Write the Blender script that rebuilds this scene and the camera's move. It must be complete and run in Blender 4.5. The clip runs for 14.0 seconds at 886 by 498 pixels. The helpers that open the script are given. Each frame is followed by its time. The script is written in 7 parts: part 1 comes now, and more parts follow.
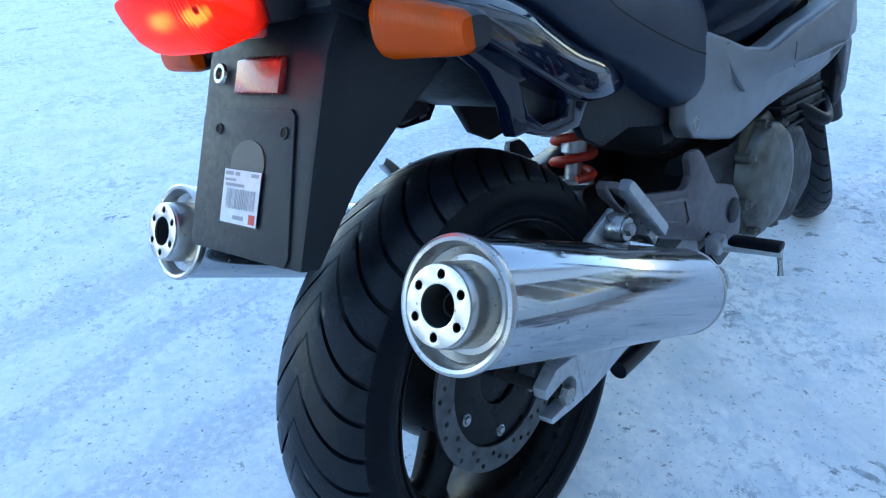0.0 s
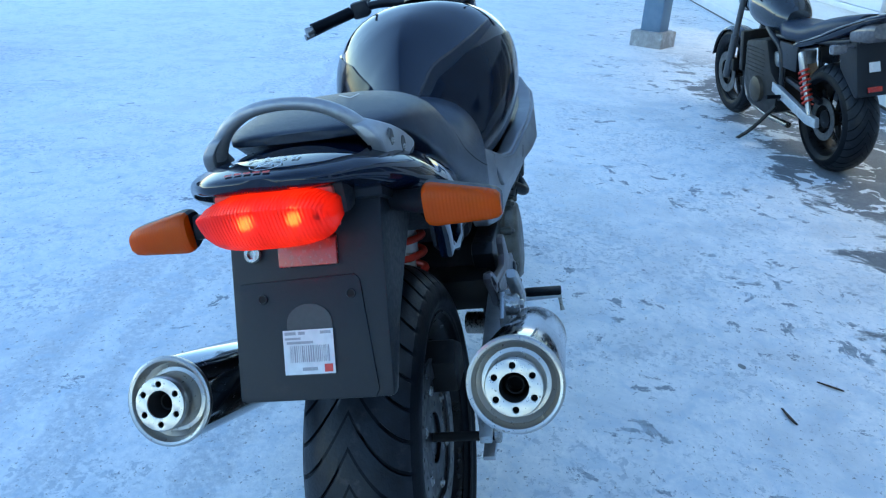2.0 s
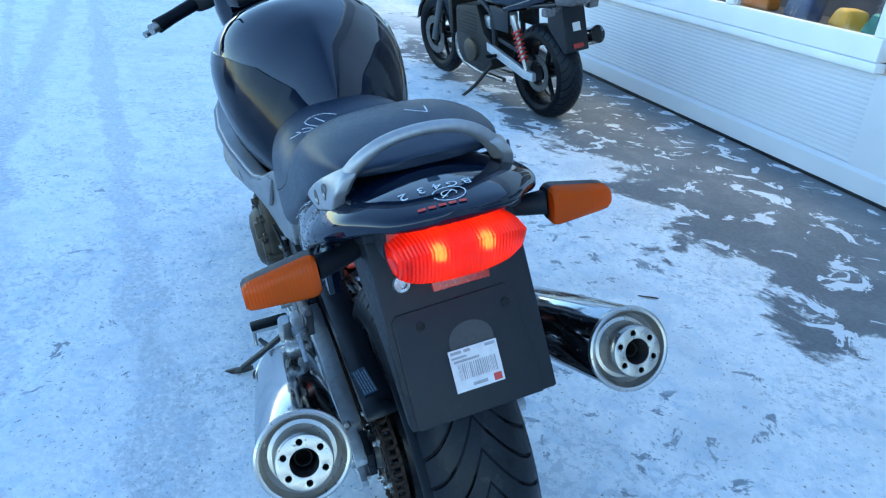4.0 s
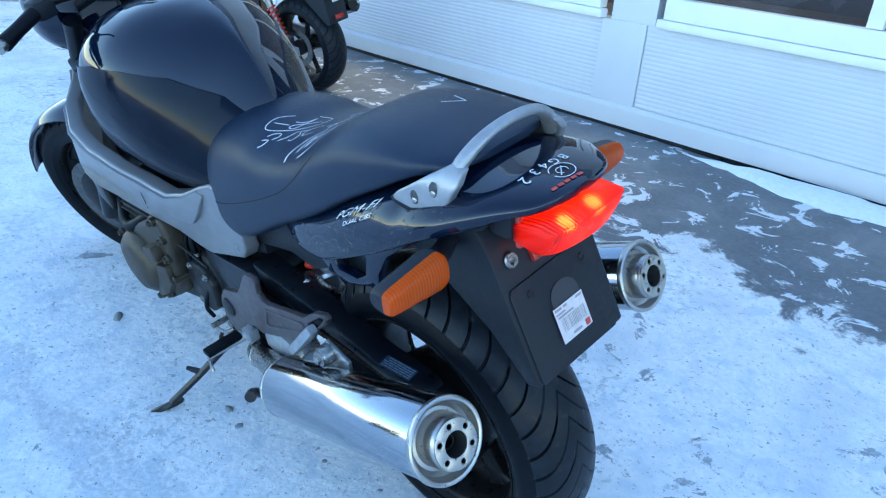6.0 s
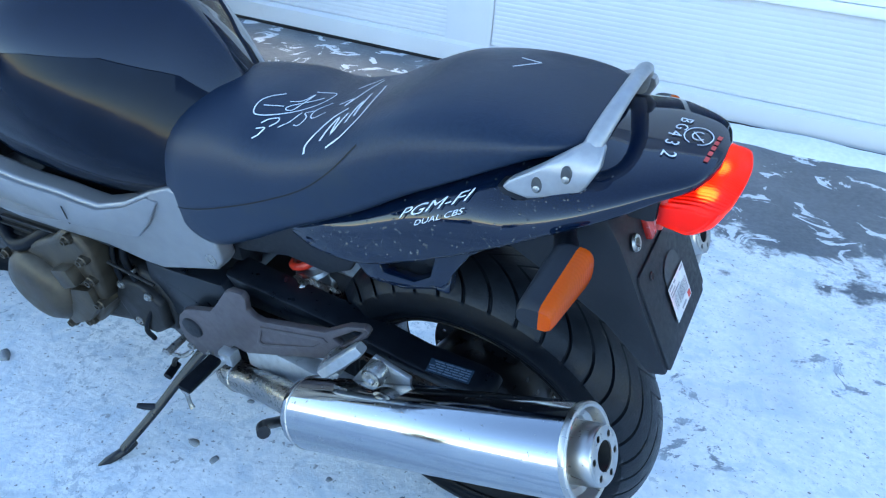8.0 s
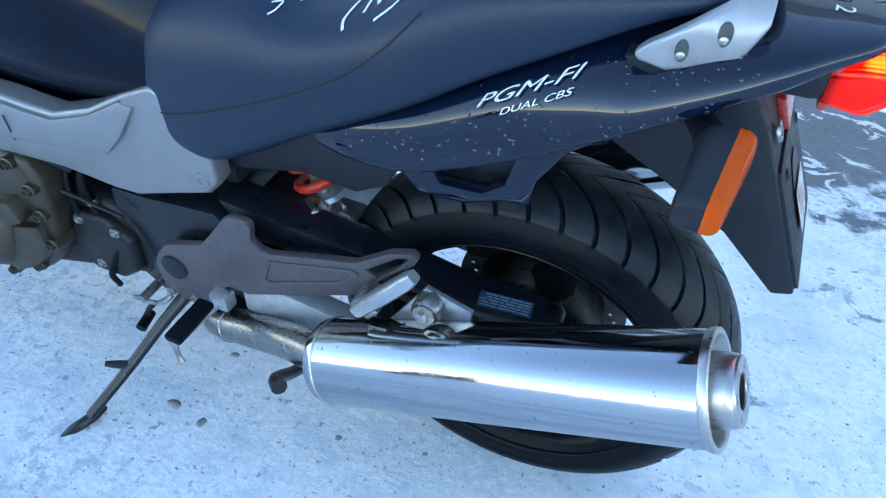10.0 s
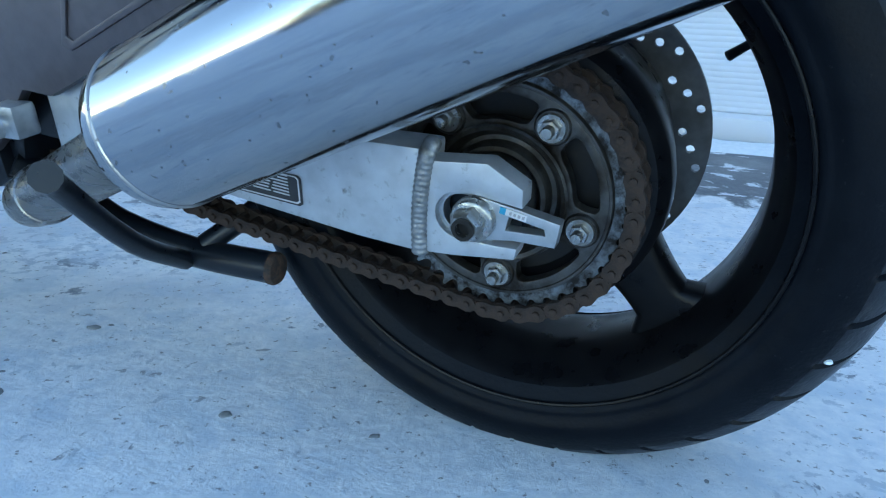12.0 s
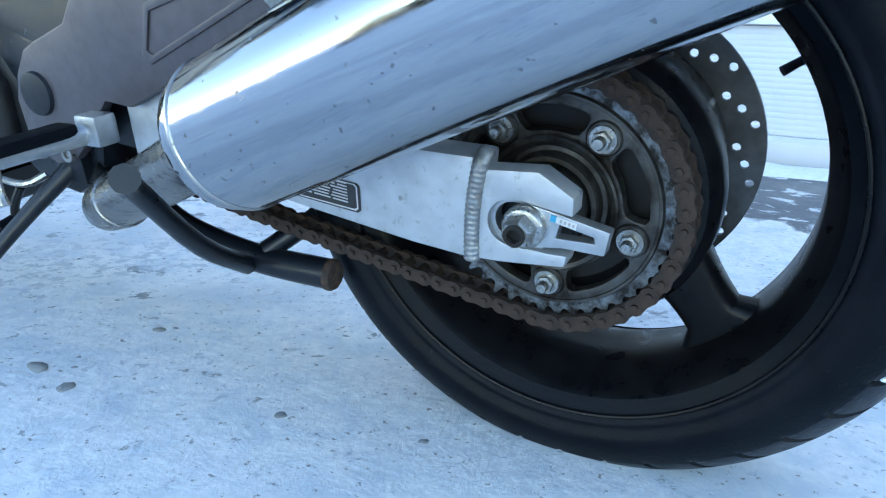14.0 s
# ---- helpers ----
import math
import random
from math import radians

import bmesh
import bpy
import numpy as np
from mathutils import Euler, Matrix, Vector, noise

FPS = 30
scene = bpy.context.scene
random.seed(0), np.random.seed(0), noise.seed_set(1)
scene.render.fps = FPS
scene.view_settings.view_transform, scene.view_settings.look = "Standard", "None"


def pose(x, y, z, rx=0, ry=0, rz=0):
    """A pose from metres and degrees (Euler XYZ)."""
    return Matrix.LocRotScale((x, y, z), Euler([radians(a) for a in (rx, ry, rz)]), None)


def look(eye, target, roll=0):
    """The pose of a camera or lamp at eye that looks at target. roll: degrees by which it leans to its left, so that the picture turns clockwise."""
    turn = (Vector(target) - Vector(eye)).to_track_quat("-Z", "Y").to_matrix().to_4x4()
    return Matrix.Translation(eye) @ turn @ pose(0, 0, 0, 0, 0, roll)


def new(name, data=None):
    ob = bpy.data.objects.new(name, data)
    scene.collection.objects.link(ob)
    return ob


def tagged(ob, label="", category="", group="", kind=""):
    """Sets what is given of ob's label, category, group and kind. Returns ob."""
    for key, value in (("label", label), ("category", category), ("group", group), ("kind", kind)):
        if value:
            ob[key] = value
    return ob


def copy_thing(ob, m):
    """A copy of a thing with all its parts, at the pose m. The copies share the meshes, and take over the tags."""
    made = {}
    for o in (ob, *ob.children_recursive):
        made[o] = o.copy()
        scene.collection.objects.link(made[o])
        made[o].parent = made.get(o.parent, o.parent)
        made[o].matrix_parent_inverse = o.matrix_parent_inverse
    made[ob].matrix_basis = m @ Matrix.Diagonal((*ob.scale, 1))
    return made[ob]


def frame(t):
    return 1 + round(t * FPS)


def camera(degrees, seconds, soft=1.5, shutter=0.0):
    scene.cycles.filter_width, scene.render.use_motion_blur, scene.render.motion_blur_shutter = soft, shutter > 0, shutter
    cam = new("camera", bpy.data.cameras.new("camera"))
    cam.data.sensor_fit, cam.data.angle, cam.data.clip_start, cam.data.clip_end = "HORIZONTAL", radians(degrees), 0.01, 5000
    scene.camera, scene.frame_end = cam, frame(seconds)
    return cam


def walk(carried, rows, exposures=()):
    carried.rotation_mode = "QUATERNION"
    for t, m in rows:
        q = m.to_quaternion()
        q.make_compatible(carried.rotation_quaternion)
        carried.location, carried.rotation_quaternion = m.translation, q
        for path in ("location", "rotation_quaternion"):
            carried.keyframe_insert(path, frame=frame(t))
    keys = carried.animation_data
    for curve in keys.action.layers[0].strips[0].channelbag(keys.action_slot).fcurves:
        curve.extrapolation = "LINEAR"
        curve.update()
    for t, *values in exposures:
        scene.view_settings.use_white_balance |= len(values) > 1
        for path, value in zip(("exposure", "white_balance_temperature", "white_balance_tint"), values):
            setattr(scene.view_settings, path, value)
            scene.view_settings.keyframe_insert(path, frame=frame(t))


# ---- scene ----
cam = camera(63.1, 14.0, soft=1.2)
PATH = [
    (0, (-0.656, -0.456, 0.975), (0.648, 0.671, -0.041), -0.1),
    (0.5, (-0.769, -0.434, 1.047), (0.748, 0.446, 0.087), 1.2),
    (1, (-0.851, -0.384, 1.104), (0.819, 0.259, 0.212), 1.2),
    (1.5, (-0.923, -0.265, 1.124), (0.841, 0.155, 0.281), 2.1),
    (2, (-1.027, -0.106, 1.146), (0.779, 0.098, 0.31), 3.3),
    (2.5, (-1.081, 0.042, 1.165), (0.741, 0.025, 0.339), 4.7),
    (3, (-1.051, 0.178, 1.175), (0.758, -0.053, 0.353), 5.2),
    (3.5, (-1.021, 0.322, 1.183), (0.738, -0.126, 0.343), 5.3),
    (4, (-0.983, 0.48, 1.176), (0.689, -0.194, 0.31), 5.3),
    (6.5, (-0.673, 0.984, 1.191), (0.443, -0.409, 0.289), 4.1),
    (7, (-0.554, 1.01, 1.183), (0.439, -0.459, 0.259), 4.5),
    (9.5, (-0.198, 1.031, 1.06), (0.381, -0.555, -0.012), 5.5),
    (10, (-0.157, 0.977, 0.994), (0.392, -0.615, -0.085), 7.1),
    (10.5, (-0.139, 0.876, 0.843), (0.355, -0.742, -0.224), 8.7),
    (11, (-0.157, 0.812, 0.61), (0.431, -0.903, -0.234), 5.3),
    (11.5, (-0.154, 0.735, 0.454), (0.575, -1.034, -0.129), 2.7),
    (12, (-0.182, 0.703, 0.378), (0.57, -1.066, -0.176), 3.4),
    (12.5, (-0.223, 0.684, 0.341), (0.543, -1.089, -0.182), 4.3),
    (13, (-0.263, 0.668, 0.309), (0.596, -1.087, -0.116), 4.4),
    (13.5, (-0.242, 0.686, 0.329), (0.622, -1.059, -0.126), 4.2),
    (14, (-0.192, 0.72, 0.37), (0.703, -0.997, -0.131), 3.5),
]
walk(cam, [(t, look(eye, target, roll)) for t, eye, target, roll in PATH],
     exposures=[(0.0, 2.08, 6340, 7), (1.5, 1.72, 6040, 3), (3.0, 1.68, 6000, 2), (4.2, 1.92, 5900, 1), (6.5, 2.10, 6250, 5), (9.5, 2.36, 6720, 8), (11.0, 2.08, 6810, 5), (12.0, 1.83, 6500, 4), (13.0, 2.38, 6960, 7), (14.0, 2.34, 6980, 7)])

# ---- world and light ----
world = bpy.data.worlds.new("sky")
scene.world = world
world.use_nodes = True
wn = world.node_tree.nodes
sky = wn.new("ShaderNodeTexSky")
sky.sky_type = "NISHITA"
sky.sun_disc = False
sky.sun_elevation = radians(25)
sky.sun_rotation = radians(180)
sky.dust_density = 0.0
sky.ozone_density = 2.4
world.node_tree.links.new(sky.outputs[0], wn["Background"].inputs[0])
wn["Background"].inputs[1].default_value = 0.15
sun = new("sun", bpy.data.lights.new("sun", "SUN"))
sun.data.energy = 1.0
sun.data.angle = radians(0.6)
sun.data.color = (1.0, 0.93, 0.85)
sun.rotation_euler = (radians(65), 0, 0)


# ---- materials ----
def nodes_of(name):
    m = bpy.data.materials.new(name)
    m.use_nodes = True
    nt = m.node_tree
    return m, nt, nt.nodes["Principled BSDF"]


def surface(name, c1, c2=None, rough=0.5, rough2=None, metal=0.0, scale=40.0, bump=0.0, bump_scale=None,
            coat=0.0, grime=None, grime_scale=9.0, grime_level=0.6, emit=None, emit_power=0.0, spec=0.5, stretch=None):
    """A procedural surface: two tones by fine noise, broad grime, roughness variation and relief."""
    m, nt, b = nodes_of(name)
    co = nt.nodes.new("ShaderNodeTexCoord")
    src = co.outputs["Object"]
    if stretch:
        mp = nt.nodes.new("ShaderNodeMapping")
        mp.inputs["Scale"].default_value = stretch
        nt.links.new(src, mp.inputs[0])
        src = mp.outputs[0]
    n1 = nt.nodes.new("ShaderNodeTexNoise")
    n1.inputs["Scale"].default_value = scale
    n1.inputs["Detail"].default_value = 5
    nt.links.new(src, n1.inputs["Vector"])
    c2 = c2 or tuple(v * 0.75 for v in c1)
    mix = nt.nodes.new("ShaderNodeMix")
    mix.data_type = "RGBA"
    mix.inputs[6].default_value = (*c1, 1)
    mix.inputs[7].default_value = (*c2, 1)
    ramp = nt.nodes.new("ShaderNodeMapRange")
    ramp.inputs[1].default_value, ramp.inputs[2].default_value = 0.35, 0.68
    nt.links.new(n1.outputs[0], ramp.inputs[0])
    nt.links.new(ramp.outputs[0], mix.inputs[0])
    out = mix.outputs[2]
    if grime:
        n2 = nt.nodes.new("ShaderNodeTexNoise")
        n2.inputs["Scale"].default_value = grime_scale
        n2.inputs["Detail"].default_value = 8
        n2.inputs["Roughness"].default_value = 0.7
        nt.links.new(src, n2.inputs["Vector"])
        r2 = nt.nodes.new("ShaderNodeMapRange")
        r2.inputs[1].default_value, r2.inputs[2].default_value = grime_level - 0.08, grime_level + 0.1
        nt.links.new(n2.outputs[0], r2.inputs[0])
        g = nt.nodes.new("ShaderNodeMix")
        g.data_type = "RGBA"
        g.inputs[7].default_value = (*grime, 1)
        nt.links.new(out, g.inputs[6])
        nt.links.new(r2.outputs[0], g.inputs[0])
        out = g.outputs[2]
    nt.links.new(out, b.inputs["Base Color"])
    rr = nt.nodes.new("ShaderNodeMapRange")
    rr.inputs[1].default_value, rr.inputs[2].default_value = 0.3, 0.7
    rr.inputs[3].default_value = rough
    rr.inputs[4].default_value = rough2 if rough2 is not None else min(1.0, rough * 1.35)
    nt.links.new(n1.outputs[0], rr.inputs[0])
    nt.links.new(rr.outputs[0], b.inputs["Roughness"])
    b.inputs["Metallic"].default_value = metal
    b.inputs["Specular IOR Level"].default_value = spec
    b.inputs["Coat Weight"].default_value = coat
    b.inputs["Coat Roughness"].default_value = 0.05
    if emit:
        b.inputs["Emission Color"].default_value = (*emit, 1)
        b.inputs["Emission Strength"].default_value = emit_power
    if bump:
        n3 = nt.nodes.new("ShaderNodeTexNoise")
        n3.inputs["Scale"].default_value = bump_scale or scale * 4
        n3.inputs["Detail"].default_value = 4
        nt.links.new(src, n3.inputs["Vector"])
        bp = nt.nodes.new("ShaderNodeBump")
        bp.inputs["Strength"].default_value = bump
        bp.inputs["Distance"].default_value = 0.002
        nt.links.new(n3.outputs[0], bp.inputs["Height"])
        nt.links.new(bp.outputs[0], b.inputs["Normal"])
    return m


def ramp01(nt, src, lo, hi, a=0.0, b=1.0):
    r = nt.nodes.new("ShaderNodeMapRange")
    r.interpolation_type = "SMOOTHSTEP"
    for i, v in enumerate((lo, hi, a, b)):
        r.inputs[i + 1].default_value = v
    nt.links.new(src, r.inputs[0])
    return r.outputs[0]


def noise_of(nt, src, scale, detail=6, rough=0.6, distort=0.0):
    n = nt.nodes.new("ShaderNodeTexNoise")
    n.inputs["Scale"].default_value = scale
    n.inputs["Detail"].default_value = detail
    n.inputs["Roughness"].default_value = rough
    n.inputs["Distortion"].default_value = distort
    nt.links.new(src, n.inputs["Vector"])
    return n.outputs[0]


def calc(nt, op, a, b):
    n = nt.nodes.new("ShaderNodeMath")
    n.operation = op
    for i, v in enumerate((a, b)):
        if isinstance(v, (int, float)):
            n.inputs[i].default_value = v
        else:
            nt.links.new(v, n.inputs[i])
    return n.outputs[0]


def blend(nt, fac, a, b):
    n = nt.nodes.new("ShaderNodeMix")
    n.data_type = "RGBA"
    nt.links.new(fac, n.inputs[0])
    for i, v in ((6, a), (7, b)):
        if isinstance(v, tuple):
            n.inputs[i].default_value = (*v, 1)
        else:
            nt.links.new(v, n.inputs[i])
    return n.outputs[2]


TRACKS = [(-0.085, 0.996, -0.513, 0.075, 0.34), (-0.038, 0.999, -1.118, 0.1, 0.35), (-0.137, 0.991, -0.853, 0.06, 0.3)]


def snow_ground():
    """Packed snow with dirty ice, specks of grit and tyre tracks, worn to dark asphalt along the building."""
    m, nt, b = nodes_of("packed_snow")
    geo = nt.nodes.new("ShaderNodeTexCoord")
    src = geo.outputs["Object"]
    sep = nt.nodes.new("ShaderNodeSeparateXYZ")
    nt.links.new(src, sep.inputs[0])
    X, Y = sep.outputs[0], sep.outputs[1]
    fine = noise_of(nt, src, 55, 7, 0.7)
    grain = noise_of(nt, src, 240, 3, 0.6)
    mid = noise_of(nt, src, 2.6, 10, 0.66, 0.4)
    wide = noise_of(nt, src, 0.7, 4, 0.55)
    white = blend(nt, ramp01(nt, fine, 0.3, 0.7), (0.95, 0.96, 0.965), (0.79, 0.825, 0.86))
    slush = blend(nt, ramp01(nt, fine, 0.35, 0.65), (0.60, 0.65, 0.70), (0.75, 0.79, 0.83))
    worn = calc(nt, "ADD", calc(nt, "MULTIPLY", mid, 0.7), calc(nt, "MULTIPLY", wide, 0.4))
    col = blend(nt, ramp01(nt, worn, 0.54, 0.70, 0.0, 0.9), white, slush)
    # tyre tracks pressed into the snow
    for a, c, d, w, k in TRACKS:
        off = calc(nt, "ADD", calc(nt, "ADD", calc(nt, "MULTIPLY", X, a), calc(nt, "MULTIPLY", Y, c)), d)
        off = calc(nt, "ADD", calc(nt, "ABSOLUTE", off, 0.0), calc(nt, "MULTIPLY", calc(nt, "SUBTRACT", mid, 0.5), 0.35))
        mask = calc(nt, "MULTIPLY", ramp01(nt, off, w, w * 0.55, 0.0, k), ramp01(nt, fine, 0.36, 0.56, 0.35, 1.0))
        col = blend(nt, mask, col, (0.30, 0.35, 0.41))
    # crisp patches of bare dark ice, in clusters
    patch = noise_of(nt, src, 8.0, 9, 0.70, 0.6)
    cluster = ramp01(nt, noise_of(nt, src, 1.1, 3, 0.5), 0.44, 0.60)
    side = ramp01(nt, Y, 0.2, -1.2, 0.4, 1.0)
    spot = ramp01(nt, calc(nt, "ADD", patch, calc(nt, "MULTIPLY", calc(nt, "MULTIPLY", cluster, side), 0.10)), 0.65, 0.68)
    col = blend(nt, spot, col, blend(nt, ramp01(nt, fine, 0.3, 0.7), (0.22, 0.255, 0.295), (0.38, 0.42, 0.47)))
    # fields of fine worn speckle
    field = ramp01(nt, noise_of(nt, src, 1.7, 4, 0.55, 0.3), 0.47, 0.60)
    speck = ramp01(nt, calc(nt, "ADD", noise_of(nt, src, 34, 7, 0.72, 0.4), calc(nt, "MULTIPLY", field, 0.10)), 0.60, 0.66, 0.0, 0.6)
    col = blend(nt, speck, col, (0.46, 0.52, 0.58))
    # soft bluish mottling where the ice is thinner
    mottle = noise_of(nt, src, 11, 6, 0.62, 0.5)
    col = blend(nt, ramp01(nt, mottle, 0.47, 0.66, 0.0, 0.55), col, (0.60, 0.70, 0.79))
    # grit of three sizes
    col = blend(nt, ramp01(nt, noise_of(nt, src, 38, 5, 0.68, 0.3), 0.655, 0.70, 0.0, 0.7), col, (0.24, 0.26, 0.28))
    col = blend(nt, ramp01(nt, noise_of(nt, src, 21, 6, 0.7), 0.64, 0.675, 0.0, 0.7), col, (0.28, 0.29, 0.31))
    col = blend(nt, ramp01(nt, noise_of(nt, src, 80, 4, 0.65), 0.625, 0.675, 0.0, 0.75), col, (0.20, 0.19, 0.18))
    # bare asphalt: a band along the wall, its edge broken up by the noise
    edge = calc(nt, "ADD", Y, calc(nt, "MULTIPLY", calc(nt, "SUBTRACT", mid, 0.5), 2.4))
    edge = calc(nt, "ADD", edge, calc(nt, "MULTIPLY", calc(nt, "SUBTRACT", wide, 0.5), 1.2))
    bare = calc(nt, "MULTIPLY", ramp01(nt, edge, -1.42, -1.58), ramp01(nt, X, 7.5, 5.0))
    tar = blend(nt, ramp01(nt, fine, 0.3, 0.7), (0.12, 0.135, 0.155), (0.18, 0.195, 0.215))
    tar = blend(nt, ramp01(nt, mid, 0.35, 0.7, 0.0, 0.5), tar, (0.24, 0.26, 0.285))
    flake = ramp01(nt, noise_of(nt, src, 5.5, 9, 0.66, 0.8), 0.565, 0.585)
    tar = blend(nt, flake, tar, (0.74, 0.78, 0.83))
    col = blend(nt, bare, col, tar)
    nt.links.new(col, b.inputs["Base Color"])
    nt.links.new(ramp01(nt, worn, 0.5, 0.7, 0.65, 0.42), b.inputs["Roughness"])
    b.inputs["Specular IOR Level"].default_value = 0.3
    hgt = calc(nt, "ADD", calc(nt, "MULTIPLY", fine, 0.45), calc(nt, "MULTIPLY", mid, 0.8))
    clump = noise_of(nt, src, 26, 8, 0.75, 0.3)
    hgt = calc(nt, "ADD", hgt, calc(nt, "MULTIPLY", grain, 0.07))
    hgt = calc(nt, "ADD", hgt, calc(nt, "MULTIPLY", ramp01(nt, clump, 0.42, 0.66), 0.35))
    hgt = calc(nt, "SUBTRACT", hgt, calc(nt, "MULTIPLY", spot, 0.25))
    bp = nt.nodes.new("ShaderNodeBump")
    bp.inputs["Strength"].default_value = 0.42
    bp.inputs["Distance"].default_value = 0.012
    nt.links.new(hgt, bp.inputs["Height"])
    nt.links.new(bp.outputs[0], b.inputs["Normal"])
    return m


def chrome_like(name, tint, rough, streak=0.12):
    """Polished or brushed metal with fine streaks along it and faint spatter."""
    m, nt, b = nodes_of(name)
    co = nt.nodes.new("ShaderNodeTexCoord")
    st = nt.nodes.new("ShaderNodeMapping")
    st.inputs["Scale"].default_value = (2.0, 60.0, 60.0)
    nt.links.new(co.outputs["Object"], st.inputs[0])
    lines = noise_of(nt, st.outputs[0], 3.0, 5, 0.6)
    spots = noise_of(nt, co.outputs["Object"], 130, 2, 0.5)
    b.inputs["Metallic"].default_value = 1.0
    dull = ramp01(nt, spots, 0.69, 0.72)
    nt.links.new(blend(nt, dull, tint, tuple(v * 0.6 for v in tint)), b.inputs["Base Color"])
    r = calc(nt, "ADD", ramp01(nt, lines, 0.3, 0.75, rough, rough + streak), calc(nt, "MULTIPLY", dull, 0.3))
    nt.links.new(r, b.inputs["Roughness"])
    return m


def lamp_plastic(name, tint, through_tint, ribs, scatter, clear, blur, relief):
    """Coloured lamp plastic: glossy, ribbed, scattering the light that falls through it."""
    m, nt, b = nodes_of(name)
    co = nt.nodes.new("ShaderNodeTexCoord")
    wv = nt.nodes.new("ShaderNodeTexWave")
    wv.bands_direction = "Y"
    wv.inputs["Scale"].default_value = ribs
    nt.links.new(co.outputs["Object"], wv.inputs["Vector"])
    bp = nt.nodes.new("ShaderNodeBump")
    bp.inputs["Strength"].default_value = relief
    bp.inputs["Distance"].default_value = 0.002
    nt.links.new(wv.outputs["Fac"], bp.inputs["Height"])
    b.inputs["Base Color"].default_value = (*tint, 1)
    b.inputs["Roughness"].default_value = 0.12
    b.inputs["Specular IOR Level"].default_value = 0.4
    tl = nt.nodes.new("ShaderNodeBsdfTranslucent")
    tl.inputs[0].default_value = (*through_tint, 1)
    for s in (b.inputs["Normal"], tl.inputs["Normal"]):
        nt.links.new(bp.outputs[0], s)
    mx = nt.nodes.new("ShaderNodeMixShader")
    mx.inputs[0].default_value = scatter
    nt.links.new(b.outputs[0], mx.inputs[1])
    nt.links.new(tl.outputs[0], mx.inputs[2])
    out = mx.outputs[0]
    if clear:
        tr = nt.nodes.new("ShaderNodeBsdfRefraction")
        tr.inputs["Color"].default_value = (*through_tint, 1)
        tr.inputs["Roughness"].default_value = blur
        tr.inputs["IOR"].default_value = 1.12
        nt.links.new(bp.outputs[0], tr.inputs["Normal"])
        m2 = nt.nodes.new("ShaderNodeMixShader")
        m2.inputs[0].default_value = clear
        nt.links.new(out, m2.inputs[1])
        nt.links.new(tr.outputs[0], m2.inputs[2])
        out = m2.outputs[0]
    nt.links.new(out, nt.nodes["Material Output"].inputs[0])
    return m


SNOW = snow_ground()
GLOSS = surface("gloss_black_paint", (0.0016, 0.0058, 0.0185), (0.002, 0.0068, 0.0215), 0.03, 0.05, scale=30, spec=0.5)
MATT = surface("matt_black_plastic", (0.0055, 0.0078, 0.0125), (0.009, 0.012, 0.018), 0.42, 0.60, scale=120, bump=0.12, spec=0.35,
               grime=(0.020, 0.021, 0.024), grime_scale=14, grime_level=0.70)
SATIN = surface("satin_black_metal", (0.004, 0.006, 0.010), (0.007, 0.010, 0.015), 0.26, 0.40, scale=60, bump=0.08, spec=0.4)
VINYL = surface("seat_vinyl", (0.0055, 0.0140, 0.0340), (0.0085, 0.0190, 0.0420), 0.34, 0.44, scale=180, bump=0.22, bump_scale=500, spec=0.34,
               grime=(0.013, 0.021, 0.034), grime_scale=9, grime_level=0.64)
RUBBER = surface("tyre_rubber", (0.002, 0.0031, 0.0055), (0.0038, 0.0056, 0.0088), 0.36, 0.5, scale=30, bump=0.2, bump_scale=260, spec=0.10,
                 grime=(0.06, 0.062, 0.065), grime_scale=130, grime_level=0.72)
# tread lands: wear and the sky's reflection both put into a lighter colour
TREAD = surface("worn_skylit_tread", (0.005, 0.007, 0.011), (0.009, 0.013, 0.019), 0.30, 0.5, scale=50, bump=0.25, bump_scale=220, spec=0.22,
                grime=(0.035, 0.035, 0.037), grime_scale=17, grime_level=0.67)
RIMBLACK = surface("dark_cast_rim", (0.0035, 0.0038, 0.0050), (0.0065, 0.0068, 0.0080), 0.24, 0.40, scale=40, spec=0.16,
                   grime=(0.035, 0.036, 0.038), grime_scale=120, grime_level=0.73)
FRAME = surface("silver_frame_paint", (0.235, 0.245, 0.265), (0.215, 0.225, 0.245), 0.34, 0.42, metal=0.5, scale=30, bump=0.03,
                grime=(0.20, 0.195, 0.19), grime_scale=7, grime_level=0.78)
RAIL = surface("silver_rail_paint", (0.34, 0.35, 0.37), (0.30, 0.31, 0.33), 0.32, 0.42, metal=0.5, scale=90)
MAUVE = surface("warm_grey_bracket", (0.098, 0.086, 0.094), (0.082, 0.072, 0.080), 0.34, 0.44, metal=0.45, scale=80, bump=0.06,
                grime=(0.065, 0.058, 0.058), grime_scale=16, grime_level=0.74)
ALU = surface("cast_aluminium", (0.50, 0.52, 0.54), (0.40, 0.42, 0.44), 0.3, 0.45, metal=0.85, scale=70, bump=0.12,
              grime=(0.17, 0.15, 0.13), grime_scale=26, grime_level=0.68)
ARM = surface("brushed_swingarm", (0.50, 0.53, 0.56), (0.42, 0.44, 0.47), 0.34, 0.48, metal=0.6, scale=55, bump=0.10,
              grime=(0.17, 0.16, 0.145), grime_scale=85, grime_level=0.66)
WELD = surface("dull_weld_metal", (0.30, 0.31, 0.32), (0.20, 0.205, 0.21), 0.42, 0.55, metal=0.7, scale=90, bump=0.2, grime=(0.10, 0.09, 0.08), grime_scale=60, grime_level=0.62)
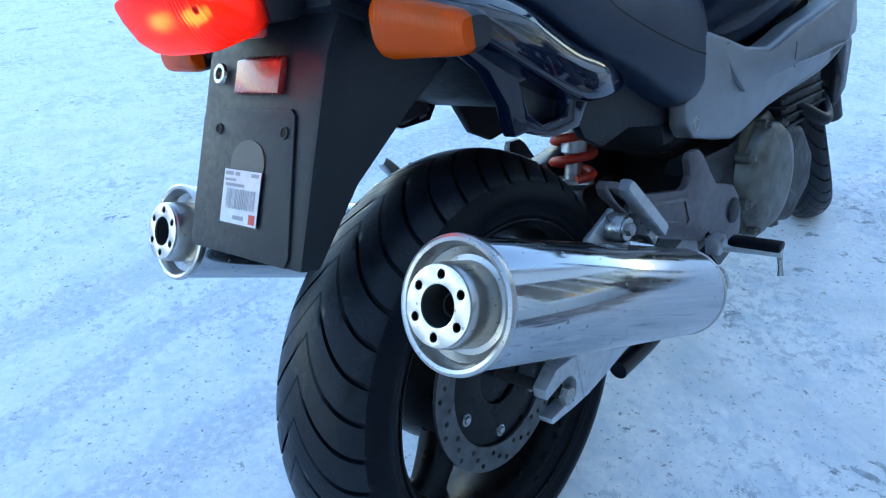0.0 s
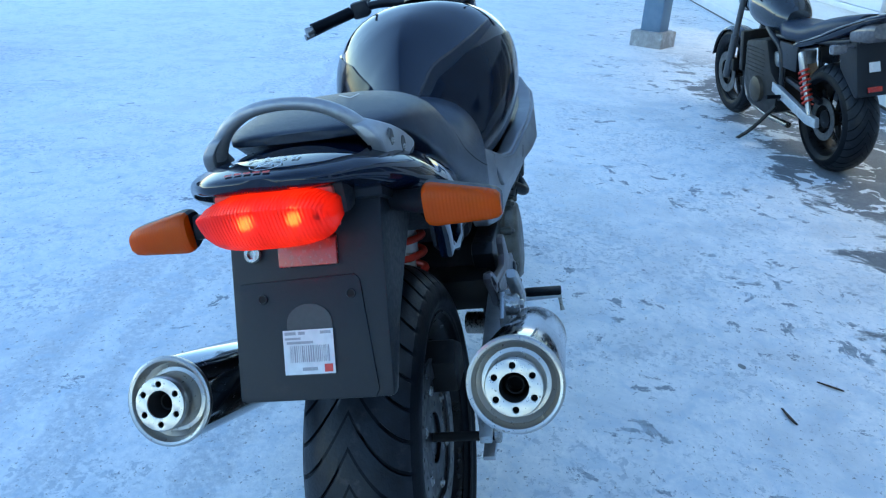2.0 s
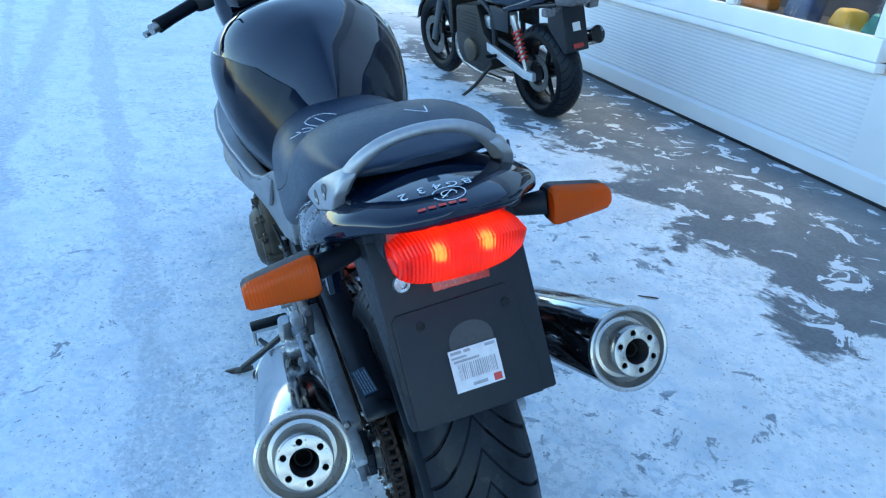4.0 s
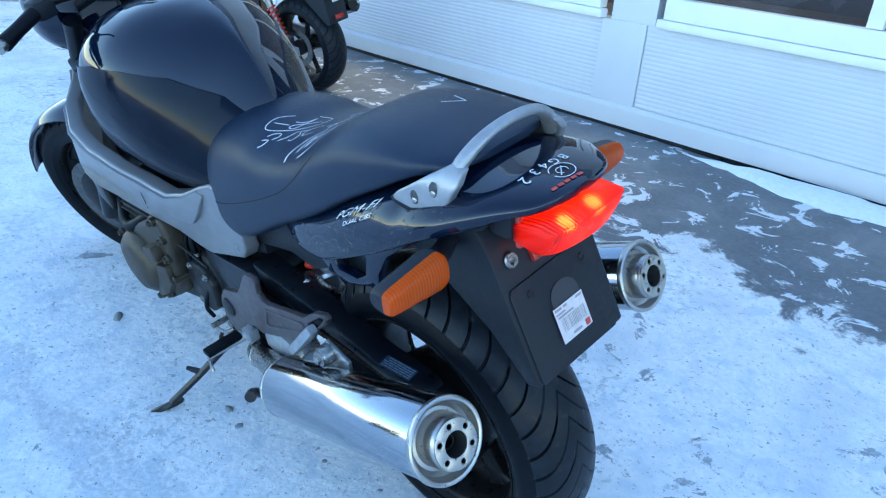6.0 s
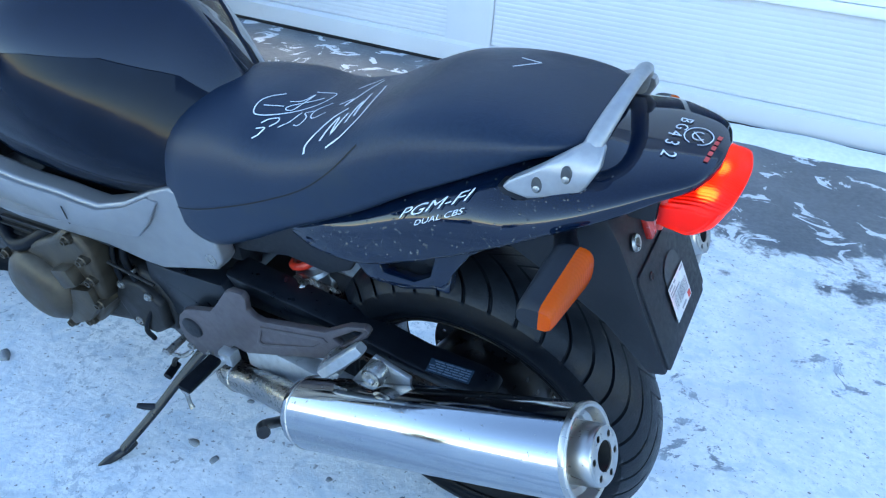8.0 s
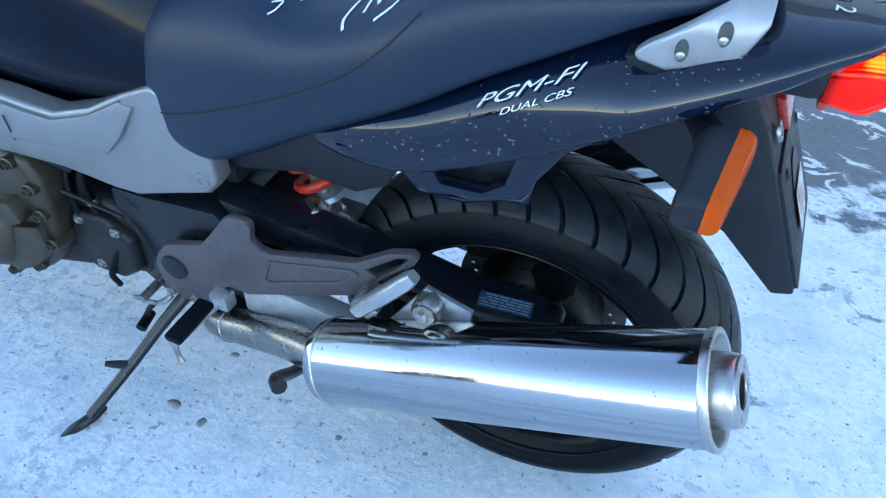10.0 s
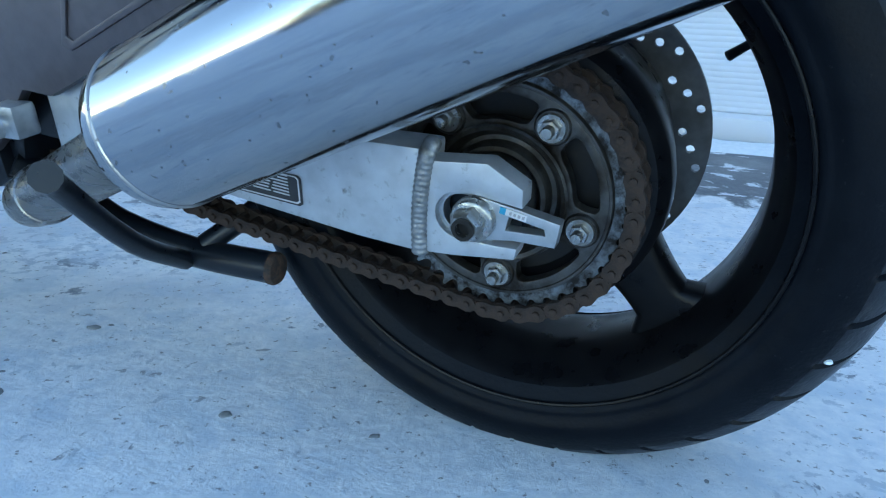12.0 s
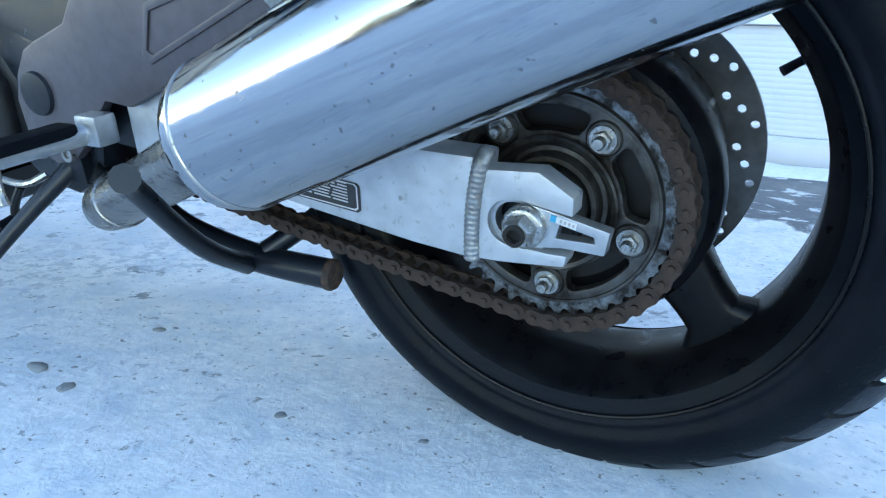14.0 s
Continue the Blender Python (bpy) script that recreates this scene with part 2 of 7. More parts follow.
ENGINE = surface("bronze_grey_casing", (0.046, 0.038, 0.028), (0.078, 0.066, 0.050), 0.38, 0.55, metal=0.6, scale=30, bump=0.15,
                 grime=(0.045, 0.038, 0.031), grime_scale=12, grime_level=0.60)
DARKENG = surface("dark_engine_metal", (0.007, 0.0075, 0.0090), (0.014, 0.0138, 0.0138), 0.42, 0.62, metal=0.4, scale=30, bump=0.2,
                  grime=(0.028, 0.024, 0.020), grime_scale=16, grime_level=0.66)
CHROME = chrome_like("polished_steel", (0.405, 0.42, 0.44), 0.055, 0.11)
CAPSTEEL = chrome_like("brushed_cap_steel", (0.48, 0.465, 0.445), 0.27, 0.10)
PIPE = chrome_like("worn_pipe_steel", (0.30, 0.29, 0.28), 0.24, 0.10)
# plain near-black, also painted where hollows look dark
NEARBLACK = surface("near_black", (0.006, 0.006, 0.006), (0.015, 0.014, 0.013), 0.8, scale=60)
BOLT = surface("zinc_bolt", (0.42, 0.42, 0.41), (0.26, 0.25, 0.23), 0.22, 0.4, metal=0.9, scale=160)
RUST = surface("rusty_chain", (0.030, 0.0175, 0.0125), (0.052, 0.031, 0.021), 0.55, 0.78, metal=0.3, scale=160, bump=0.35,
               grime=(0.012, 0.009, 0.008), grime_scale=60, grime_level=0.56)
SPROCK = surface("worn_sprocket_steel", (0.105, 0.103, 0.100), (0.060, 0.056, 0.051), 0.34, 0.52, metal=0.8, scale=45, bump=0.15,
                 grime=(0.022, 0.017, 0.013), grime_scale=30, grime_level=0.53)
TEETH = surface("bare_tooth_steel", (0.22, 0.245, 0.27), (0.14, 0.145, 0.15), 0.34, 0.55, metal=0.7, scale=70, bump=0.1,
                grime=(0.018, 0.015, 0.013), grime_scale=85, grime_level=0.50)
DISC = surface("brake_disc_steel", (0.13, 0.133, 0.137), (0.09, 0.09, 0.09), 0.42, 0.55, metal=0.85, scale=60)
SPRING = surface("red_spring_paint", (0.52, 0.03, 0.012), (0.40, 0.022, 0.012), 0.35, 0.5, scale=60,
                 grime=(0.12, 0.03, 0.02), grime_scale=30, grime_level=0.66)
RED = lamp_plastic("red_lamp_plastic", (0.46, 0.006, 0.006), (1.0, 0.06, 0.02), 75, 0.26, 0.34, 0.72, 0.5)
REFLECTOR = surface("red_reflector", (0.33, 0.02, 0.015), (0.26, 0.015, 0.012), 0.2, 0.3, scale=200, bump=0.2, coat=0.4)
AMBER = lamp_plastic("amber_lamp_plastic", (0.85, 0.125, 0.003), (1.0, 0.21, 0.006), 70, 0.3, 0.35, 0.12, 0.15)
BULB = surface("lit_filament", (1, 0.5, 0.2), (1, 0.5, 0.2), 0.5, emit=(1.0, 0.42, 0.14), emit_power=15.0)
BOWL = surface("lamp_reflector", (0.50, 0.06, 0.05), (0.45, 0.05, 0.04), 0.3, metal=0.2, scale=50)
PAPER = surface("white_sticker", (0.62, 0.62, 0.63), (0.55, 0.55, 0.56), 0.5, scale=90)
INK = surface("grey_print", (0.26, 0.26, 0.28), (0.34, 0.34, 0.36), 0.6, scale=300)
REDINK = surface("red_print", (0.55, 0.06, 0.05), (0.5, 0.05, 0.04), 0.5, scale=100)
CHALK = surface("white_marker", (0.75, 0.78, 0.82), (0.45, 0.48, 0.52), 0.8, scale=400)
BLUELAB = surface("dark_blue_label", (0.025, 0.05, 0.085), (0.035, 0.065, 0.10), 0.4, scale=120)
PALEPRINT = surface("pale_blue_print", (0.17, 0.24, 0.31), (0.22, 0.29, 0.36), 0.5, scale=300)
BLACKLAB = surface("black_label", (0.02, 0.02, 0.022), (0.03, 0.03, 0.032), 0.35, scale=200)
SIDING = surface("pale_siding", (0.62, 0.64, 0.68), (0.59, 0.61, 0.65), 0.40, 0.5, scale=3, grime=(0.55, 0.57, 0.60), grime_scale=5.0, grime_level=0.70)
TRIM = surface("white_window_trim", (0.80, 0.81, 0.82), (0.76, 0.77, 0.79), 0.4, scale=6)
POSTBLUE = surface("blue_grey_post_paint", (0.10, 0.17, 0.26), (0.13, 0.20, 0.29), 0.45, scale=12)
CONCRETE = surface("rough_concrete", (0.34, 0.34, 0.34), (0.26, 0.26, 0.26), 0.85, scale=25, bump=0.5, grime=(0.6, 0.63, 0.67), grime_scale=7, grime_level=0.6)
STONE = surface("dark_stone", (0.17, 0.18, 0.19), (0.32, 0.34, 0.36), 0.8, scale=60, bump=0.4)


# ---- mesh helpers ----
FLOW = [None]


def view_fit(c):
    """Shifts the upper parts to fit the camera's view: forward at the tail, lower towards the tank."""
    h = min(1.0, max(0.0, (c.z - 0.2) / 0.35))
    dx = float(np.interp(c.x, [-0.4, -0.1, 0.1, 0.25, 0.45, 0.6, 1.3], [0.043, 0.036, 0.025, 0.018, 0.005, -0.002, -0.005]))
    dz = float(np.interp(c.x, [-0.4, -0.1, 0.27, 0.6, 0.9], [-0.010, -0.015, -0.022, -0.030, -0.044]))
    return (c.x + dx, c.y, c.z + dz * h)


def part(name, bm, material, parent=None, label="", smooth=40, recalc=True):
    """Links a bmesh as one mesh object under a thing or part."""
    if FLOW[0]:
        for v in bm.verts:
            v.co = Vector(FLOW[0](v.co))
    if recalc:
        bmesh.ops.recalc_face_normals(bm, faces=bm.faces)
    me = bpy.data.meshes.new(name)
    if smooth:
        lim = radians(smooth)
        for f in bm.faces:
            f.smooth = True
        for e in bm.edges:
            if len(e.link_faces) == 2 and e.calc_face_angle(0) > lim:
                e.smooth = False
    bm.to_mesh(me)
    bm.free()
    me.materials.append(material)
    ob = new(name, me)
    if parent:
        ob.parent = parent
    if label:
        ob["label"] = label
    return ob


def spline(pts, n=6, closed=False):
    """Points along a smooth curve through pts (any dimension)."""
    P = [np.array(p, float) for p in pts]
    m = len(P)
    out = []
    for i in range(m if closed else m - 1):
        a = P[(i - 1) % m] if closed or i else 2 * P[0] - P[1]
        b, c = P[i], P[(i + 1) % m]
        d = P[(i + 2) % m] if closed or i + 2 < m else 2 * P[-1] - P[-2]
        for k in range(n):
            t = k / n
            out.append(0.5 * (2 * b + (c - a) * t + (2 * a - 5 * b + 4 * c - d) * t * t + (3 * b - a - 3 * c + d) * t ** 3))
    if not closed:
        out.append(P[-1])
    return out


def skin(bm, rings, closed=True, caps=True):
    """Joins rings of equal counts by quads."""
    vs = [[bm.verts.new(p) for p in r] for r in rings]
    n = len(vs[0])
    for a, b in zip(vs, vs[1:]):
        for i in range(n if closed else n - 1):
            j = (i + 1) % n
            bm.faces.new((a[i], a[j], b[j], b[i]))
    if caps:
        bm.faces.new(vs[0])
        bm.faces.new(vs[-1])
    return bm


def tube(pts, r, seg=12, n=5, bm=None, flat=1.0, caps=True):
    """A round bar along a smooth curve; r may be a list, one for each given point."""
    bm = bm or bmesh.new()
    rs = r if isinstance(r, (list, tuple)) else [r] * len(pts)
    C = spline([(*p, q) for p, q in zip(pts, rs)], n) if n > 1 else [np.array((*p, q)) for p, q in zip(pts, rs)]
    rings = []
    up = None
    for i, c in enumerate(C):
        d = Vector(C[min(i + 1, len(C) - 1)][:3] - C[max(i - 1, 0)][:3]).normalized()
        if up is None:
            up = Vector((0, 0, 1)) if abs(d.z) < 0.9 else Vector((0, 1, 0))
        side = d.cross(up).normalized()
        up = side.cross(d).normalized()
        rings.append([Vector(c[:3]) + float(c[3]) * (math.cos(a) * side + flat * math.sin(a) * up)
                      for a in (2 * math.pi * k / seg for k in range(seg))])
    return skin(bm, rings, caps=caps)


def lathe(profile, centre, axis=(0, 1, 0), seg=48, bm=None, closed=False):
    """Turns (radius, along) points about an axis through centre."""
    bm = bm or bmesh.new()
    z = Vector(axis).normalized()
    x = z.orthogonal().normalized()
    y = z.cross(x)
    c = Vector(centre)
    rings = []
    for k in range(seg):
        a = 2 * math.pi * k / seg
        e = math.cos(a) * x + math.sin(a) * y
        rings.append([bm.verts.new(c + e * r + z * h) for r, h in profile])
    m = len(profile)
    for k in range(seg):
        p, q = rings[k], rings[(k + 1) % seg]
        for i in range(m if closed else m - 1):
            j = (i + 1) % m
            try:
                bm.faces.new((p[i], p[j], q[j], q[i]))
            except ValueError:
                pass
    bmesh.ops.remove_doubles(bm, verts=bm.verts, dist=1e-6)
    return bm


def bevelled(bm, width, seg=2, angle=30):
    es = [e for e in bm.edges if len(e.link_faces) == 2 and e.calc_face_angle(0) > radians(angle)]
    if width:
        bmesh.ops.bevel(bm, geom=es, offset=width, segments=seg, profile=0.6, affect="EDGES", clamp_overlap=True)
    return bm


def box(c, s, bevel=0.003, m=None, seg=2):
    bm = bmesh.new()
    bmesh.ops.create_cube(bm, size=1.0)
    for v in bm.verts:
        v.co = Vector((v.co.x * s[0], v.co.y * s[1], v.co.z * s[2]))
    bevelled(bm, bevel, seg)
    bmesh.ops.transform(bm, matrix=(Matrix.Translation(c) @ (m or Matrix())), verts=bm.verts)
    return bm


def prism(poly, y0, y1, bevel=0.003, seg=2, holes=()):
    """A plate: a polygon in x and z, with holes, between two values of y."""
    bm = bmesh.new()
    es = []
    for loop in (poly, *holes):
        vs = [bm.verts.new((p[0], y0, p[1])) for p in loop]
        es += [bm.edges.new((a, b)) for a, b in zip(vs, vs[1:] + vs[:1])]
    if holes:
        bmesh.ops.triangle_fill(bm, use_beauty=True, use_dissolve=False, edges=es)
    else:
        bm.faces.new(bm.verts[:])
    r = bmesh.ops.extrude_face_region(bm, geom=bm.faces[:])
    bmesh.ops.translate(bm, vec=(0, y1 - y0, 0), verts=[v for v in r["geom"] if isinstance(v, bmesh.types.BMVert)])
    bmesh.ops.recalc_face_normals(bm, faces=bm.faces)
    return bevelled(bm, bevel, seg, 40)


def circle(cx, cz, r, n=20, a0=0.0):
    return [(cx + r * math.cos(a0 + 2 * math.pi * k / n), cz + r * math.sin(a0 + 2 * math.pi * k / n)) for k in range(n)]


def join(*bms):
    out = bms[0]
    for b in bms[1:]:
        me = bpy.data.meshes.new("tmp")
        b.to_mesh(me)
        b.free()
        out.from_mesh(me)
        bpy.data.meshes.remove(me)
    return out


def warp(bm, fn):
    for v in bm.verts:
        v.co = Vector(fn(v.co))
    return bm


def mirror(bm):
    out = bm.copy()
    for v in out.verts:
        v.co.y = -v.co.y
    bmesh.ops.reverse_faces(out, faces=out.faces)
    return out


def hexbolt(c, axis, r=0.008, h=0.008, washer=1.5):
    """A hexagon head on a washer."""
    bm = lathe([(0, h), (r * 0.55, h), (r * 0.9, h * 0.9), (r, h * 0.75), (r, 0.002)], c, axis, 6)
    return join(bm, lathe([(0, 0.0025), (r * washer, 0.0025), (r * washer * 1.05, 0.001), (r * washer * 1.05, -0.002), (0, -0.002)], c, axis, 20))


def body_loft(stations, n=28, sub=4, power=2.4, low=None):
    """A body along x from rows (x, half width, top, bottom, height of the widest line); power: a number, or a function of x."""
    S = spline(stations, sub)
    bm = bmesh.new()
    rings = []
    for x, w, zt, zb, zm in S:
        ring = []
        top = power(x) if callable(power) else power
        for k in range(n):
            a = 2 * math.pi * k / n
            c, s = math.cos(a), math.sin(a)
            q = top if s >= 0 else (low or top)
            yy = w * math.copysign(abs(c) ** (2 / q), c)
            hz = (zt - zm) if s >= 0 else (zm - zb)
            ring.append((x, yy, zm + hz * math.copysign(abs(s) ** (2 / q), s)))
        rings.append(ring)
    return skin(bm, rings)


# ---- large structure: ground, building, post ----
def ground_height(x, y):
    v = noise.noise(Vector((x * 0.8, y * 0.8, 0.3))) * 0.010 + noise.noise(Vector((x * 2.7, y * 2.7, 7.1))) * 0.005
    v += noise.noise(Vector((x * 9.0, y * 9.0, 2.1))) * 0.0022
    return v * min(1.0, 0.35 + 0.2 * math.hypot(x, y))


def build_ground():
    xs = sorted(set([round(-3 + 0.04 * i, 3) for i in range(226)] + [-400, -120, -40, -15, -7, -4.5, 7, 8.5, 11, 16, 30, 80, 200, 500]))
    ys = sorted(set([round(-3 + 0.04 * i, 3) for i in range(126)] + [-400, -100, -30, -9, -5, 2.5, 3.2, 4.5, 7, 12, 25, 70, 200, 500]))
    bm = bmesh.new()
    grid = [[bm.verts.new((x, y, ground_height(x, y) if abs(x) < 12 and abs(y) < 8 else 0)) for y in ys] for x in xs]
    for a, b in zip(grid, grid[1:]):
        for j in range(len(ys) - 1):
            bm.faces.new((a[j], b[j], b[j + 1], a[j + 1]))
    g = part("ground", bm, SNOW, smooth=180)
    return tagged(g, "packed snow and dirty ice over dark asphalt", "ground", kind="structure")


build_ground()

WALL_Y = -2.69
WALL_X0, WALL_X1 = -9.0, 14.0


def build_building():
    wall = part("wall_south", box(((WALL_X0 + WALL_X1) / 2, WALL_Y - 0.16, 0.30), (WALL_X1 - WALL_X0, 0.20, 0.60), 0.0), SIDING, smooth=0)
    tagged(wall, "pale grey building wall with horizontal ribbed siding", "wall", kind="structure")
    # upper wall with the window openings left free, above the glass
    up = part("wall_upper", box(((WALL_X0 + WALL_X1) / 2, WALL_Y - 0.16, 3.1), (WALL_X1 - WALL_X0, 0.20, 1.6), 0.0), SIDING, wall, smooth=0)
    part("roof_edge", box(((WALL_X0 + WALL_X1) / 2, WALL_Y - 1.2, 4.0), (WALL_X1 - WALL_X0 + 0.6, 3.4, 0.18), 0.02), TRIM, wall, "white roof edge")
    # metal skirt board along the foot
    bm = prism([(0, 0.024), (0.045, 0.024), (0.05, 0.125), (0.03, 0.145), (0, 0.148)], WALL_X0, WALL_X1, 0.002)
    warp(bm, lambda c: (c.y, WALL_Y - 0.075 + c.x, c.z))
    part("skirt_board", bm, SIDING, wall, "plain pale grey skirt board", smooth=30)
    # black strip standing in for the shade in the gap under the skirt
    part("base_shade_strip", box(((WALL_X0 + WALL_X1) / 2, WALL_Y - 0.09, 0.0), (WALL_X1 - WALL_X0, 0.1, 0.05), 0), SATIN, wall, smooth=0)
    # ribbed panels between the pilasters
    bays = [(-8.6, -5.7), (-5.42, -2.1), (-1.82, 1.305), (1.60, 4.95), (5.25, 8.4), (8.7, 12.0)]
    pitch = 0.0245
    for x0, x1 in bays:
        prof = [(0.0, 0.148)]
        z = 0.150
        while z < 0.575:
            prof += [(0.0052, z), (0.0066, z + 0.004), (0.0066, z + 0.016), (0.0044, z + 0.021)]
            z += pitch
        prof.append((0.0, 0.60))
        bm = prism(prof, x0, x1, 0.0)
        warp(bm, lambda c: (c.y, WALL_Y - 0.06 + c.x, c.z))
        part("siding_panel", bm, SIDING, wall, smooth=25)
    for (a, b), (c, d) in zip(bays, bays[1:]):
        part("pilaster", box(((b + c) / 2, WALL_Y - 0.052, 0.365), (c - b - 0.008, 0.016, 0.47), 0.002), SIDING, wall)
    # windows: stepped white ledge, frames, mullions, panes
    spans = [(-8.6, -5.6), (-5.3, -2.1), (-1.75, 1.235), (1.585, 4.95), (5.25, 8.5), (8.8, 12.0)]
    for k, (x0, x1) in enumerate(spans):
        w = new("window_%d" % (k + 1))
        tagged(w, "white-framed shop window with several panes", "window", kind="structure")
        cx, sx = (x0 + x1) / 2, x1 - x0
        part("window_sill", box((cx, WALL_Y - 0.035, 0.625), (sx, 0.07, 0.045), 0.006), TRIM, w)
        part("window_sill", box((cx, WALL_Y - 0.055, 0.705), (sx - 0.05, 0.07, 0.11), 0.006), TRIM, w)
        part("window_frame", box((cx, WALL_Y - 0.075, 2.33), (sx, 0.07, 0.10), 0.006), TRIM, w)
        for xe in (x0 + 0.05, x1 - 0.05):
            part("window_frame", box((xe, WALL_Y - 0.075, 1.52), (0.10, 0.07, 1.515), 0.005), TRIM, w)
        n = max(2, round(sx / 0.97))
        step = (sx - 0.2) / n
        for i in range(n):
            xa = x0 + 0.1 + i * step
            if i:
                part("mullion", box((xa, WALL_Y - 0.075, 1.52), (0.07, 0.06, 1.515), 0.004), TRIM, w)
            p = part("pane", box((xa + step / 2, WALL_Y - 0.085, 1.52), (step - 0.072, 0.006, 1.51), 0), GLASS, w, smooth=0)
            p.visible_shadow = False
    pil_x = [-8.8] + [(b + c) / 2 for (a, b), (c, d) in zip(spans, spans[1:])] + [12.6]
    for x in pil_x:
        part("wall_pier", box((x, WALL_Y - 0.15, 1.45), (0.28, 0.18, 1.7), 0.0), SIDING, wall, smooth=0)
    for x in (WALL_X0, WALL_X1):
        part("wall_end", box((x, WALL_Y - 1.4, 1.95), (0.2, 2.7, 3.9), 0.0), SIDING, wall, smooth=0)
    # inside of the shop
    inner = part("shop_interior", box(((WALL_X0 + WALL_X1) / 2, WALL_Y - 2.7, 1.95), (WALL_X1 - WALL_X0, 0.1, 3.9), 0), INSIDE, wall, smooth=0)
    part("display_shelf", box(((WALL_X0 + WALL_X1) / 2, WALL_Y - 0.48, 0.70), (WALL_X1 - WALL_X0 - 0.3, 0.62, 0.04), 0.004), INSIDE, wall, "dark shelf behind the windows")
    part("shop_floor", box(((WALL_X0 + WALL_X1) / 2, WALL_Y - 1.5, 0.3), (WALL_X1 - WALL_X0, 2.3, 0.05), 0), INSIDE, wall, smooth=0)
    return wall


GLASS = bpy.data.materials.new("window_glass")
GLASS.use_nodes = True
gb = GLASS.node_tree.nodes["Principled BSDF"]
gb.inputs["Base Color"].default_value = (0.9, 0.95, 1, 1)
gb.inputs["Roughness"].default_value = 0.02
gb.inputs["Transmission Weight"].default_value = 1.0
gb.inputs["IOR"].default_value = 1.35
# dark blue-grey base colour carries the dimness of the shop's inside
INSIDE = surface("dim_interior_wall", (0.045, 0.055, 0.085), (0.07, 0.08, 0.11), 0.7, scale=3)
YELLOW = surface("yellow_goods", (0.75, 0.42, 0.05), (0.8, 0.55, 0.2), 0.5, scale=6, grime=(0.9, 0.75, 0.5), grime_scale=4, grime_level=0.55)
ORANGE = surface("orange_goods", (0.7, 0.22, 0.03), (0.75, 0.33, 0.08), 0.5, scale=6)
GREENG = surface("green_blue_goods", (0.05, 0.2, 0.2), (0.1, 0.35, 0.25), 0.5, scale=6)
PALEG = surface("pale_goods", (0.62, 0.58, 0.50), (0.45, 0.40, 0.30), 0.5, scale=5, grime=(0.7, 0.45, 0.12), grime_scale=5, grime_level=0.58)
BLUEG = surface("blue_goods", (0.06, 0.10, 0.22), (0.25, 0.28, 0.32), 0.5, scale=6, grime=(0.7, 0.7, 0.65), grime_scale=6, grime_level=0.6)
build_building()


def build_goods():
    rng = random.Random(4)
    x = 1.9
    while x < 8.2:
        wdt, hgt = rng.uniform(0.08, 0.24), rng.uniform(0.10, 0.34)
        kind = rng.choice([YELLOW, PALEG, ORANGE, GREENG, YELLOW, BLUEG, BLUEG])
        bm = box((0, 0, hgt / 2), (wdt, 0.12, hgt), min(0.03, wdt * 0.3), seg=3)
        pinch, bend = rng.uniform(0.0, 0.6), rng.uniform(-0.06, 0.06)
        for v in bm.verts:
            up = v.co.z / hgt
            v.co.x = v.co.x * (1 - pinch * up) + bend * up * up + 0.02 * noise.noise(Vector((v.co.z * 14, x, 0)))
            v.co.y += 0.02 * noise.noise(Vector((v.co.x * 15, v.co.z * 12, x)))
        ob = part("shop_goods", bm, kind)
        ob.location = (x, WALL_Y - 0.30 - rng.uniform(0, 0.25), 0.72)
        ob.rotation_euler.z = rng.uniform(-0.5, 0.5)
        tagged(ob, "small bright wrapped shop goods standing behind the window", "goods", group="goods behind the shop window")
        x += wdt + rng.uniform(0.02, 0.30)


build_goods()
for lx in (3.5, 7.0):
    lamp = new("shop_lamp", bpy.data.lights.new("shop_lamp", "AREA"))
    lamp.data.energy = 28
    lamp.data.size = 1.5
    lamp.data.color = (1.0, 0.8, 0.5)
    lamp.location = (lx, WALL_Y - 1.0, 3.6)


def build_post():
    root = new("canopy_post")
    tagged(root, "blue-grey painted square post on a snowy concrete block", "post")
    root.location = (7.2, -1.31, 0)
    root.rotation_euler.z = radians(-32)
    part("post_shaft", box((0, 0, 1.9), (0.22, 0.22, 3.5), 0.012), POSTBLUE, root)
    part("concrete_base", box((0, 0, 0.07), (0.36, 0.36, 0.18), 0.02), CONCRETE, root, "rough concrete block dusted with snow")


build_post()

# ---- the near motorcycle ----
LEAN = 11.75
bike = new("motorcycle")
bike.rotation_euler.x = radians(-LEAN)
tagged(bike, "black and silver motorcycle leaning on its side stand on snow", "motorcycle")
HUB = 0.294


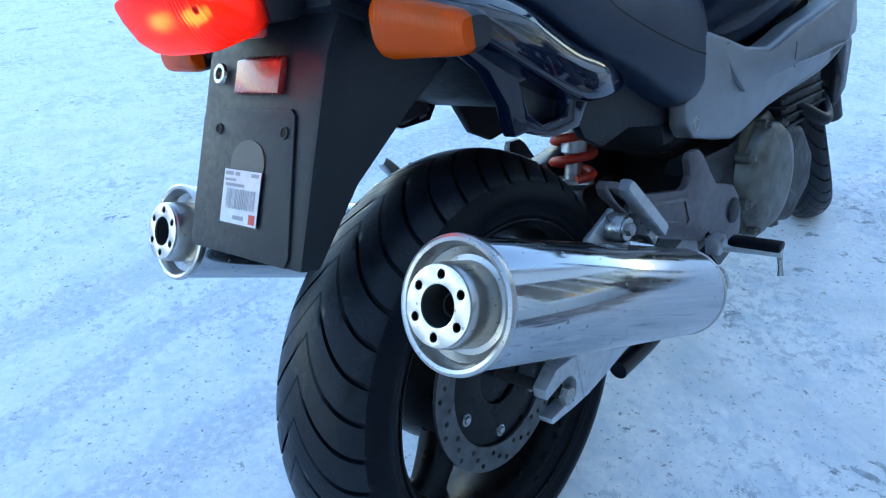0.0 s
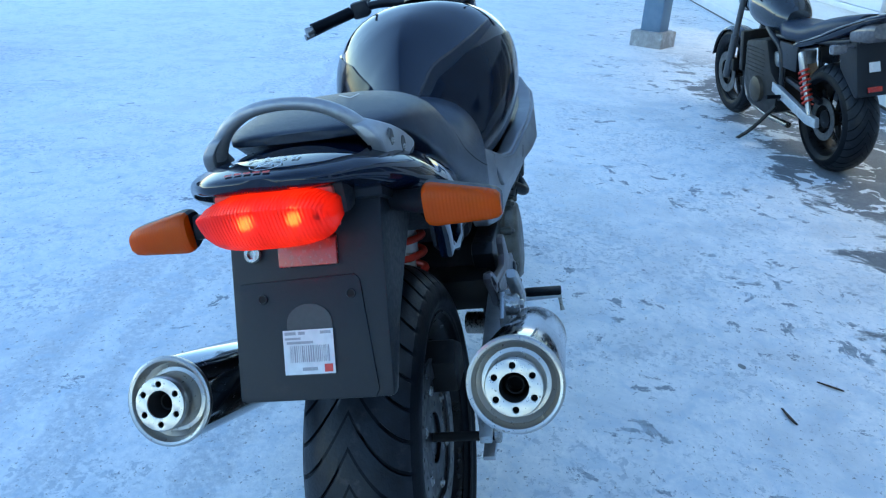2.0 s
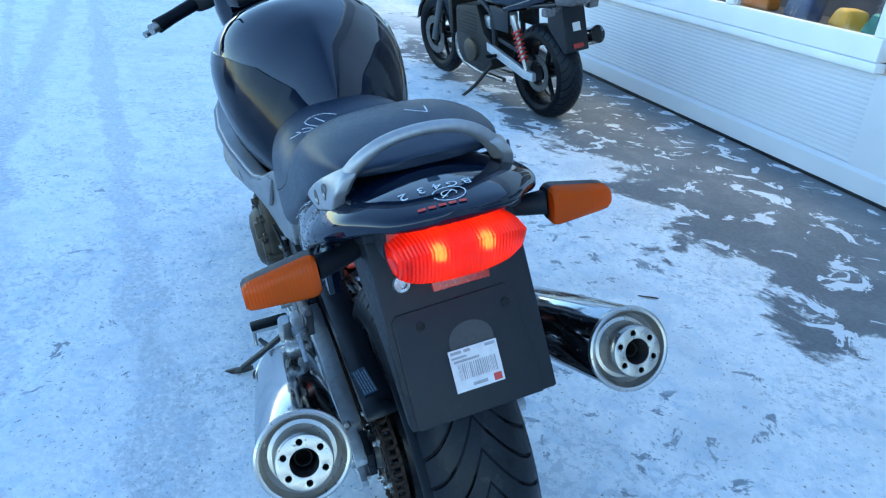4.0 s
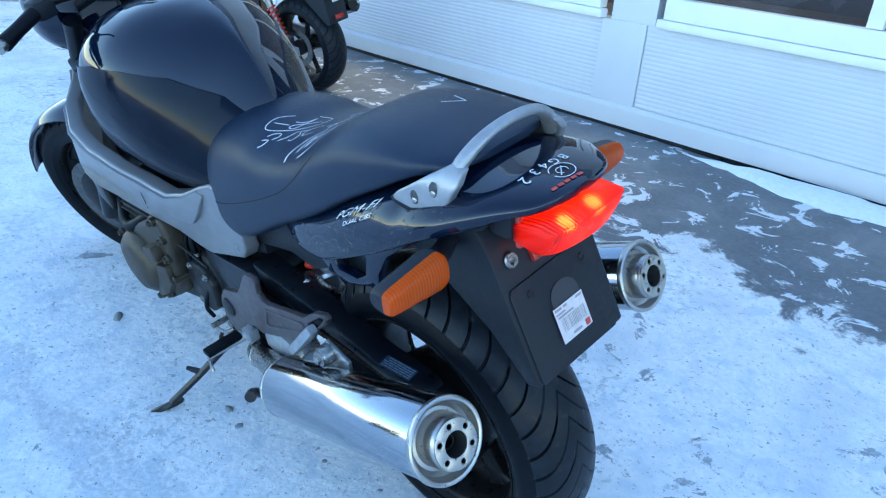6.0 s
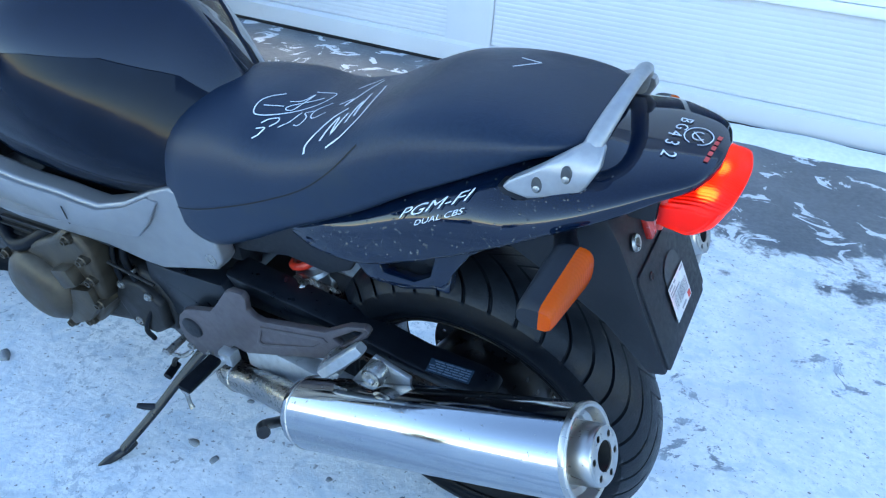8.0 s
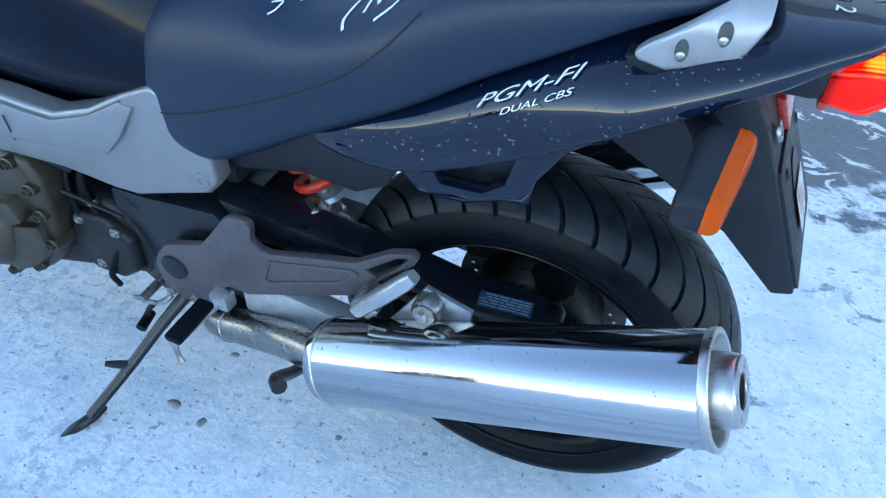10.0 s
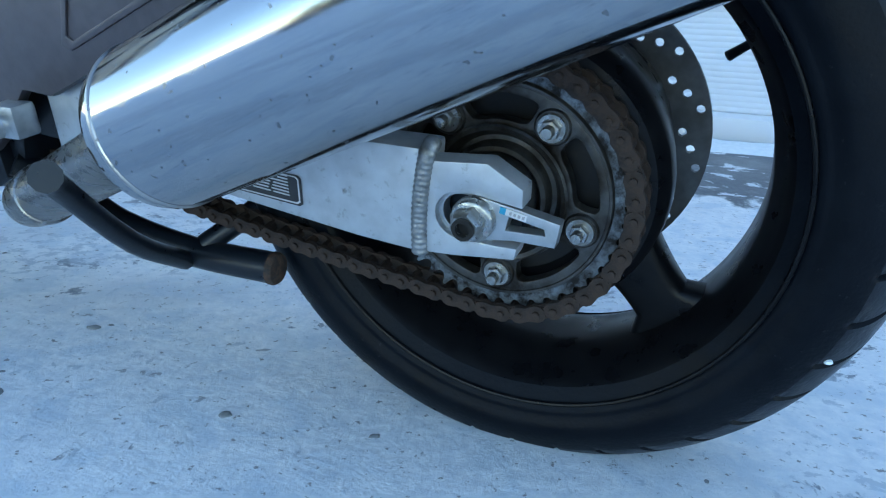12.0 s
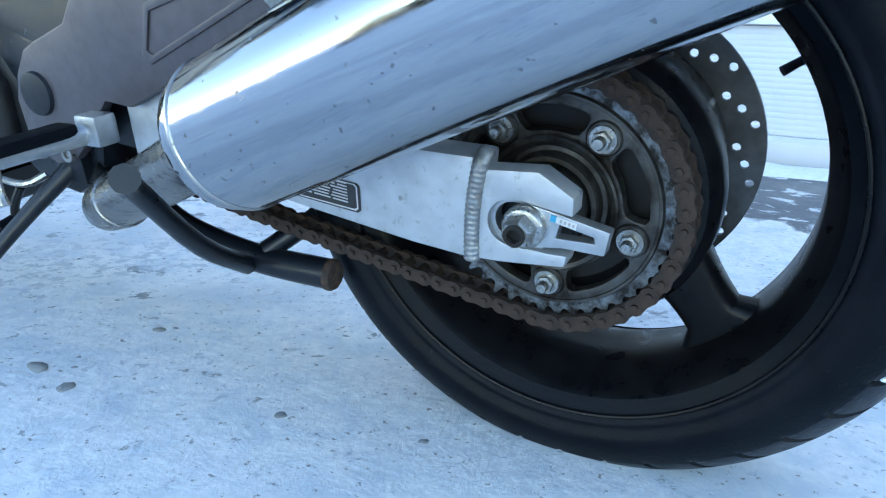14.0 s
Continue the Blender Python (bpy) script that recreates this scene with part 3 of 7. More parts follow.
def tyre_mesh(R, half, rim, cz, pitches=40):
    """A tyre about the y axis; the mesh is sheared so that its columns follow the slanted tread grooves."""
    k = half / 0.09
    pr = spline([(0, R), (0.014 * k, R - 0.001 * k), (0.03 * k, R - 0.0042 * k), (0.045 * k, R - 0.0098 * k), (0.058 * k, R - 0.017 * k), (0.070 * k, R - 0.0275 * k), (0.079 * k, R - 0.038 * k), (0.0865 * k, R - 0.052 * k),
                 (0.0895 * k, R - 0.062 * k), (0.0895 * k, R - 0.070 * k), (0.086 * k, rim + 0.022), (0.0845 * k, rim + 0.0185), (0.0838 * k, rim + 0.0145), (0.080 * k, rim + 0.009), (0.076 * k, rim + 0.004), (0.070 * k, rim - 0.004)], 3)
    prof = [(-y, r) for y, r in reversed(pr[1:])] + [(y, r) for y, r in pr]
    step = 2 * math.pi / pitches
    g = 0.0030 / R
    cols = [(-g * 1.25, 0), (-g * 0.8, 1), (g * 0.8, 1), (g * 1.25, 0)] + [(g * 1.25 + (step - 2.5 * g) * f, 0) for f in (0.25, 0.5, 0.75)]
    bm = bmesh.new()
    rows = []
    for i in range(pitches):
        for th0, cut in cols:
            row = []
            for y, r in prof:
                a = abs(y) / k / 0.083
                th = th0 + i * step + 1.9 * step * (1 - (1 - min(1.0, a)) ** 1.7)
                main = (i % 2 == 0) == (y > 0)
                lo = 0.15 if main else 0.48
                d = 0.006 * min(1.0, max(0.0, (a - lo) / 0.10)) * min(1.0, max(0.0, (0.97 - a) / 0.08)) if cut and r > R - 0.05 * k else 0.0
                row.append(bm.verts.new(((r - d) * math.cos(th), y, cz + (r - d) * math.sin(th))))
            rows.append(row)
    n, m = len(rows), len(prof)
    for i in range(n):
        a, b = rows[i], rows[(i + 1) % n]
        # groove floors keep the darker rubber, painting their shade
        land = i % len(cols) >= 3
        for j in range(m - 1):
            f = bm.faces.new((a[j], a[j + 1], b[j + 1], b[j]))
            if land and abs(prof[j][0] + prof[j + 1][0]) / 2 / k < 0.079 and prof[j][1] > R - 0.045 * k:
                f.material_index = 1
    return bm


def add_tread(ob):
    ob.data.materials.append(TREAD)
    return ob


def rim_mesh(rim, half, cz):
    prof = [(rim - 0.004, half - 0.012), (rim + 0.010, half - 0.006), (rim + 0.011, half + 0.001), (rim + 0.004, half + 0.002), (rim - 0.003, half - 0.004),
            (rim - 0.009, half - 0.014), (rim - 0.012, half - 0.024), (rim - 0.019, half * 0.5), (rim - 0.021, 0.0)]
    full = prof + [(r, -y) for r, y in reversed(prof[:-1])]
    outer = [(rim - 0.005, -half + 0.014), (rim - 0.012, 0.0), (rim - 0.005, half - 0.014)]
    return lathe(full + outer, (0, 0, cz), seg=96, closed=True)


def spoke_mesh(foot, cz, r0, r1, w0, w1, w2, th, sweep=0.0):
    """One wide cast spoke, waisted in the middle and flared into the rim."""
    bm = bmesh.new()
    rings = []
    for t in np.linspace(0, 1, 12):
        r = r0 + (r1 - r0) * t
        angle = foot + sweep * (t - 1)
        w = (w0 * (1 - t) ** 2 + 2 * w1 * t * (1 - t) + w2 * t * t) + 0.03 * max(0, t - 0.85) / 0.15
        h = th * (1 - 0.25 * t)
        ring = []
        for k in range(16):
            a = 2 * math.pi * k / 16
            ca, sa = math.cos(a), math.sin(a)
            u = w * math.copysign(abs(ca) ** 0.55, ca)
            v = h * math.copysign(abs(sa) ** 0.7, sa)
            ring.append((r * math.cos(angle) - u * math.sin(angle), v, cz + r * math.sin(angle) + u * math.cos(angle)))
        rings.append(ring)
    return skin(bm, rings)


def build_rear_wheel():
    wheel = part("rear_wheel", rim_mesh(0.2159, 0.072, HUB), RIMBLACK, bike, "dark cast three-spoke rear wheel")
    add_tread(part("tyre", tyre_mesh(0.316, 0.091, 0.2159, HUB), RUBBER, wheel, "wide black tyre with slanted grooves", smooth=50))
    for s in (1, -1):
        lip = [(0.2215, 0.0815 * s), (0.2222, 0.0838 * s), (0.2236, 0.0846 * s), (0.2250, 0.0838 * s), (0.2257, 0.0815 * s)]
        part("rim_lip", lathe(lip, (0, 0, HUB), seg=96, closed=True), RIMBLACK, wheel)
    for a in (228, 348, 108):
        part("spoke", spoke_mesh(radians(a), HUB, 0.085, 0.200, 0.048, 0.020, 0.030, 0.026, radians(5)), RIMBLACK, wheel)
    part("hub", lathe([(0.0, 0.088), (0.098, 0.088), (0.118, 0.083), (0.126, 0.070), (0.127, 0.050), (0.123, 0.025), (0.118, 0.0), (0.113, -0.025), (0.110, -0.049), (0.060, -0.052), (0, -0.052)], (0, 0, HUB), seg=64), RIMBLACK, wheel, "dark drum-shaped hub")
    va = math.atan2(0.391 - HUB, -0.159)
    d = Vector((math.cos(va), 0, math.sin(va)))
    p = Vector((0, -0.022, HUB)) + d * 0.199
    q = p - d * 0.026 + Vector((0, 0.008, 0))
    part("valve_stem", tube([p, p - d * 0.01, q], [0.006, 0.004, 0.0045], 10, 3), SATIN, wheel)
    # drilled brake disc on the far side
    holes = []
    for k in range(15):
        for j, rr in enumerate((0.1165, 0.125, 0.1335)):
            a = 2 * math.pi * (k + j * 0.31) / 15 + 0.12
            holes.append(circle(rr * math.cos(a), HUB + rr * math.sin(a), 0.0042, 8))
    disc = prism(circle(0, HUB, 0.1425, 72), -0.0585, -0.0635, 0.0, holes=[circle(0, HUB, 0.106, 60)] + holes)
    part("brake_disc", disc, DISC, wheel, "steel brake disc with drilled holes", smooth=30)
    part("disc_carrier", prism(circle(0, HUB, 0.1085, 48), -0.050, -0.058, 0.002, holes=[circle(0, HUB, 0.045, 24)]), RIMBLACK, wheel)
    for k in range(6):
        a = math.pi * k / 3 + 0.3
        part("disc_bolt", hexbolt((0.088 * math.cos(a), -0.058, HUB + 0.088 * math.sin(a)), (0, -1, 0), 0.006, 0.006), BOLT, wheel)


def build_sprocket():
    y0, y1 = 0.092, 0.099
    pts = []
    for k in range(44):
        for f, r in ((0.0, 0.0985), (0.16, 0.0993), (0.30, 0.1025), (0.42, 0.1085), (0.58, 0.1085), (0.70, 0.1025), (0.84, 0.0993)):
            a = 2 * math.pi * (k + f) / 44
            pts.append((r * math.cos(a), HUB + r * math.sin(a)))
    ring = part("sprocket", prism(pts, y0, y1, 0.0, holes=[circle(0, HUB, 0.086, 60)]), TEETH, bike, "worn steel rear sprocket", smooth=30)
    # carrier: a rim and an inner boss joined at five bolt pads, with kidney-shaped wells between them
    holes = [circle(0, HUB, 0.050, 36)]
    a0 = radians(126)
    for k in range(5):
        ac = a0 + 2 * math.pi * (k + 0.5) / 5
        rows = []
        for r, w in ((0.0600, 0.30), (0.0622, 0.36), (0.0700, 0.40), (0.0775, 0.405), (0.0800, 0.36)):
            rows.append((r, w))
        lo = [(0.0600 * math.cos(ac + 0.26 * t), HUB + 0.0600 * math.sin(ac + 0.26 * t)) for t in np.linspace(1, -1, 7)]
        hi = [(0.0802 * math.cos(ac + 0.36 * t), HUB + 0.0802 * math.sin(ac + 0.36 * t)) for t in np.linspace(-1, 1, 9)]
        left = [(r * math.cos(ac - w), HUB + r * math.sin(ac - w)) for r, w in rows[1:4]]
        right = [(r * math.cos(ac + w), HUB + r * math.sin(ac + w)) for r, w in reversed(rows[1:4])]
        holes.append(lo + left + hi + right)
    part("sprocket_carrier", prism(circle(0, HUB, 0.0885, 80), 0.090, 0.1025, 0.0018, holes=holes), SPROCK, ring, "grimy grey sprocket carrier", smooth=35)
    part("carrier_rim", lathe([(0.0868, 0.1012), (0.0880, 0.1034), (0.0902, 0.1034), (0.0912, 0.1012), (0.0912, 0.0990), (0.0868, 0.0990)], (0, 0, HUB), seg=96, closed=True), SPROCK, ring)
    part("well_floor", lathe([(0.0, 0.082), (0.076, 0.082), (0.077, 0.078), (0.0, 0.078)], (0, 0, HUB), seg=48), DARKENG, ring)
    boss = [(0.0515, 0.092), (0.0515, 0.1015), (0.0560, 0.1045), (0.0575, 0.1075), (0.0560, 0.1095), (0.0525, 0.1085), (0.0495, 0.1035), (0.0465, 0.0985), (0.0430, 0.0990),
            (0.0415, 0.1050), (0.0400, 0.1080), (0.0365, 0.1085), (0.0345, 0.1050), (0.0325, 0.1030), (0.0310, 0.1120), (0.0290, 0.1180), (0.0220, 0.1190), (0.0220, 0.092)]
    part("carrier_hub", lathe(boss, (0, 0, HUB), seg=48, closed=True), SPROCK, ring, "ringed grimy steel boss")
    for k in range(5):
        a = a0 + 2 * math.pi * k / 5
        c = (0.0712 * math.cos(a), 0.1035, HUB + 0.0712 * math.sin(a))
        part("bolt_pad", lathe([(0.0, 0.001), (0.0130, 0.001), (0.0145, -0.0008), (0.0148, -0.006)], c, (0, 1, 0), 24), SPROCK, ring)
        nut = join(hexbolt((c[0], 0.1045, c[2]), (0, 1, 0), 0.0080, 0.0085, 1.35), lathe([(0, 0.0160), (0.0040, 0.0155), (0.0048, 0.0140), (0.0048, 0.0060)], (c[0], 0.1045, c[2]), (0, 1, 0), 14))
        part("sprocket_bolt", nut, BOLT, ring)


def build_chain():
    R1, R2, c1, c2 = 0.1080, 0.043, Vector((0, HUB)), Vector((0.600, 0.330))
    d = c2 - c1
    base = math.atan2(d.y, d.x)
    off = math.acos((R1 - R2) / d.length)
    up1, up2 = c1 + R1 * Vector((math.cos(base + off), math.sin(base + off))), c2 + R2 * Vector((math.cos(base + off), math.sin(base + off)))
    lo1, lo2 = c1 + R1 * Vector((math.cos(base - off), math.sin(base - off))), c2 + R2 * Vector((math.cos(base - off), math.sin(base - off)))
    path = [tuple(up2.lerp(up1, t)) for t in np.linspace(0, 1, 20)]
    a_start, a_end = base + off, base - off + 2 * math.pi
    path += [(c1.x + R1 * math.cos(a), c1.y + R1 * math.sin(a)) for a in np.linspace(a_start, a_end, 50)[1:-1]]
    for t in np.linspace(0, 1, 24):
        p = lo1.lerp(lo2, t)
        path.append((p.x, p.y - 0.005 * math.sin(math.pi * t)))
    P = np.array(path)
    seg = np.r_[0, np.cumsum(np.hypot(*np.diff(P, axis=0).T))]
    n = int(seg[-1] / 0.01588)
    rollers = bmesh.new()
    at = lambda s: (float(np.interp(s, seg, P[:, 0])), float(np.interp(s, seg, P[:, 1])))
    for k in range(n):
        x, z = at((k + 0.5) * 0.01588)
        lathe([(0, -0.012), (0.005, -0.012), (0.005, 0.012), (0, 0.012)], (x, 0.105, z), seg=8, bm=rollers)
    chain = part("chain", rollers, RUST, bike, "rusty brown roller chain", smooth=30)
    outline = []
    for a in np.linspace(-math.pi / 2, math.pi / 2, 6):
        outline.append((0.0085 + 0.0078 * math.cos(a), 0.0078 * math.sin(a)))
    for a in np.linspace(math.pi / 2, 3 * math.pi / 2, 6):
        outline.append((-0.0085 + 0.0078 * math.cos(a), 0.0078 * math.sin(a)))
    outline.insert(6, (0.0, 0.0062))
    outline.append((0.0, -0.0062))
    link = None
    for k in range(n):
        x0, z0 = at(k * 0.01588)
        x1, z1 = at((k + 1) * 0.01588)
        if link is None:
            bm = join(prism(outline, 0.0085, 0.0115, 0.0), prism(outline, -0.0115, -0.0085, 0.0),
                      lathe([(0, 0.014), (0.003, 0.0138), (0.0032, 0.011)], (0.008, 0, 0), seg=8), lathe([(0, 0.014), (0.003, 0.0138), (0.0032, 0.011)], (-0.008, 0, 0), seg=8))
            link = part("chain_link", bm, RUST, chain, smooth=30)
            ob = link
        else:
            ob = new("chain_link", link.data)
            ob.parent = chain
        ob.location = ((x0 + x1) / 2, 0.105 + (0.0018 if k % 2 else -0.0012), (z0 + z1) / 2)
        ob.rotation_euler.y = -math.atan2(z1 - z0, x1 - x0)


def build_swingarm():
    arm_poly = [(0.42, 0.376), (0.25, 0.356), (0.12, 0.3455), (0.034, 0.3440), (0.045, 0.2585), (0.10, 0.263), (0.25, 0.283), (0.42, 0.298)]
    part_front = [(0.62, 0.42), (0.50, 0.385), (0.425, 0.374), (0.425, 0.298), (0.50, 0.305), (0.62, 0.33)]
    bm = prism(arm_poly, 0.122, 0.158, 0.005)
    arm = part("swingarm", bm, ARM, bike, "silver aluminium swingarm")
    for mk in (lambda b: b, mirror):
        part("arm_root", mk(prism(part_front, 0.10, 0.140, 0.005)), SATIN, arm, "black swingarm root")
    # axle plate: two prongs about a long slot that is round at its front end
    mouth = [(0.0125 + 0.0185 * math.cos(t), 0.294 + 0.0185 * math.sin(t)) for t in np.linspace(math.pi / 2, -math.pi / 2, 11)]
    end = [(0.040, 0.3340), (0.026, 0.3350), (-0.0105, 0.3375), (-0.0375, 0.3210), (-0.0372, 0.3065), (-0.018, 0.3095), (0.0, 0.3125)] + mouth + \
          [(0.0, 0.2752), (-0.018, 0.2742), (-0.0335, 0.2745), (-0.0315, 0.2650), (0.019, 0.2600), (0.046, 0.2590)]
    part("axle_plate", prism(end, 0.134, 0.1555, 0.0016), ARM, arm, "machined aluminium axle plate")
    part("axle_plate", mirror(prism(end, 0.134, 0.1555, 0.0016)), ARM, arm, "machined aluminium axle plate")
    lip = [(0.0125 + 0.0150 * math.cos(t), 0.294 + 0.0150 * math.sin(t)) for t in np.linspace(math.pi / 2, -math.pi / 2, 11)]
    wide_mouth = [(0.0125 + 0.0200 * math.cos(t), 0.294 + 0.0200 * math.sin(t)) for t in np.linspace(-math.pi / 2, math.pi / 2, 11)]
    part("slot_step", prism([(-0.012, 0.3085)] + lip + [(-0.012, 0.2795), (-0.012, 0.2740)] + wide_mouth + [(-0.012, 0.3140)], 0.136, 0.1490, 0.0006), ALU, arm)
    # black plate put behind the slot for its shaded depth
    part("slot_shade", prism([(0.034, HUB + 0.027), (-0.03, HUB + 0.025), (-0.03, HUB - 0.025), (0.034, HUB - 0.027)], 0.120, 0.133, 0.001), SATIN, arm)
    # weld bead: one rippled ridge, curling over the arm's top edge
    steps = range(41)
    bead = tube([(0.0455 - 0.0105 * k / 40 + 0.003 * math.sin(k * 0.08), 0.1545 - 0.010 * max(0.0, (k - 36) / 4) ** 2, 0.2575 + 0.0885 * k / 40) for k in steps], [0.0072 if k % 2 else 0.0064 for k in steps], 10, 2)
    part("weld_bead", bead, WELD, arm, "rippled weld bead")
    adj = [(0.002, 0.3110), (-0.008, 0.3105), (-0.030, 0.3060), (-0.0650, 0.2985), (-0.0615, 0.2795), (-0.030, 0.2800), (-0.010, 0.2775), (0.002, 0.2775), (0.012, 0.2840), (0.0155, 0.294), (0.012, 0.3040)]
    hole = [(-0.027, 0.2985), (-0.0530, 0.2930), (-0.0540, 0.2880), (-0.024, 0.2875)]
    part("chain_adjuster", prism(adj, 0.143, 0.1545, 0.0010, holes=[hole]), ALU, arm, "bright slotted chain adjuster")
    tilt = Matrix.Rotation(radians(-12), 4, "Y")
    part("adjuster_scale", box((-0.0300, 0.1552, 0.3020), (0.021, 0.001, 0.0050), 0, tilt), PAPER, arm, "white printed scale strip", smooth=0)
    for k in range(4):
        part("scale_print", box((-0.0285 - 0.0032 * k, 0.1559, 0.3022 - 0.0007 * k), (0.0018, 0.0006, 0.0022), 0, tilt), INK, arm, smooth=0)
    part("adjuster_mark", box((-0.0225, 0.1557, 0.3036), (0.0045, 0.001, 0.0050), 0, tilt), BLUEMARK, arm, smooth=0)
    nut = join(lathe([(0.0060, 0.0185), (0.0105, 0.0185), (0.0125, 0.016), (0.0132, 0.010), (0.0132, 0.0)], (0, 0.157, HUB), seg=6),
               lathe([(0.0110, 0.0062), (0.0150, 0.0058), (0.0168, 0.0040), (0.0172, 0.0), (0.0172, -0.003)], (0, 0.157, HUB), seg=32))
    part("axle_nut", nut, BOLT, arm, "large zinc axle nut")
    part("axle", lathe([(0, 0.172), (0.0055, 0.172), (0.0055, 0.178), (0.0085, 0.178), (0.0085, -0.165), (0, -0.165)], (0, 0, HUB), seg=20), NEARBLACK, arm)
    part("axle_head", lathe([(0, 0.012), (0.010, 0.012), (0.013, 0.010), (0.0135, 0)], (0, -0.156, HUB), (0, -1, 0), 6), BOLT, arm)
    lab = [(0.258, 0.3190), (0.150, 0.3085), (0.1475, 0.3060), (0.1480, 0.2840), (0.1510, 0.2820), (0.258, 0.2925)]
    part("warning_label", prism(lab, 0.1585, 0.1592, 0), BLACKLAB, arm, "black printed label with a pale border", smooth=0)
    cx, cz = 0.203, 0.3005
    outer = [(cx + (x - cx) * 0.965, cz + (z - cz) * 0.90) for x, z in lab]
    inner = [(cx + (x - cx) * 0.945, cz + (z - cz) * 0.83) for x, z in lab]
    part("label_border", prism(outer, 0.1593, 0.1597, 0, holes=[inner]), PAPER, arm, smooth=0)
    rng = random.Random(5)
    for k in range(7):
        z0 = 0.2895 + 0.0028 * k
        x1 = 0.160
        while x1 < 0.236:
            w = rng.uniform(0.008, 0.020)
            part("label_print", prism([(x1, z0 + (x1 - 0.155) * 0.098), (x1 + w, z0 + (x1 + w - 0.155) * 0.098), (x1 + w, z0 + 0.0011 + (x1 + w - 0.155) * 0.098), (x1, z0 + 0.0011 + (x1 - 0.155) * 0.098)], 0.1593, 0.1597, 0), PAPER, arm, smooth=0)
            x1 += w + 0.003
    # far arm and cross member
    part("far_arm", mirror(prism(arm_poly, 0.120, 0.158, 0.006)), ARM, arm, "silver aluminium arm")
    part("cross_member", box((0.44, 0, 0.37), (0.09, 0.25, 0.075), 0.01), DARKENG, arm)
    # caliper on the far side
    cal = prism([(0.05, HUB + 0.06), (0.045, HUB + 0.125), (0.085, HUB + 0.150), (0.14, HUB + 0.11), (0.13, HUB + 0.055)], -0.040, -0.095, 0.006)
    part("brake_caliper", cal, DARKENG, arm, "dark brake caliper")
    # chain guard
    guard = prism([(0.46, 0.492), (0.40, 0.486), (0.20, 0.472), (0.07, 0.4495), (-0.035, 0.4480), (-0.060, 0.440), (-0.068, 0.428), (-0.05, 0.420), (0.06, 0.428), (0.20, 0.436), (0.42, 0.430)], 0.068, 0.124, 0.006)
    warp(guard, lambda c: (c.x, c.y, c.z - 0.12 * max(0, c.y - 0.085)))
    cg = part("chain_guard", guard, SATIN, bike, "black chain guard")
    tilt = Matrix.Translation((0.012, 0.1055, 0.4472)) @ Matrix.Rotation(radians(-7), 4, "X") @ Matrix.Rotation(radians(5), 4, "Z")
    label = box((0, 0, 0), (0.075, 0.026, 0.0012), 0)
    label.transform(tilt)
    part("caution_label", label, BLUELAB, cg, "dark blue caution label with pale print", smooth=0)
    for k in range(5):
        x1 = -0.034
        while x1 < 0.028:
            w = rng.uniform(0.006, 0.018)
            line = box((x1 + w / 2, -0.0095 + 0.0047 * k, 0.0008), (w, 0.0022, 0.0006), 0)
            line.transform(tilt)
            part("label_print", line, PALEPRINT, cg, smooth=0)
            x1 += w + 0.002


BLUEMARK = surface("blue_paint_mark", (0.02, 0.25, 0.42), (0.03, 0.3, 0.48), 0.4, scale=200)


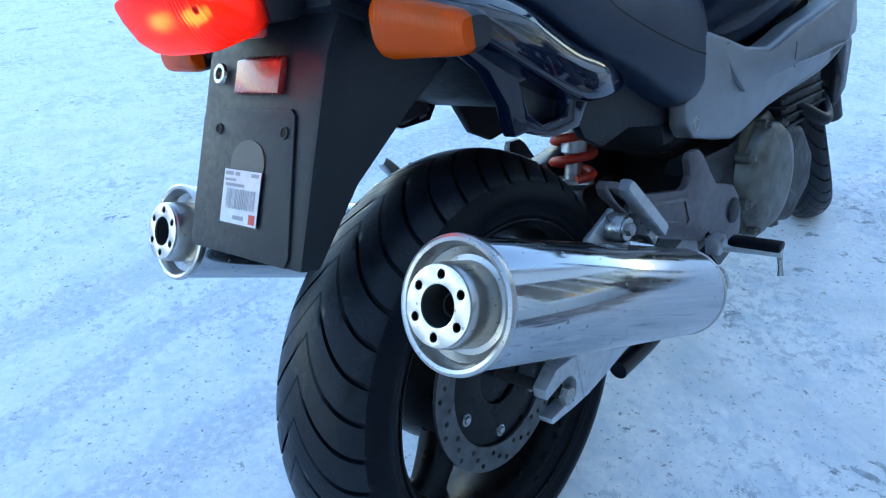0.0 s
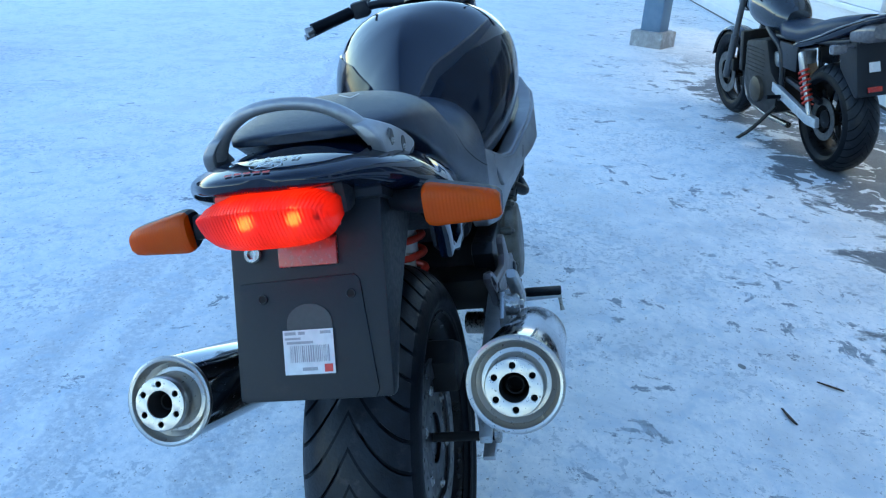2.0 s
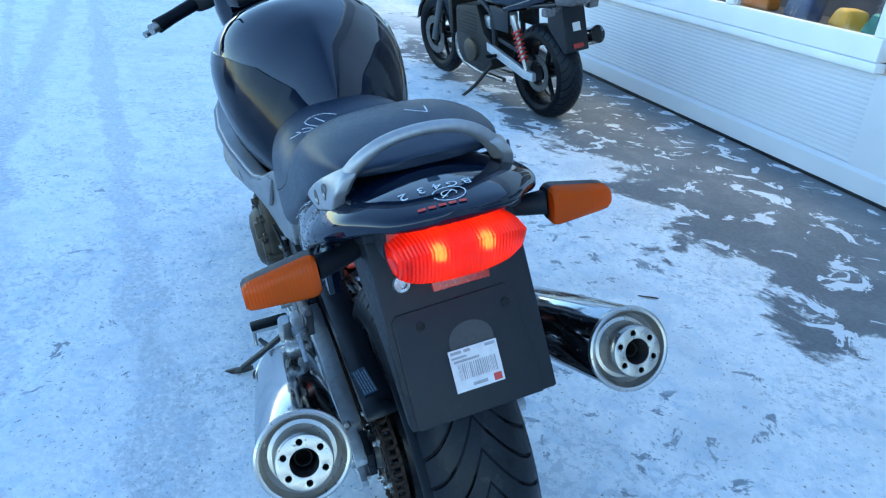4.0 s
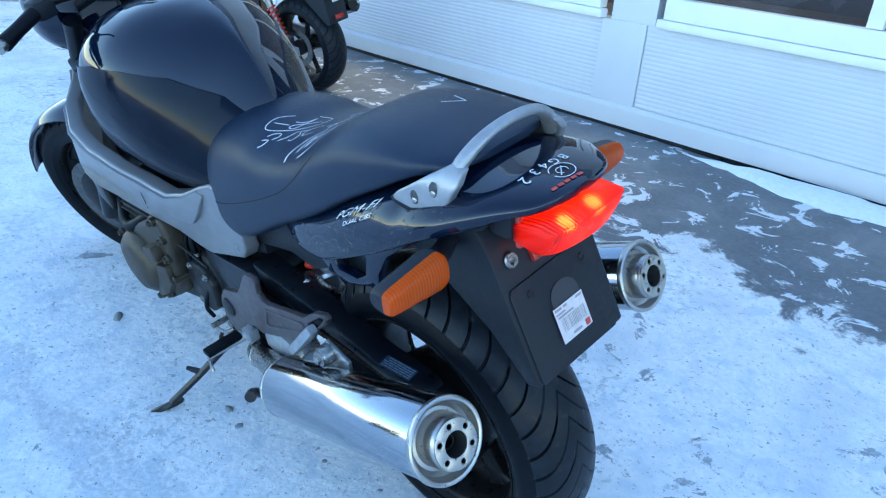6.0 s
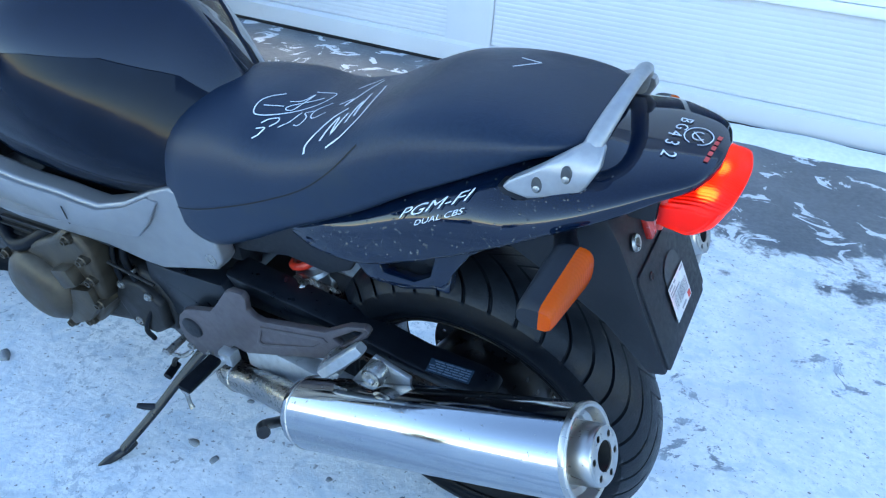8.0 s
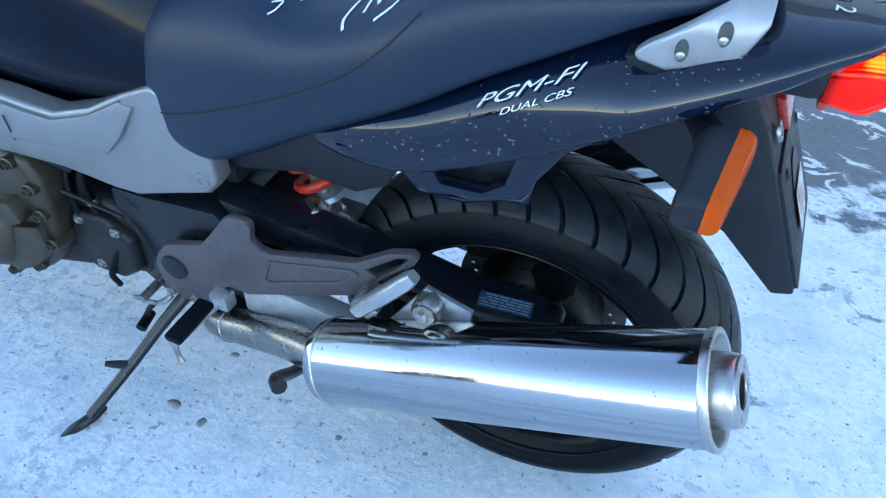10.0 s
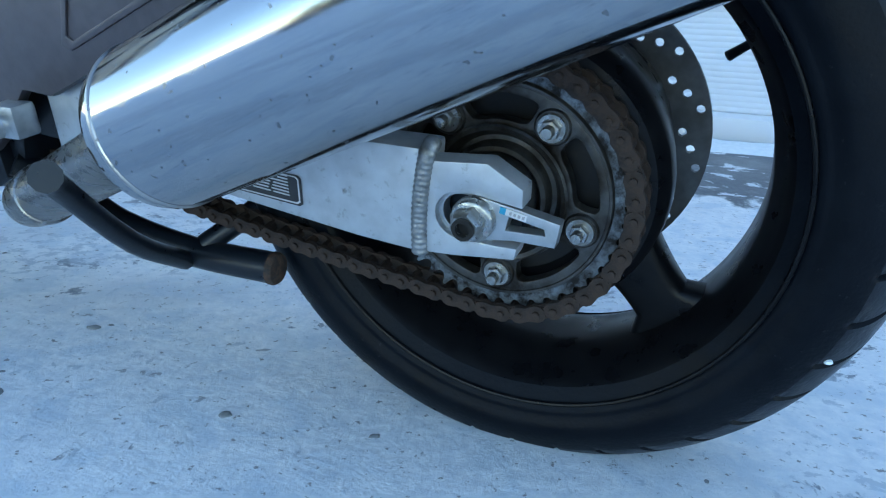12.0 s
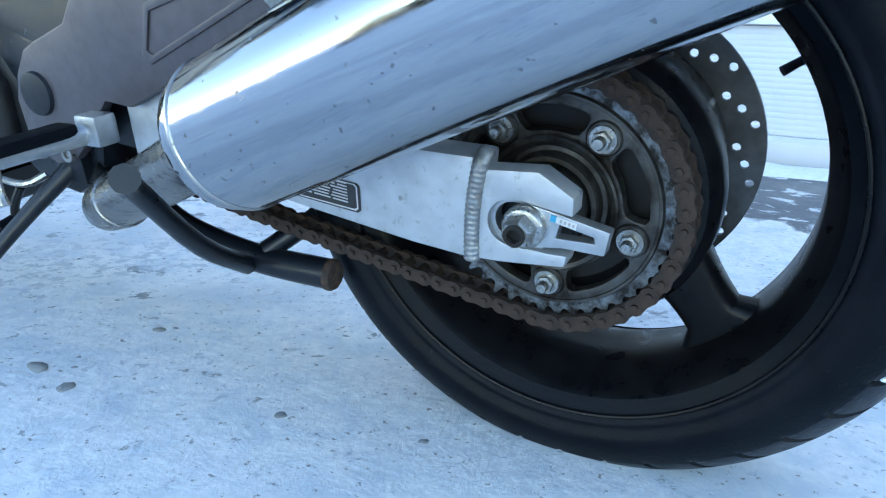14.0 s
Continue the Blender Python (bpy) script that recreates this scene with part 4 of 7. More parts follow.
def build_muffler(side):
    f, r = Vector((0.221, 0.237, 0.358)), Vector((-0.253, 0.243, 0.5715))
    if side < 0:
        f.y, r.y = -f.y, -r.y
    ax = (r - f).normalized()
    L = (r - f).length
    R = 0.0615
    F = 0.0605
    shell = lathe([(0.028, -0.006), (0.040, -0.006), (0.048, -0.003), (F - 0.003, 0.003), (F - 0.0008, 0.010), (F, 0.02), (0.5 * (F + R) + 0.001, L * 0.5), (R, L - 0.007), (R - 0.001, L - 0.005)], f, ax, 72)
    m = part("muffler", shell, CHROME, bike, "polished steel muffler with fine water spots")
    seam = lathe([(F - 0.0002, 0.016), (F + 0.0009, 0.017), (F + 0.0009, 0.0195), (F - 0.0002, 0.0205)], f, ax, 64)
    part("band", seam, CAPSTEEL, m)
    cone = lathe([(R - 0.001, L - 0.0075), (R + 0.0014, L - 0.006), (R + 0.0026, L - 0.001), (R + 0.002, L + 0.0025), (R - 0.001, L + 0.004), (R - 0.0045, L + 0.003), (R - 0.007, L - 0.002), (R - 0.009, L - 0.012), (R - 0.016, L - 0.017), (0.0400, L - 0.016), (0.0385, L + 0.014), (0.0375, L + 0.020), (0.0355, L + 0.0225)], f, ax, 64)
    part("end_cap", cone, CAPSTEEL, m, "brushed steel end cap")
    # ring face with six holes round the outlet
    x = ax.orthogonal().normalized()
    y = ax.cross(x)
    face = prism(circle(0, 0, 0.0365, 48), 0.0, 0.004, 0.0006, holes=[circle(0, 0, 0.0190, 36)] + [circle(0.0278 * math.cos(radians(60 * k)), 0.0278 * math.sin(radians(60 * k)), 0.0043, 14) for k in range(6)])
    up = Vector((0, 0, 1))
    u = (up - up.dot(ax) * ax).normalized()
    v = ax.cross(u)
    base = f + ax * (L + 0.0200)
    warp(face, lambda c: base + u * c.x + v * c.z + ax * c.y)
    part("outlet_ring", face, CAPSTEEL, m, "drilled steel outlet ring", smooth=30)
    part("outlet_bore", lathe([(0.0198, 0.001), (0.0182, -0.002), (0.0182, -0.05), (0.012, -0.055), (0, -0.055)], f + ax * (L + 0.0225), ax, 32), NEARBLACK, m)
    # flat black ring gives the drilled holes their painted darkness
    part("hole_shade_ring", lathe([(0.0195, 0), (0.036, 0)], f + ax * (L + 0.012), ax, 32), NEARBLACK, m)
    bore = lathe([(0.010, 0.0), (0.0118, 0.001), (0.0118, -0.03), (0.010, -0.03)], f + ax * (L + 0.002), ax, 24)
    part("inner_pipe", bore, NEARBLACK, m)
    s = side
    pipe = tube([f + ax * 0.004, Vector((0.310, 0.206 * s, 0.317)), Vector((0.400, 0.184 * s, 0.275)), Vector((0.470, 0.168 * s, 0.243)), Vector((0.500, 0.152 * s, 0.231)), Vector((0.520, 0.115 * s, 0.227)), Vector((0.530, 0.05 * s, 0.226))],
                [0.0285, 0.0285, 0.0285, 0.0285, 0.0285, 0.028, 0.027], 24, 6)
    part("header_pipe", pipe, PIPE, m, "worn steel link pipe")
    col = lathe([(0.0283, -0.006), (0.0308, -0.005), (0.0312, 0.0), (0.0308, 0.005), (0.0283, 0.006)], Vector((0.452, 0.172 * s, 0.2513)), Vector((-0.88, 0.2 * s, 0.41)), 28)
    part("pipe_clamp", col, PIPE, m)
    hanger = [(0.145, 0.440), (0.090, 0.530), (0.028, 0.512), (0.030, 0.490), (0.060, 0.470)]
    hb = prism(hanger, 0.196, 0.204, 0.002)
    if s < 0:
        hb = mirror(hb)
    part("hanger", hb, ALU, m, "cast aluminium hanger")
    part("hanger_bolt", join(hexbolt((0.082, 0.226 * s, 0.508), (0, s, 0), 0.0085, 0.010, 1.7),
                             lathe([(0.017, 0.0), (0.019, -0.004), (0.019, -0.025), (0, -0.025)], (0.082, 0.226 * s, 0.508), (0, s, 0), 24)), BOLT, m, "zinc bolt in a rubber bush")


def build_bracket(s):
    poly = [(0.563, 0.391), (0.540, 0.420), (0.518, 0.430), (0.464, 0.449), (0.440, 0.478), (0.408, 0.522), (0.392, 0.534), (0.362, 0.536), (0.355, 0.525), (0.359, 0.496), (0.345, 0.484), (0.329, 0.482),
            (0.181, 0.523), (0.130, 0.560), (0.095, 0.572), (0.086, 0.564), (0.093, 0.550), (0.136, 0.512), (0.168, 0.466), (0.195, 0.449), (0.388, 0.366), (0.425, 0.370), (0.480, 0.312), (0.500, 0.297), (0.530, 0.290), (0.560, 0.300), (0.572, 0.325), (0.574, 0.362)]
    slot = [(0.165, 0.515), (0.115, 0.556), (0.100, 0.560), (0.118, 0.536), (0.150, 0.505)]
    mk = (lambda b: b) if s > 0 else mirror
    br = part("footpeg_bracket", mk(prism(poly, 0.166, 0.180, 0.004, holes=[slot])), MAUVE, bike, "warm grey cast footpeg bracket")
    groove = [(0.335, 0.468), (0.185, 0.509), (0.176, 0.502), (0.205, 0.470), (0.340, 0.412), (0.352, 0.416)]
    inner = [(0.330, 0.461), (0.196, 0.498), (0.190, 0.496), (0.212, 0.474), (0.336, 0.421), (0.343, 0.425)]
    part("pressed_rim", mk(prism(groove, 0.179, 0.1825, 0.0015, holes=[inner])), MAUVE, br)
    part("pivot_cap", mk(lathe([(0, 0.186), (0.018, 0.186), (0.024, 0.184), (0.026, 0.178)], (0.532, 0, 0.372), seg=32)), MATT, br, "dark round pivot cap")
    part("bracket_bolt", mk(lathe([(0.0, 0.182), (0.004, 0.182), (0.0045, 0.1845), (0.009, 0.1845), (0.010, 0.178)], (0.556, 0, 0.303), seg=20)), BOLT, br)
    part("bracket_bolt", mk(lathe([(0.0, 0.182), (0.004, 0.182), (0.0045, 0.1845), (0.009, 0.1845), (0.010, 0.178)], (0.505, 0, 0.305), seg=20)), BOLT, br)
    # rider's peg: rubber pad on an alloy bar, with its feeler
    peg = part("rider_footpeg", mk(tube([(0.440, 0.178, 0.338), (0.450, 0.205, 0.337), (0.456, 0.288, 0.336)], [0.013, 0.012, 0.010], 12, 3)), ALU, bike, "folding alloy footpeg with a rubber pad")
    pad = box((0.454, 0.247, 0.346), (0.030, 0.085, 0.014), 0.005)
    part("rubber_pad", mk(pad), RUBBER, peg)
    part("feeler", mk(tube([(0.456, 0.284, 0.332), (0.455, 0.286, 0.306), (0.450, 0.288, 0.292)], [0.005, 0.004, 0.0055], 8, 3)), BOLT, peg)
    part("peg_clevis", mk(box((0.438, 0.186, 0.342), (0.034, 0.026, 0.034), 0.005)), ALU, peg)
    # passenger's peg, folded up
    pp = part("passenger_footpeg", mk(loft_bar((0.158, 0.222, 0.482), (0.072, 0.218, 0.578), 0.0115, 0.011)), ALU, bike, "folded bright alloy passenger footpeg")
    part("peg_joint", mk(box((0.148, 0.200, 0.486), (0.036, 0.040, 0.030), 0.005, Matrix.Rotation(radians(-40), 4, "Y"))), BOLT, pp)


def loft_bar(a, b, w, h):
    a, b = Vector(a), Vector(b)
    d = (b - a).normalized()
    side = Vector((0, 1, 0))
    u = d.cross(side).normalized()
    bm = bmesh.new()
    rings = []
    for t, k in ((0, 0.75), (0.06, 0.95), (0.5, 1.0), (0.92, 0.9), (1.0, 0.7)):
        c = a.lerp(b, t)
        rings.append([c + u * w * k * x + side * h * k * y for x, y in ((-1, -0.6), (-0.7, -1), (0.7, -1), (1, -0.6), (1, 0.6), (0.7, 1), (-0.7, 1), (-1, 0.6))])
    return skin(bm, rings)


def build_stands():
    st = part("side_stand", tube([(0.548, 0.150, 0.272), (0.580, 0.205, 0.222), (0.615, 0.270, 0.160), (0.655, 0.345, 0.096)], [0.014, 0.0115, 0.0105, 0.0100], 12, 5, flat=0.8), SATIN, bike, "dark steel side stand, folded out onto the snow")
    part("stand_lug", tube([(0.612, 0.265, 0.165), (0.636, 0.276, 0.166), (0.650, 0.284, 0.170)], [0.008, 0.007, 0.005], 8, 3), SATIN, st)
    part("stand_foot", loft_bar((0.645, 0.330, 0.094), (0.680, 0.385, 0.078), 0.008, 0.015), SATIN, st)
    part("stand_pivot", box((0.545, 0.142, 0.280), (0.05, 0.04, 0.06), 0.01), SATIN, st)
    cs = part("centre_stand", tube([(0.520, 0.150, 0.268), (0.505, 0.128, 0.250), (0.480, 0.116, 0.226), (0.432, 0.112, 0.197), (0.340, 0.110, 0.179), (0.236, 0.106, 0.176)], [0.014, 0.0145, 0.015, 0.0155, 0.016, 0.0165], 14, 6), SATIN, bike, "dark steel centre stand, folded up, with rusty feet")
    part("stand_leg", tube([(x, -y, z) for x, y, z in [(0.520, 0.150, 0.268), (0.505, 0.128, 0.250), (0.480, 0.116, 0.226), (0.432, 0.112, 0.197), (0.340, 0.110, 0.179), (0.236, 0.106, 0.176)]], [0.014, 0.0145, 0.015, 0.0155, 0.016, 0.0165], 14, 6), SATIN, cs)
    part("cross_bar", tube([(0.322, 0.108, 0.188), (0.285, 0.072, 0.216), (0.262, 0.030, 0.240), (0.258, 0, 0.244), (0.262, -0.030, 0.240), (0.285, -0.072, 0.216), (0.322, -0.108, 0.188)], 0.0115, 10, 4), SATIN, cs)
    part("worn_foot", lathe([(0.0, 0.0015), (0.010, 0.002), (0.0150, 0.001), (0.0169, -0.002), (0.0171, -0.006), (0.0, -0.006)], (0.234, 0.106, 0.176), (-0.97, -0.05, -0.03), 20), RUSTY, cs, "rust-brown worn foot")
    part("stand_tang", tube([(0.335, 0.125, 0.176), (0.315, 0.20, 0.235), (0.290, 0.275, 0.322), (0.270, 0.295, 0.338)], [0.010, 0.010, 0.010, 0.012], 10, 4), SATIN, cs)


def build_pedal():
    pd = part("gear_pedal", tube([(0.575, 0.170, 0.262), (0.592, 0.188, 0.254), (0.632, 0.196, 0.260)], [0.005, 0.0045, 0.004], 8, 3), BOLT, bike, "thin steel gear pedal")
    part("pedal_rubber", tube([(0.628, 0.180, 0.206), (0.622, 0.215, 0.202)], [0.009, 0.0095], 10, 1), RUBBER, pd)
    part("pedal_arm", tube([(0.600, 0.188, 0.250), (0.620, 0.190, 0.225), (0.626, 0.190, 0.204)], 0.005, 8, 3), DARKENG, pd)


RUSTY = surface("rusty_steel", (0.085, 0.042, 0.026), (0.045, 0.026, 0.018), 0.75, scale=90, bump=0.3, grime=(0.02, 0.018, 0.017), grime_scale=120, grime_level=0.5)


def build_shock():
    top, bot = Vector((0.395, 0.022, 0.655)), Vector((0.335, 0.022, 0.415))
    ax = (bot - top).normalized()
    L = (bot - top).length
    sh = part("rear_shock", lathe([(0, 0), (0.020, 0.0), (0.022, 0.02), (0.022, L * 0.62), (0.014, L * 0.64), (0.014, L), (0, L)], top, ax, 24), ALU, bike, "rear shock absorber with a red coil spring")
    x = ax.orthogonal().normalized()
    y = ax.cross(x)
    pts = []
    for k in range(5 * 14 + 1):
        a = 2 * math.pi * k / 14
        pts.append(top + ax * (0.015 + (L - 0.065) * k / 70) + 0.034 * (math.cos(a) * x + math.sin(a) * y))
    part("spring", tube(pts, 0.0078, 10, 1), SPRING, sh, "red painted coil spring")
    part("spring_seat", lathe([(0.0, -0.05), (0.035, -0.05), (0.038, -0.042), (0.020, -0.03), (0.018, 0.012), (0, 0.012)], bot, ax, 28), ALU, sh)
    part("shock_eye", lathe([(0.008, -0.02), (0.018, -0.02), (0.020, 0), (0.018, 0.02), (0.008, 0.02)], bot + ax * 0.006, (0, 1, 0), 20), BOLT, sh)
    part("reservoir", lathe([(0, -0.05), (0.018, -0.05), (0.022, -0.044), (0.022, 0.044), (0.018, 0.05), (0, 0.05)], (0.318, 0.060, 0.440), (0.4, 0.55, 0.75), 24), PIPE, sh)
    part("linkage", box((0.35, 0, 0.385), (0.11, 0.07, 0.05), 0.012), DARKENG, sh)


def build_guards():
    """Black inner guards between the seat and the shock absorber."""
    poly = [(0.47, 0.665), (0.47, 0.540), (0.416, 0.541), (0.316, 0.566), (0.235, 0.560), (0.190, 0.585), (0.160, 0.640), (0.160, 0.670)]
    guard = part("inner_guard", prism(poly, 0.094, 0.110, 0.005), MATT, bike, "matt black inner guard")
    part("far_guard", mirror(prism(poly, 0.094, 0.110, 0.005)), MATT, guard)
    part("guard_web", box((0.455, 0, 0.60), (0.02, 0.20, 0.12), 0.005), MATT, guard)


def build_seat():
    st = [(0.540, 0.10, 0.770, 0.655, 0.70), (0.527, 0.140, 0.802, 0.632, 0.69), (0.49, 0.154, 0.828, 0.603, 0.68), (0.43, 0.158, 0.843, 0.590, 0.68), (0.35, 0.157, 0.846, 0.622, 0.72),
          (0.27, 0.154, 0.838, 0.668, 0.74), (0.18, 0.150, 0.858, 0.714, 0.775), (0.10, 0.147, 0.898, 0.757, 0.815), (0.03, 0.143, 0.926, 0.800, 0.850),
          (-0.06, 0.136, 0.936, 0.850, 0.882), (-0.14, 0.120, 0.931, 0.892, 0.905), (-0.19, 0.095, 0.924, 0.905, 0.912), (-0.205, 0.05, 0.920, 0.908, 0.912)]
    seat = part("seat", body_loft(st, 40, 6, 2.7, 7.0), VINYL, bike, "black stepped vinyl seat with chalk marks", smooth=60)
    return seat


TANK = [(0.425, 0.060, 0.810, 0.690, 0.720), (0.440, 0.098, 0.850, 0.665, 0.710), (0.470, 0.126, 0.893, 0.642, 0.715), (0.520, 0.151, 0.943, 0.622, 0.735), (0.580, 0.176, 0.976, 0.611, 0.765), (0.650, 0.200, 1.000, 0.606, 0.795),
        (0.74, 0.217, 1.015, 0.610, 0.825), (0.86, 0.217, 1.008, 0.622, 0.845), (0.96, 0.170, 0.985, 0.668, 0.865), (1.03, 0.105, 0.955, 0.80, 0.885), (1.05, 0.05, 0.93, 0.84, 0.885)]


def tank_round(x):
    return float(np.interp(x, [0.43, 0.52, 0.62, 0.76], [1.25, 1.38, 1.75, 2.3]))


def build_tank():
    tank = part("fuel_tank", body_loft(TANK, 64, 8, tank_round, 2.3), GLOSS, bike, "gloss black fuel tank with reflections", smooth=60)
    # dark knee panels, lying a few millimetres proud of the tank's flanks
    S = [s for s in spline(TANK, 10) if 0.445 < s[0] < 0.985]
    for side in (1, -1):
        outer, inner = [], []
        for x, w, zt, zb, zm in S:
            line = float(np.interp(x, [0.44, 0.50, 0.60, 0.70, 0.80, 0.90, 0.985], [0.815, 0.862, 0.900, 0.914, 0.916, 0.900, 0.850]))
            line = min(line, zm + (zt - zm) * 0.80)
            o, i2 = [], []
            for z in np.linspace(zb + 0.012, line, 12):
                h = (zt - zm) if z >= zm else (zm - zb)
                e = tank_round(x) if z >= zm else 2.3
                y = w * max(0.0, 1 - (abs(z - zm) / h) ** e) ** (1 / e)
                g = (z - zm) / h
                o.append((x, side * (y + 0.0045 - 0.001 * abs(g)), z + 0.0035 * max(0, g)))
                i2.append((x, side * max(0.0, y - 0.010), z - 0.004 * max(0, g)))
            outer.append(o)
            inner.append(i2)
        bm = skin(bmesh.new(), [o + i2[::-1] for o, i2 in zip(outer, inner)])
        part("knee_panel", bm, KNEE, tank, "darker semi-matt knee panel", smooth=60)
    cap = lathe([(0, 0.006), (0.030, 0.006), (0.036, 0.003), (0.038, -0.004)], (0.83, 0.0, 1.020), (0.12, 0, 1), 36)
    part("filler_cap", cap, SATIN, tank, "round black filler cap")
    # flat dark oval laid on the tank's left shoulder
    oval = bmesh.new()
    bmesh.ops.create_circle(oval, cap_ends=True, segments=24, radius=1.0)
    base = Vector((0.728, 0.121, 0.9645))
    nrm = Vector((0.02, 0.62, 0.78)).normalized()
    u = Vector((1, 0, 0))
    v2 = nrm.cross(u)
    warp(oval, lambda c: base + nrm * 0.004 + u * c.x * 0.026 + v2 * c.y * 0.011)
    part("tank_oval", oval, MATT, tank, "small dark oval patch")
    return tank


KNEE = surface("semi_gloss_black", (0.003, 0.006, 0.014), (0.004, 0.008, 0.018), 0.10, 0.13, scale=20, spec=0.14)


def build_tail():
    st = [(0.262, 0.124, 0.690, 0.655, 0.663), (0.20, 0.142, 0.725, 0.655, 0.667), (0.11, 0.154, 0.765, 0.668, 0.682), (0.0, 0.164, 0.826, 0.718, 0.733), (-0.10, 0.168, 0.880, 0.772, 0.788),
          (-0.18, 0.160, 0.902, 0.818, 0.834), (-0.25, 0.134, 0.907, 0.850, 0.868), (-0.292, 0.106, 0.908, 0.872, 0.882), (-0.323, 0.080, 0.906, 0.880, 0.8895), (-0.3365, 0.055, 0.904, 0.884, 0.893), (-0.3435, 0.026, 0.902, 0.888, 0.895)]
    shell = body_loft(st, 64, 6, lambda x: float(np.interp(x, [-0.27, -0.22, -0.13, -0.06, 0.0, 0.2], [2.3, 2.0, 1.95, 2.8, 4.0, 4.6])), 4.0)
    warp(shell, lambda c: (c.x, c.y + 0.008 * min(1.0, max(0.0, -(c.x + 0.12) / 0.15)), c.z))
    cowl = part("tail_cowl", shell, GLOSS, bike, "gloss black tail cowl wet with droplets", smooth=60)
    # open lug below each flank
    lug = [(0.225, 0.676), (0.130, 0.668), (0.104, 0.640), (0.04, 0.642), (-0.012, 0.662), (-0.040, 0.662), (-0.046, 0.700), (-0.075, 0.745), (-0.145, 0.800), (-0.165, 0.82), (-0.06, 0.77), (0.02, 0.722), (0.12, 0.685), (0.21, 0.680)]
    win = [(0.085, 0.682), (0.075, 0.662), (0.02, 0.664), (-0.008, 0.684), (-0.018, 0.722), (0.005, 0.722), (0.05, 0.702)]
    for mk in (lambda b: b, mirror):
        part("cowl_lug", mk(prism(lug, 0.122, 0.142, 0.005, holes=[win])), GLOSS, cowl)
        # dark sheet added behind the lug's window in place of its shade
        part("lug_shade_panel", mk(prism([(0.10, 0.70), (0.09, 0.655), (0.01, 0.655), (-0.03, 0.68), (-0.04, 0.74), (0.03, 0.73)], 0.112, 0.118, 0.001)), SATIN, cowl)
    # dark tray over the tyre
    tray = [(0.30, 0.74), (0.30, 0.645), (0.20, 0.640), (0.10, 0.665), (0.0, 0.70), (-0.06, 0.745), (-0.14, 0.79), (-0.25, 0.84), (-0.25, 0.87), (-0.1, 0.84), (0.05, 0.78)]
    part("under_tray", prism(tray, -0.108, 0.108, 0.008), MATT, cowl, "matt black under-tray")
    return cowl


def build_grab_rail():
    mid = 0.009
    arch = [(-0.205, 0.105, 0.900), (-0.2115, 0.0900, 0.9255), (-0.2175, 0.0675, 0.9445), (-0.2220, 0.0385, 0.9572), (-0.2235, 0.0, 0.9615)]
    pts = arch + [(x, -y, z) for x, y, z in reversed(arch[:-1])]
    rs = [0.0120, 0.0122, 0.0114, 0.0104, 0.0100]
    rail = part("grab_rail", tube([(x, y + mid, z) for x, y, z in pts], rs + rs[-2::-1], 16, 6, flat=0.8), RAIL, bike, "silver grab rail hooped over the tail")
    plate = [(-0.121, 0.873), (-0.127, 0.867), (-0.152, 0.860), (-0.206, 0.871), (-0.216, 0.884), (-0.228, 0.908), (-0.227, 0.925), (-0.210, 0.932), (-0.176, 0.912), (-0.130, 0.882)]

    def inward(x, z):
        return -0.19 * (x + 0.125) + 18.0 * max(0.0, z - 0.894) ** 2

    def side(bm, s):
        return warp(bm if s > 0 else mirror(bm), lambda c: (c.x, c.y + mid, c.z))

    for s in (1, -1):
        bm = prism(plate, 0.122, 0.139, 0.0045, 3)
        bmesh.ops.triangulate(bm, faces=bm.faces[:])
        bmesh.ops.subdivide_edges(bm, edges=[e for e in bm.edges if e.calc_length() > 0.012], cuts=4)
        bmesh.ops.triangulate(bm, faces=bm.faces[:])
        warp(bm, lambda c: (c.x, c.y - inward(c.x, c.z), c.z))
        part("rail_foot", side(bm, s), RAIL, rail)
        gasket = warp(prism([(-0.113, 0.869), (-0.121, 0.860), (-0.151, 0.849), (-0.210, 0.863), (-0.219, 0.880), (-0.150, 0.874)], 0.108, 0.1355, 0.003), lambda c: (c.x, c.y - inward(c.x, c.z), c.z))
        part("gasket", side(gasket, s), MATT, rail)
        for x, z in ((-0.162, 0.8815), (-0.194, 0.899)):
            y = 0.1393 - inward(x, z)
            # darker disc on the plate, painted for the shade of a recess
            well_shade = lathe([(0.0, 0.0006), (0.0058, 0.0006), (0.0066, -0.002)], (x, y, z), (0, 1, 0), 20)
            warp(well_shade, lambda c, x=x, z=z: (c.x + (c.z - z) * 0.1, c.y + 0.19 * (c.x - x), z + (c.z - z) * 1.8))
            bolt = lathe([(0.0, 0.0020), (0.0032, 0.0020), (0.0042, 0.0014), (0.0046, 0.0)], (x, y, z - 0.005), (0, 1, 0.15), 20)
            warp(bolt, lambda c, x=x: (c.x, c.y + 0.19 * (c.x - x), c.z))
            part("bolt_well_shade", side(well_shade, s), DISC, rail)
            part("rail_bolt", side(bolt, s), BOLT, rail)
    return rail


def plate_x(z):
    return -0.293 - 0.47 * (0.730 - z)


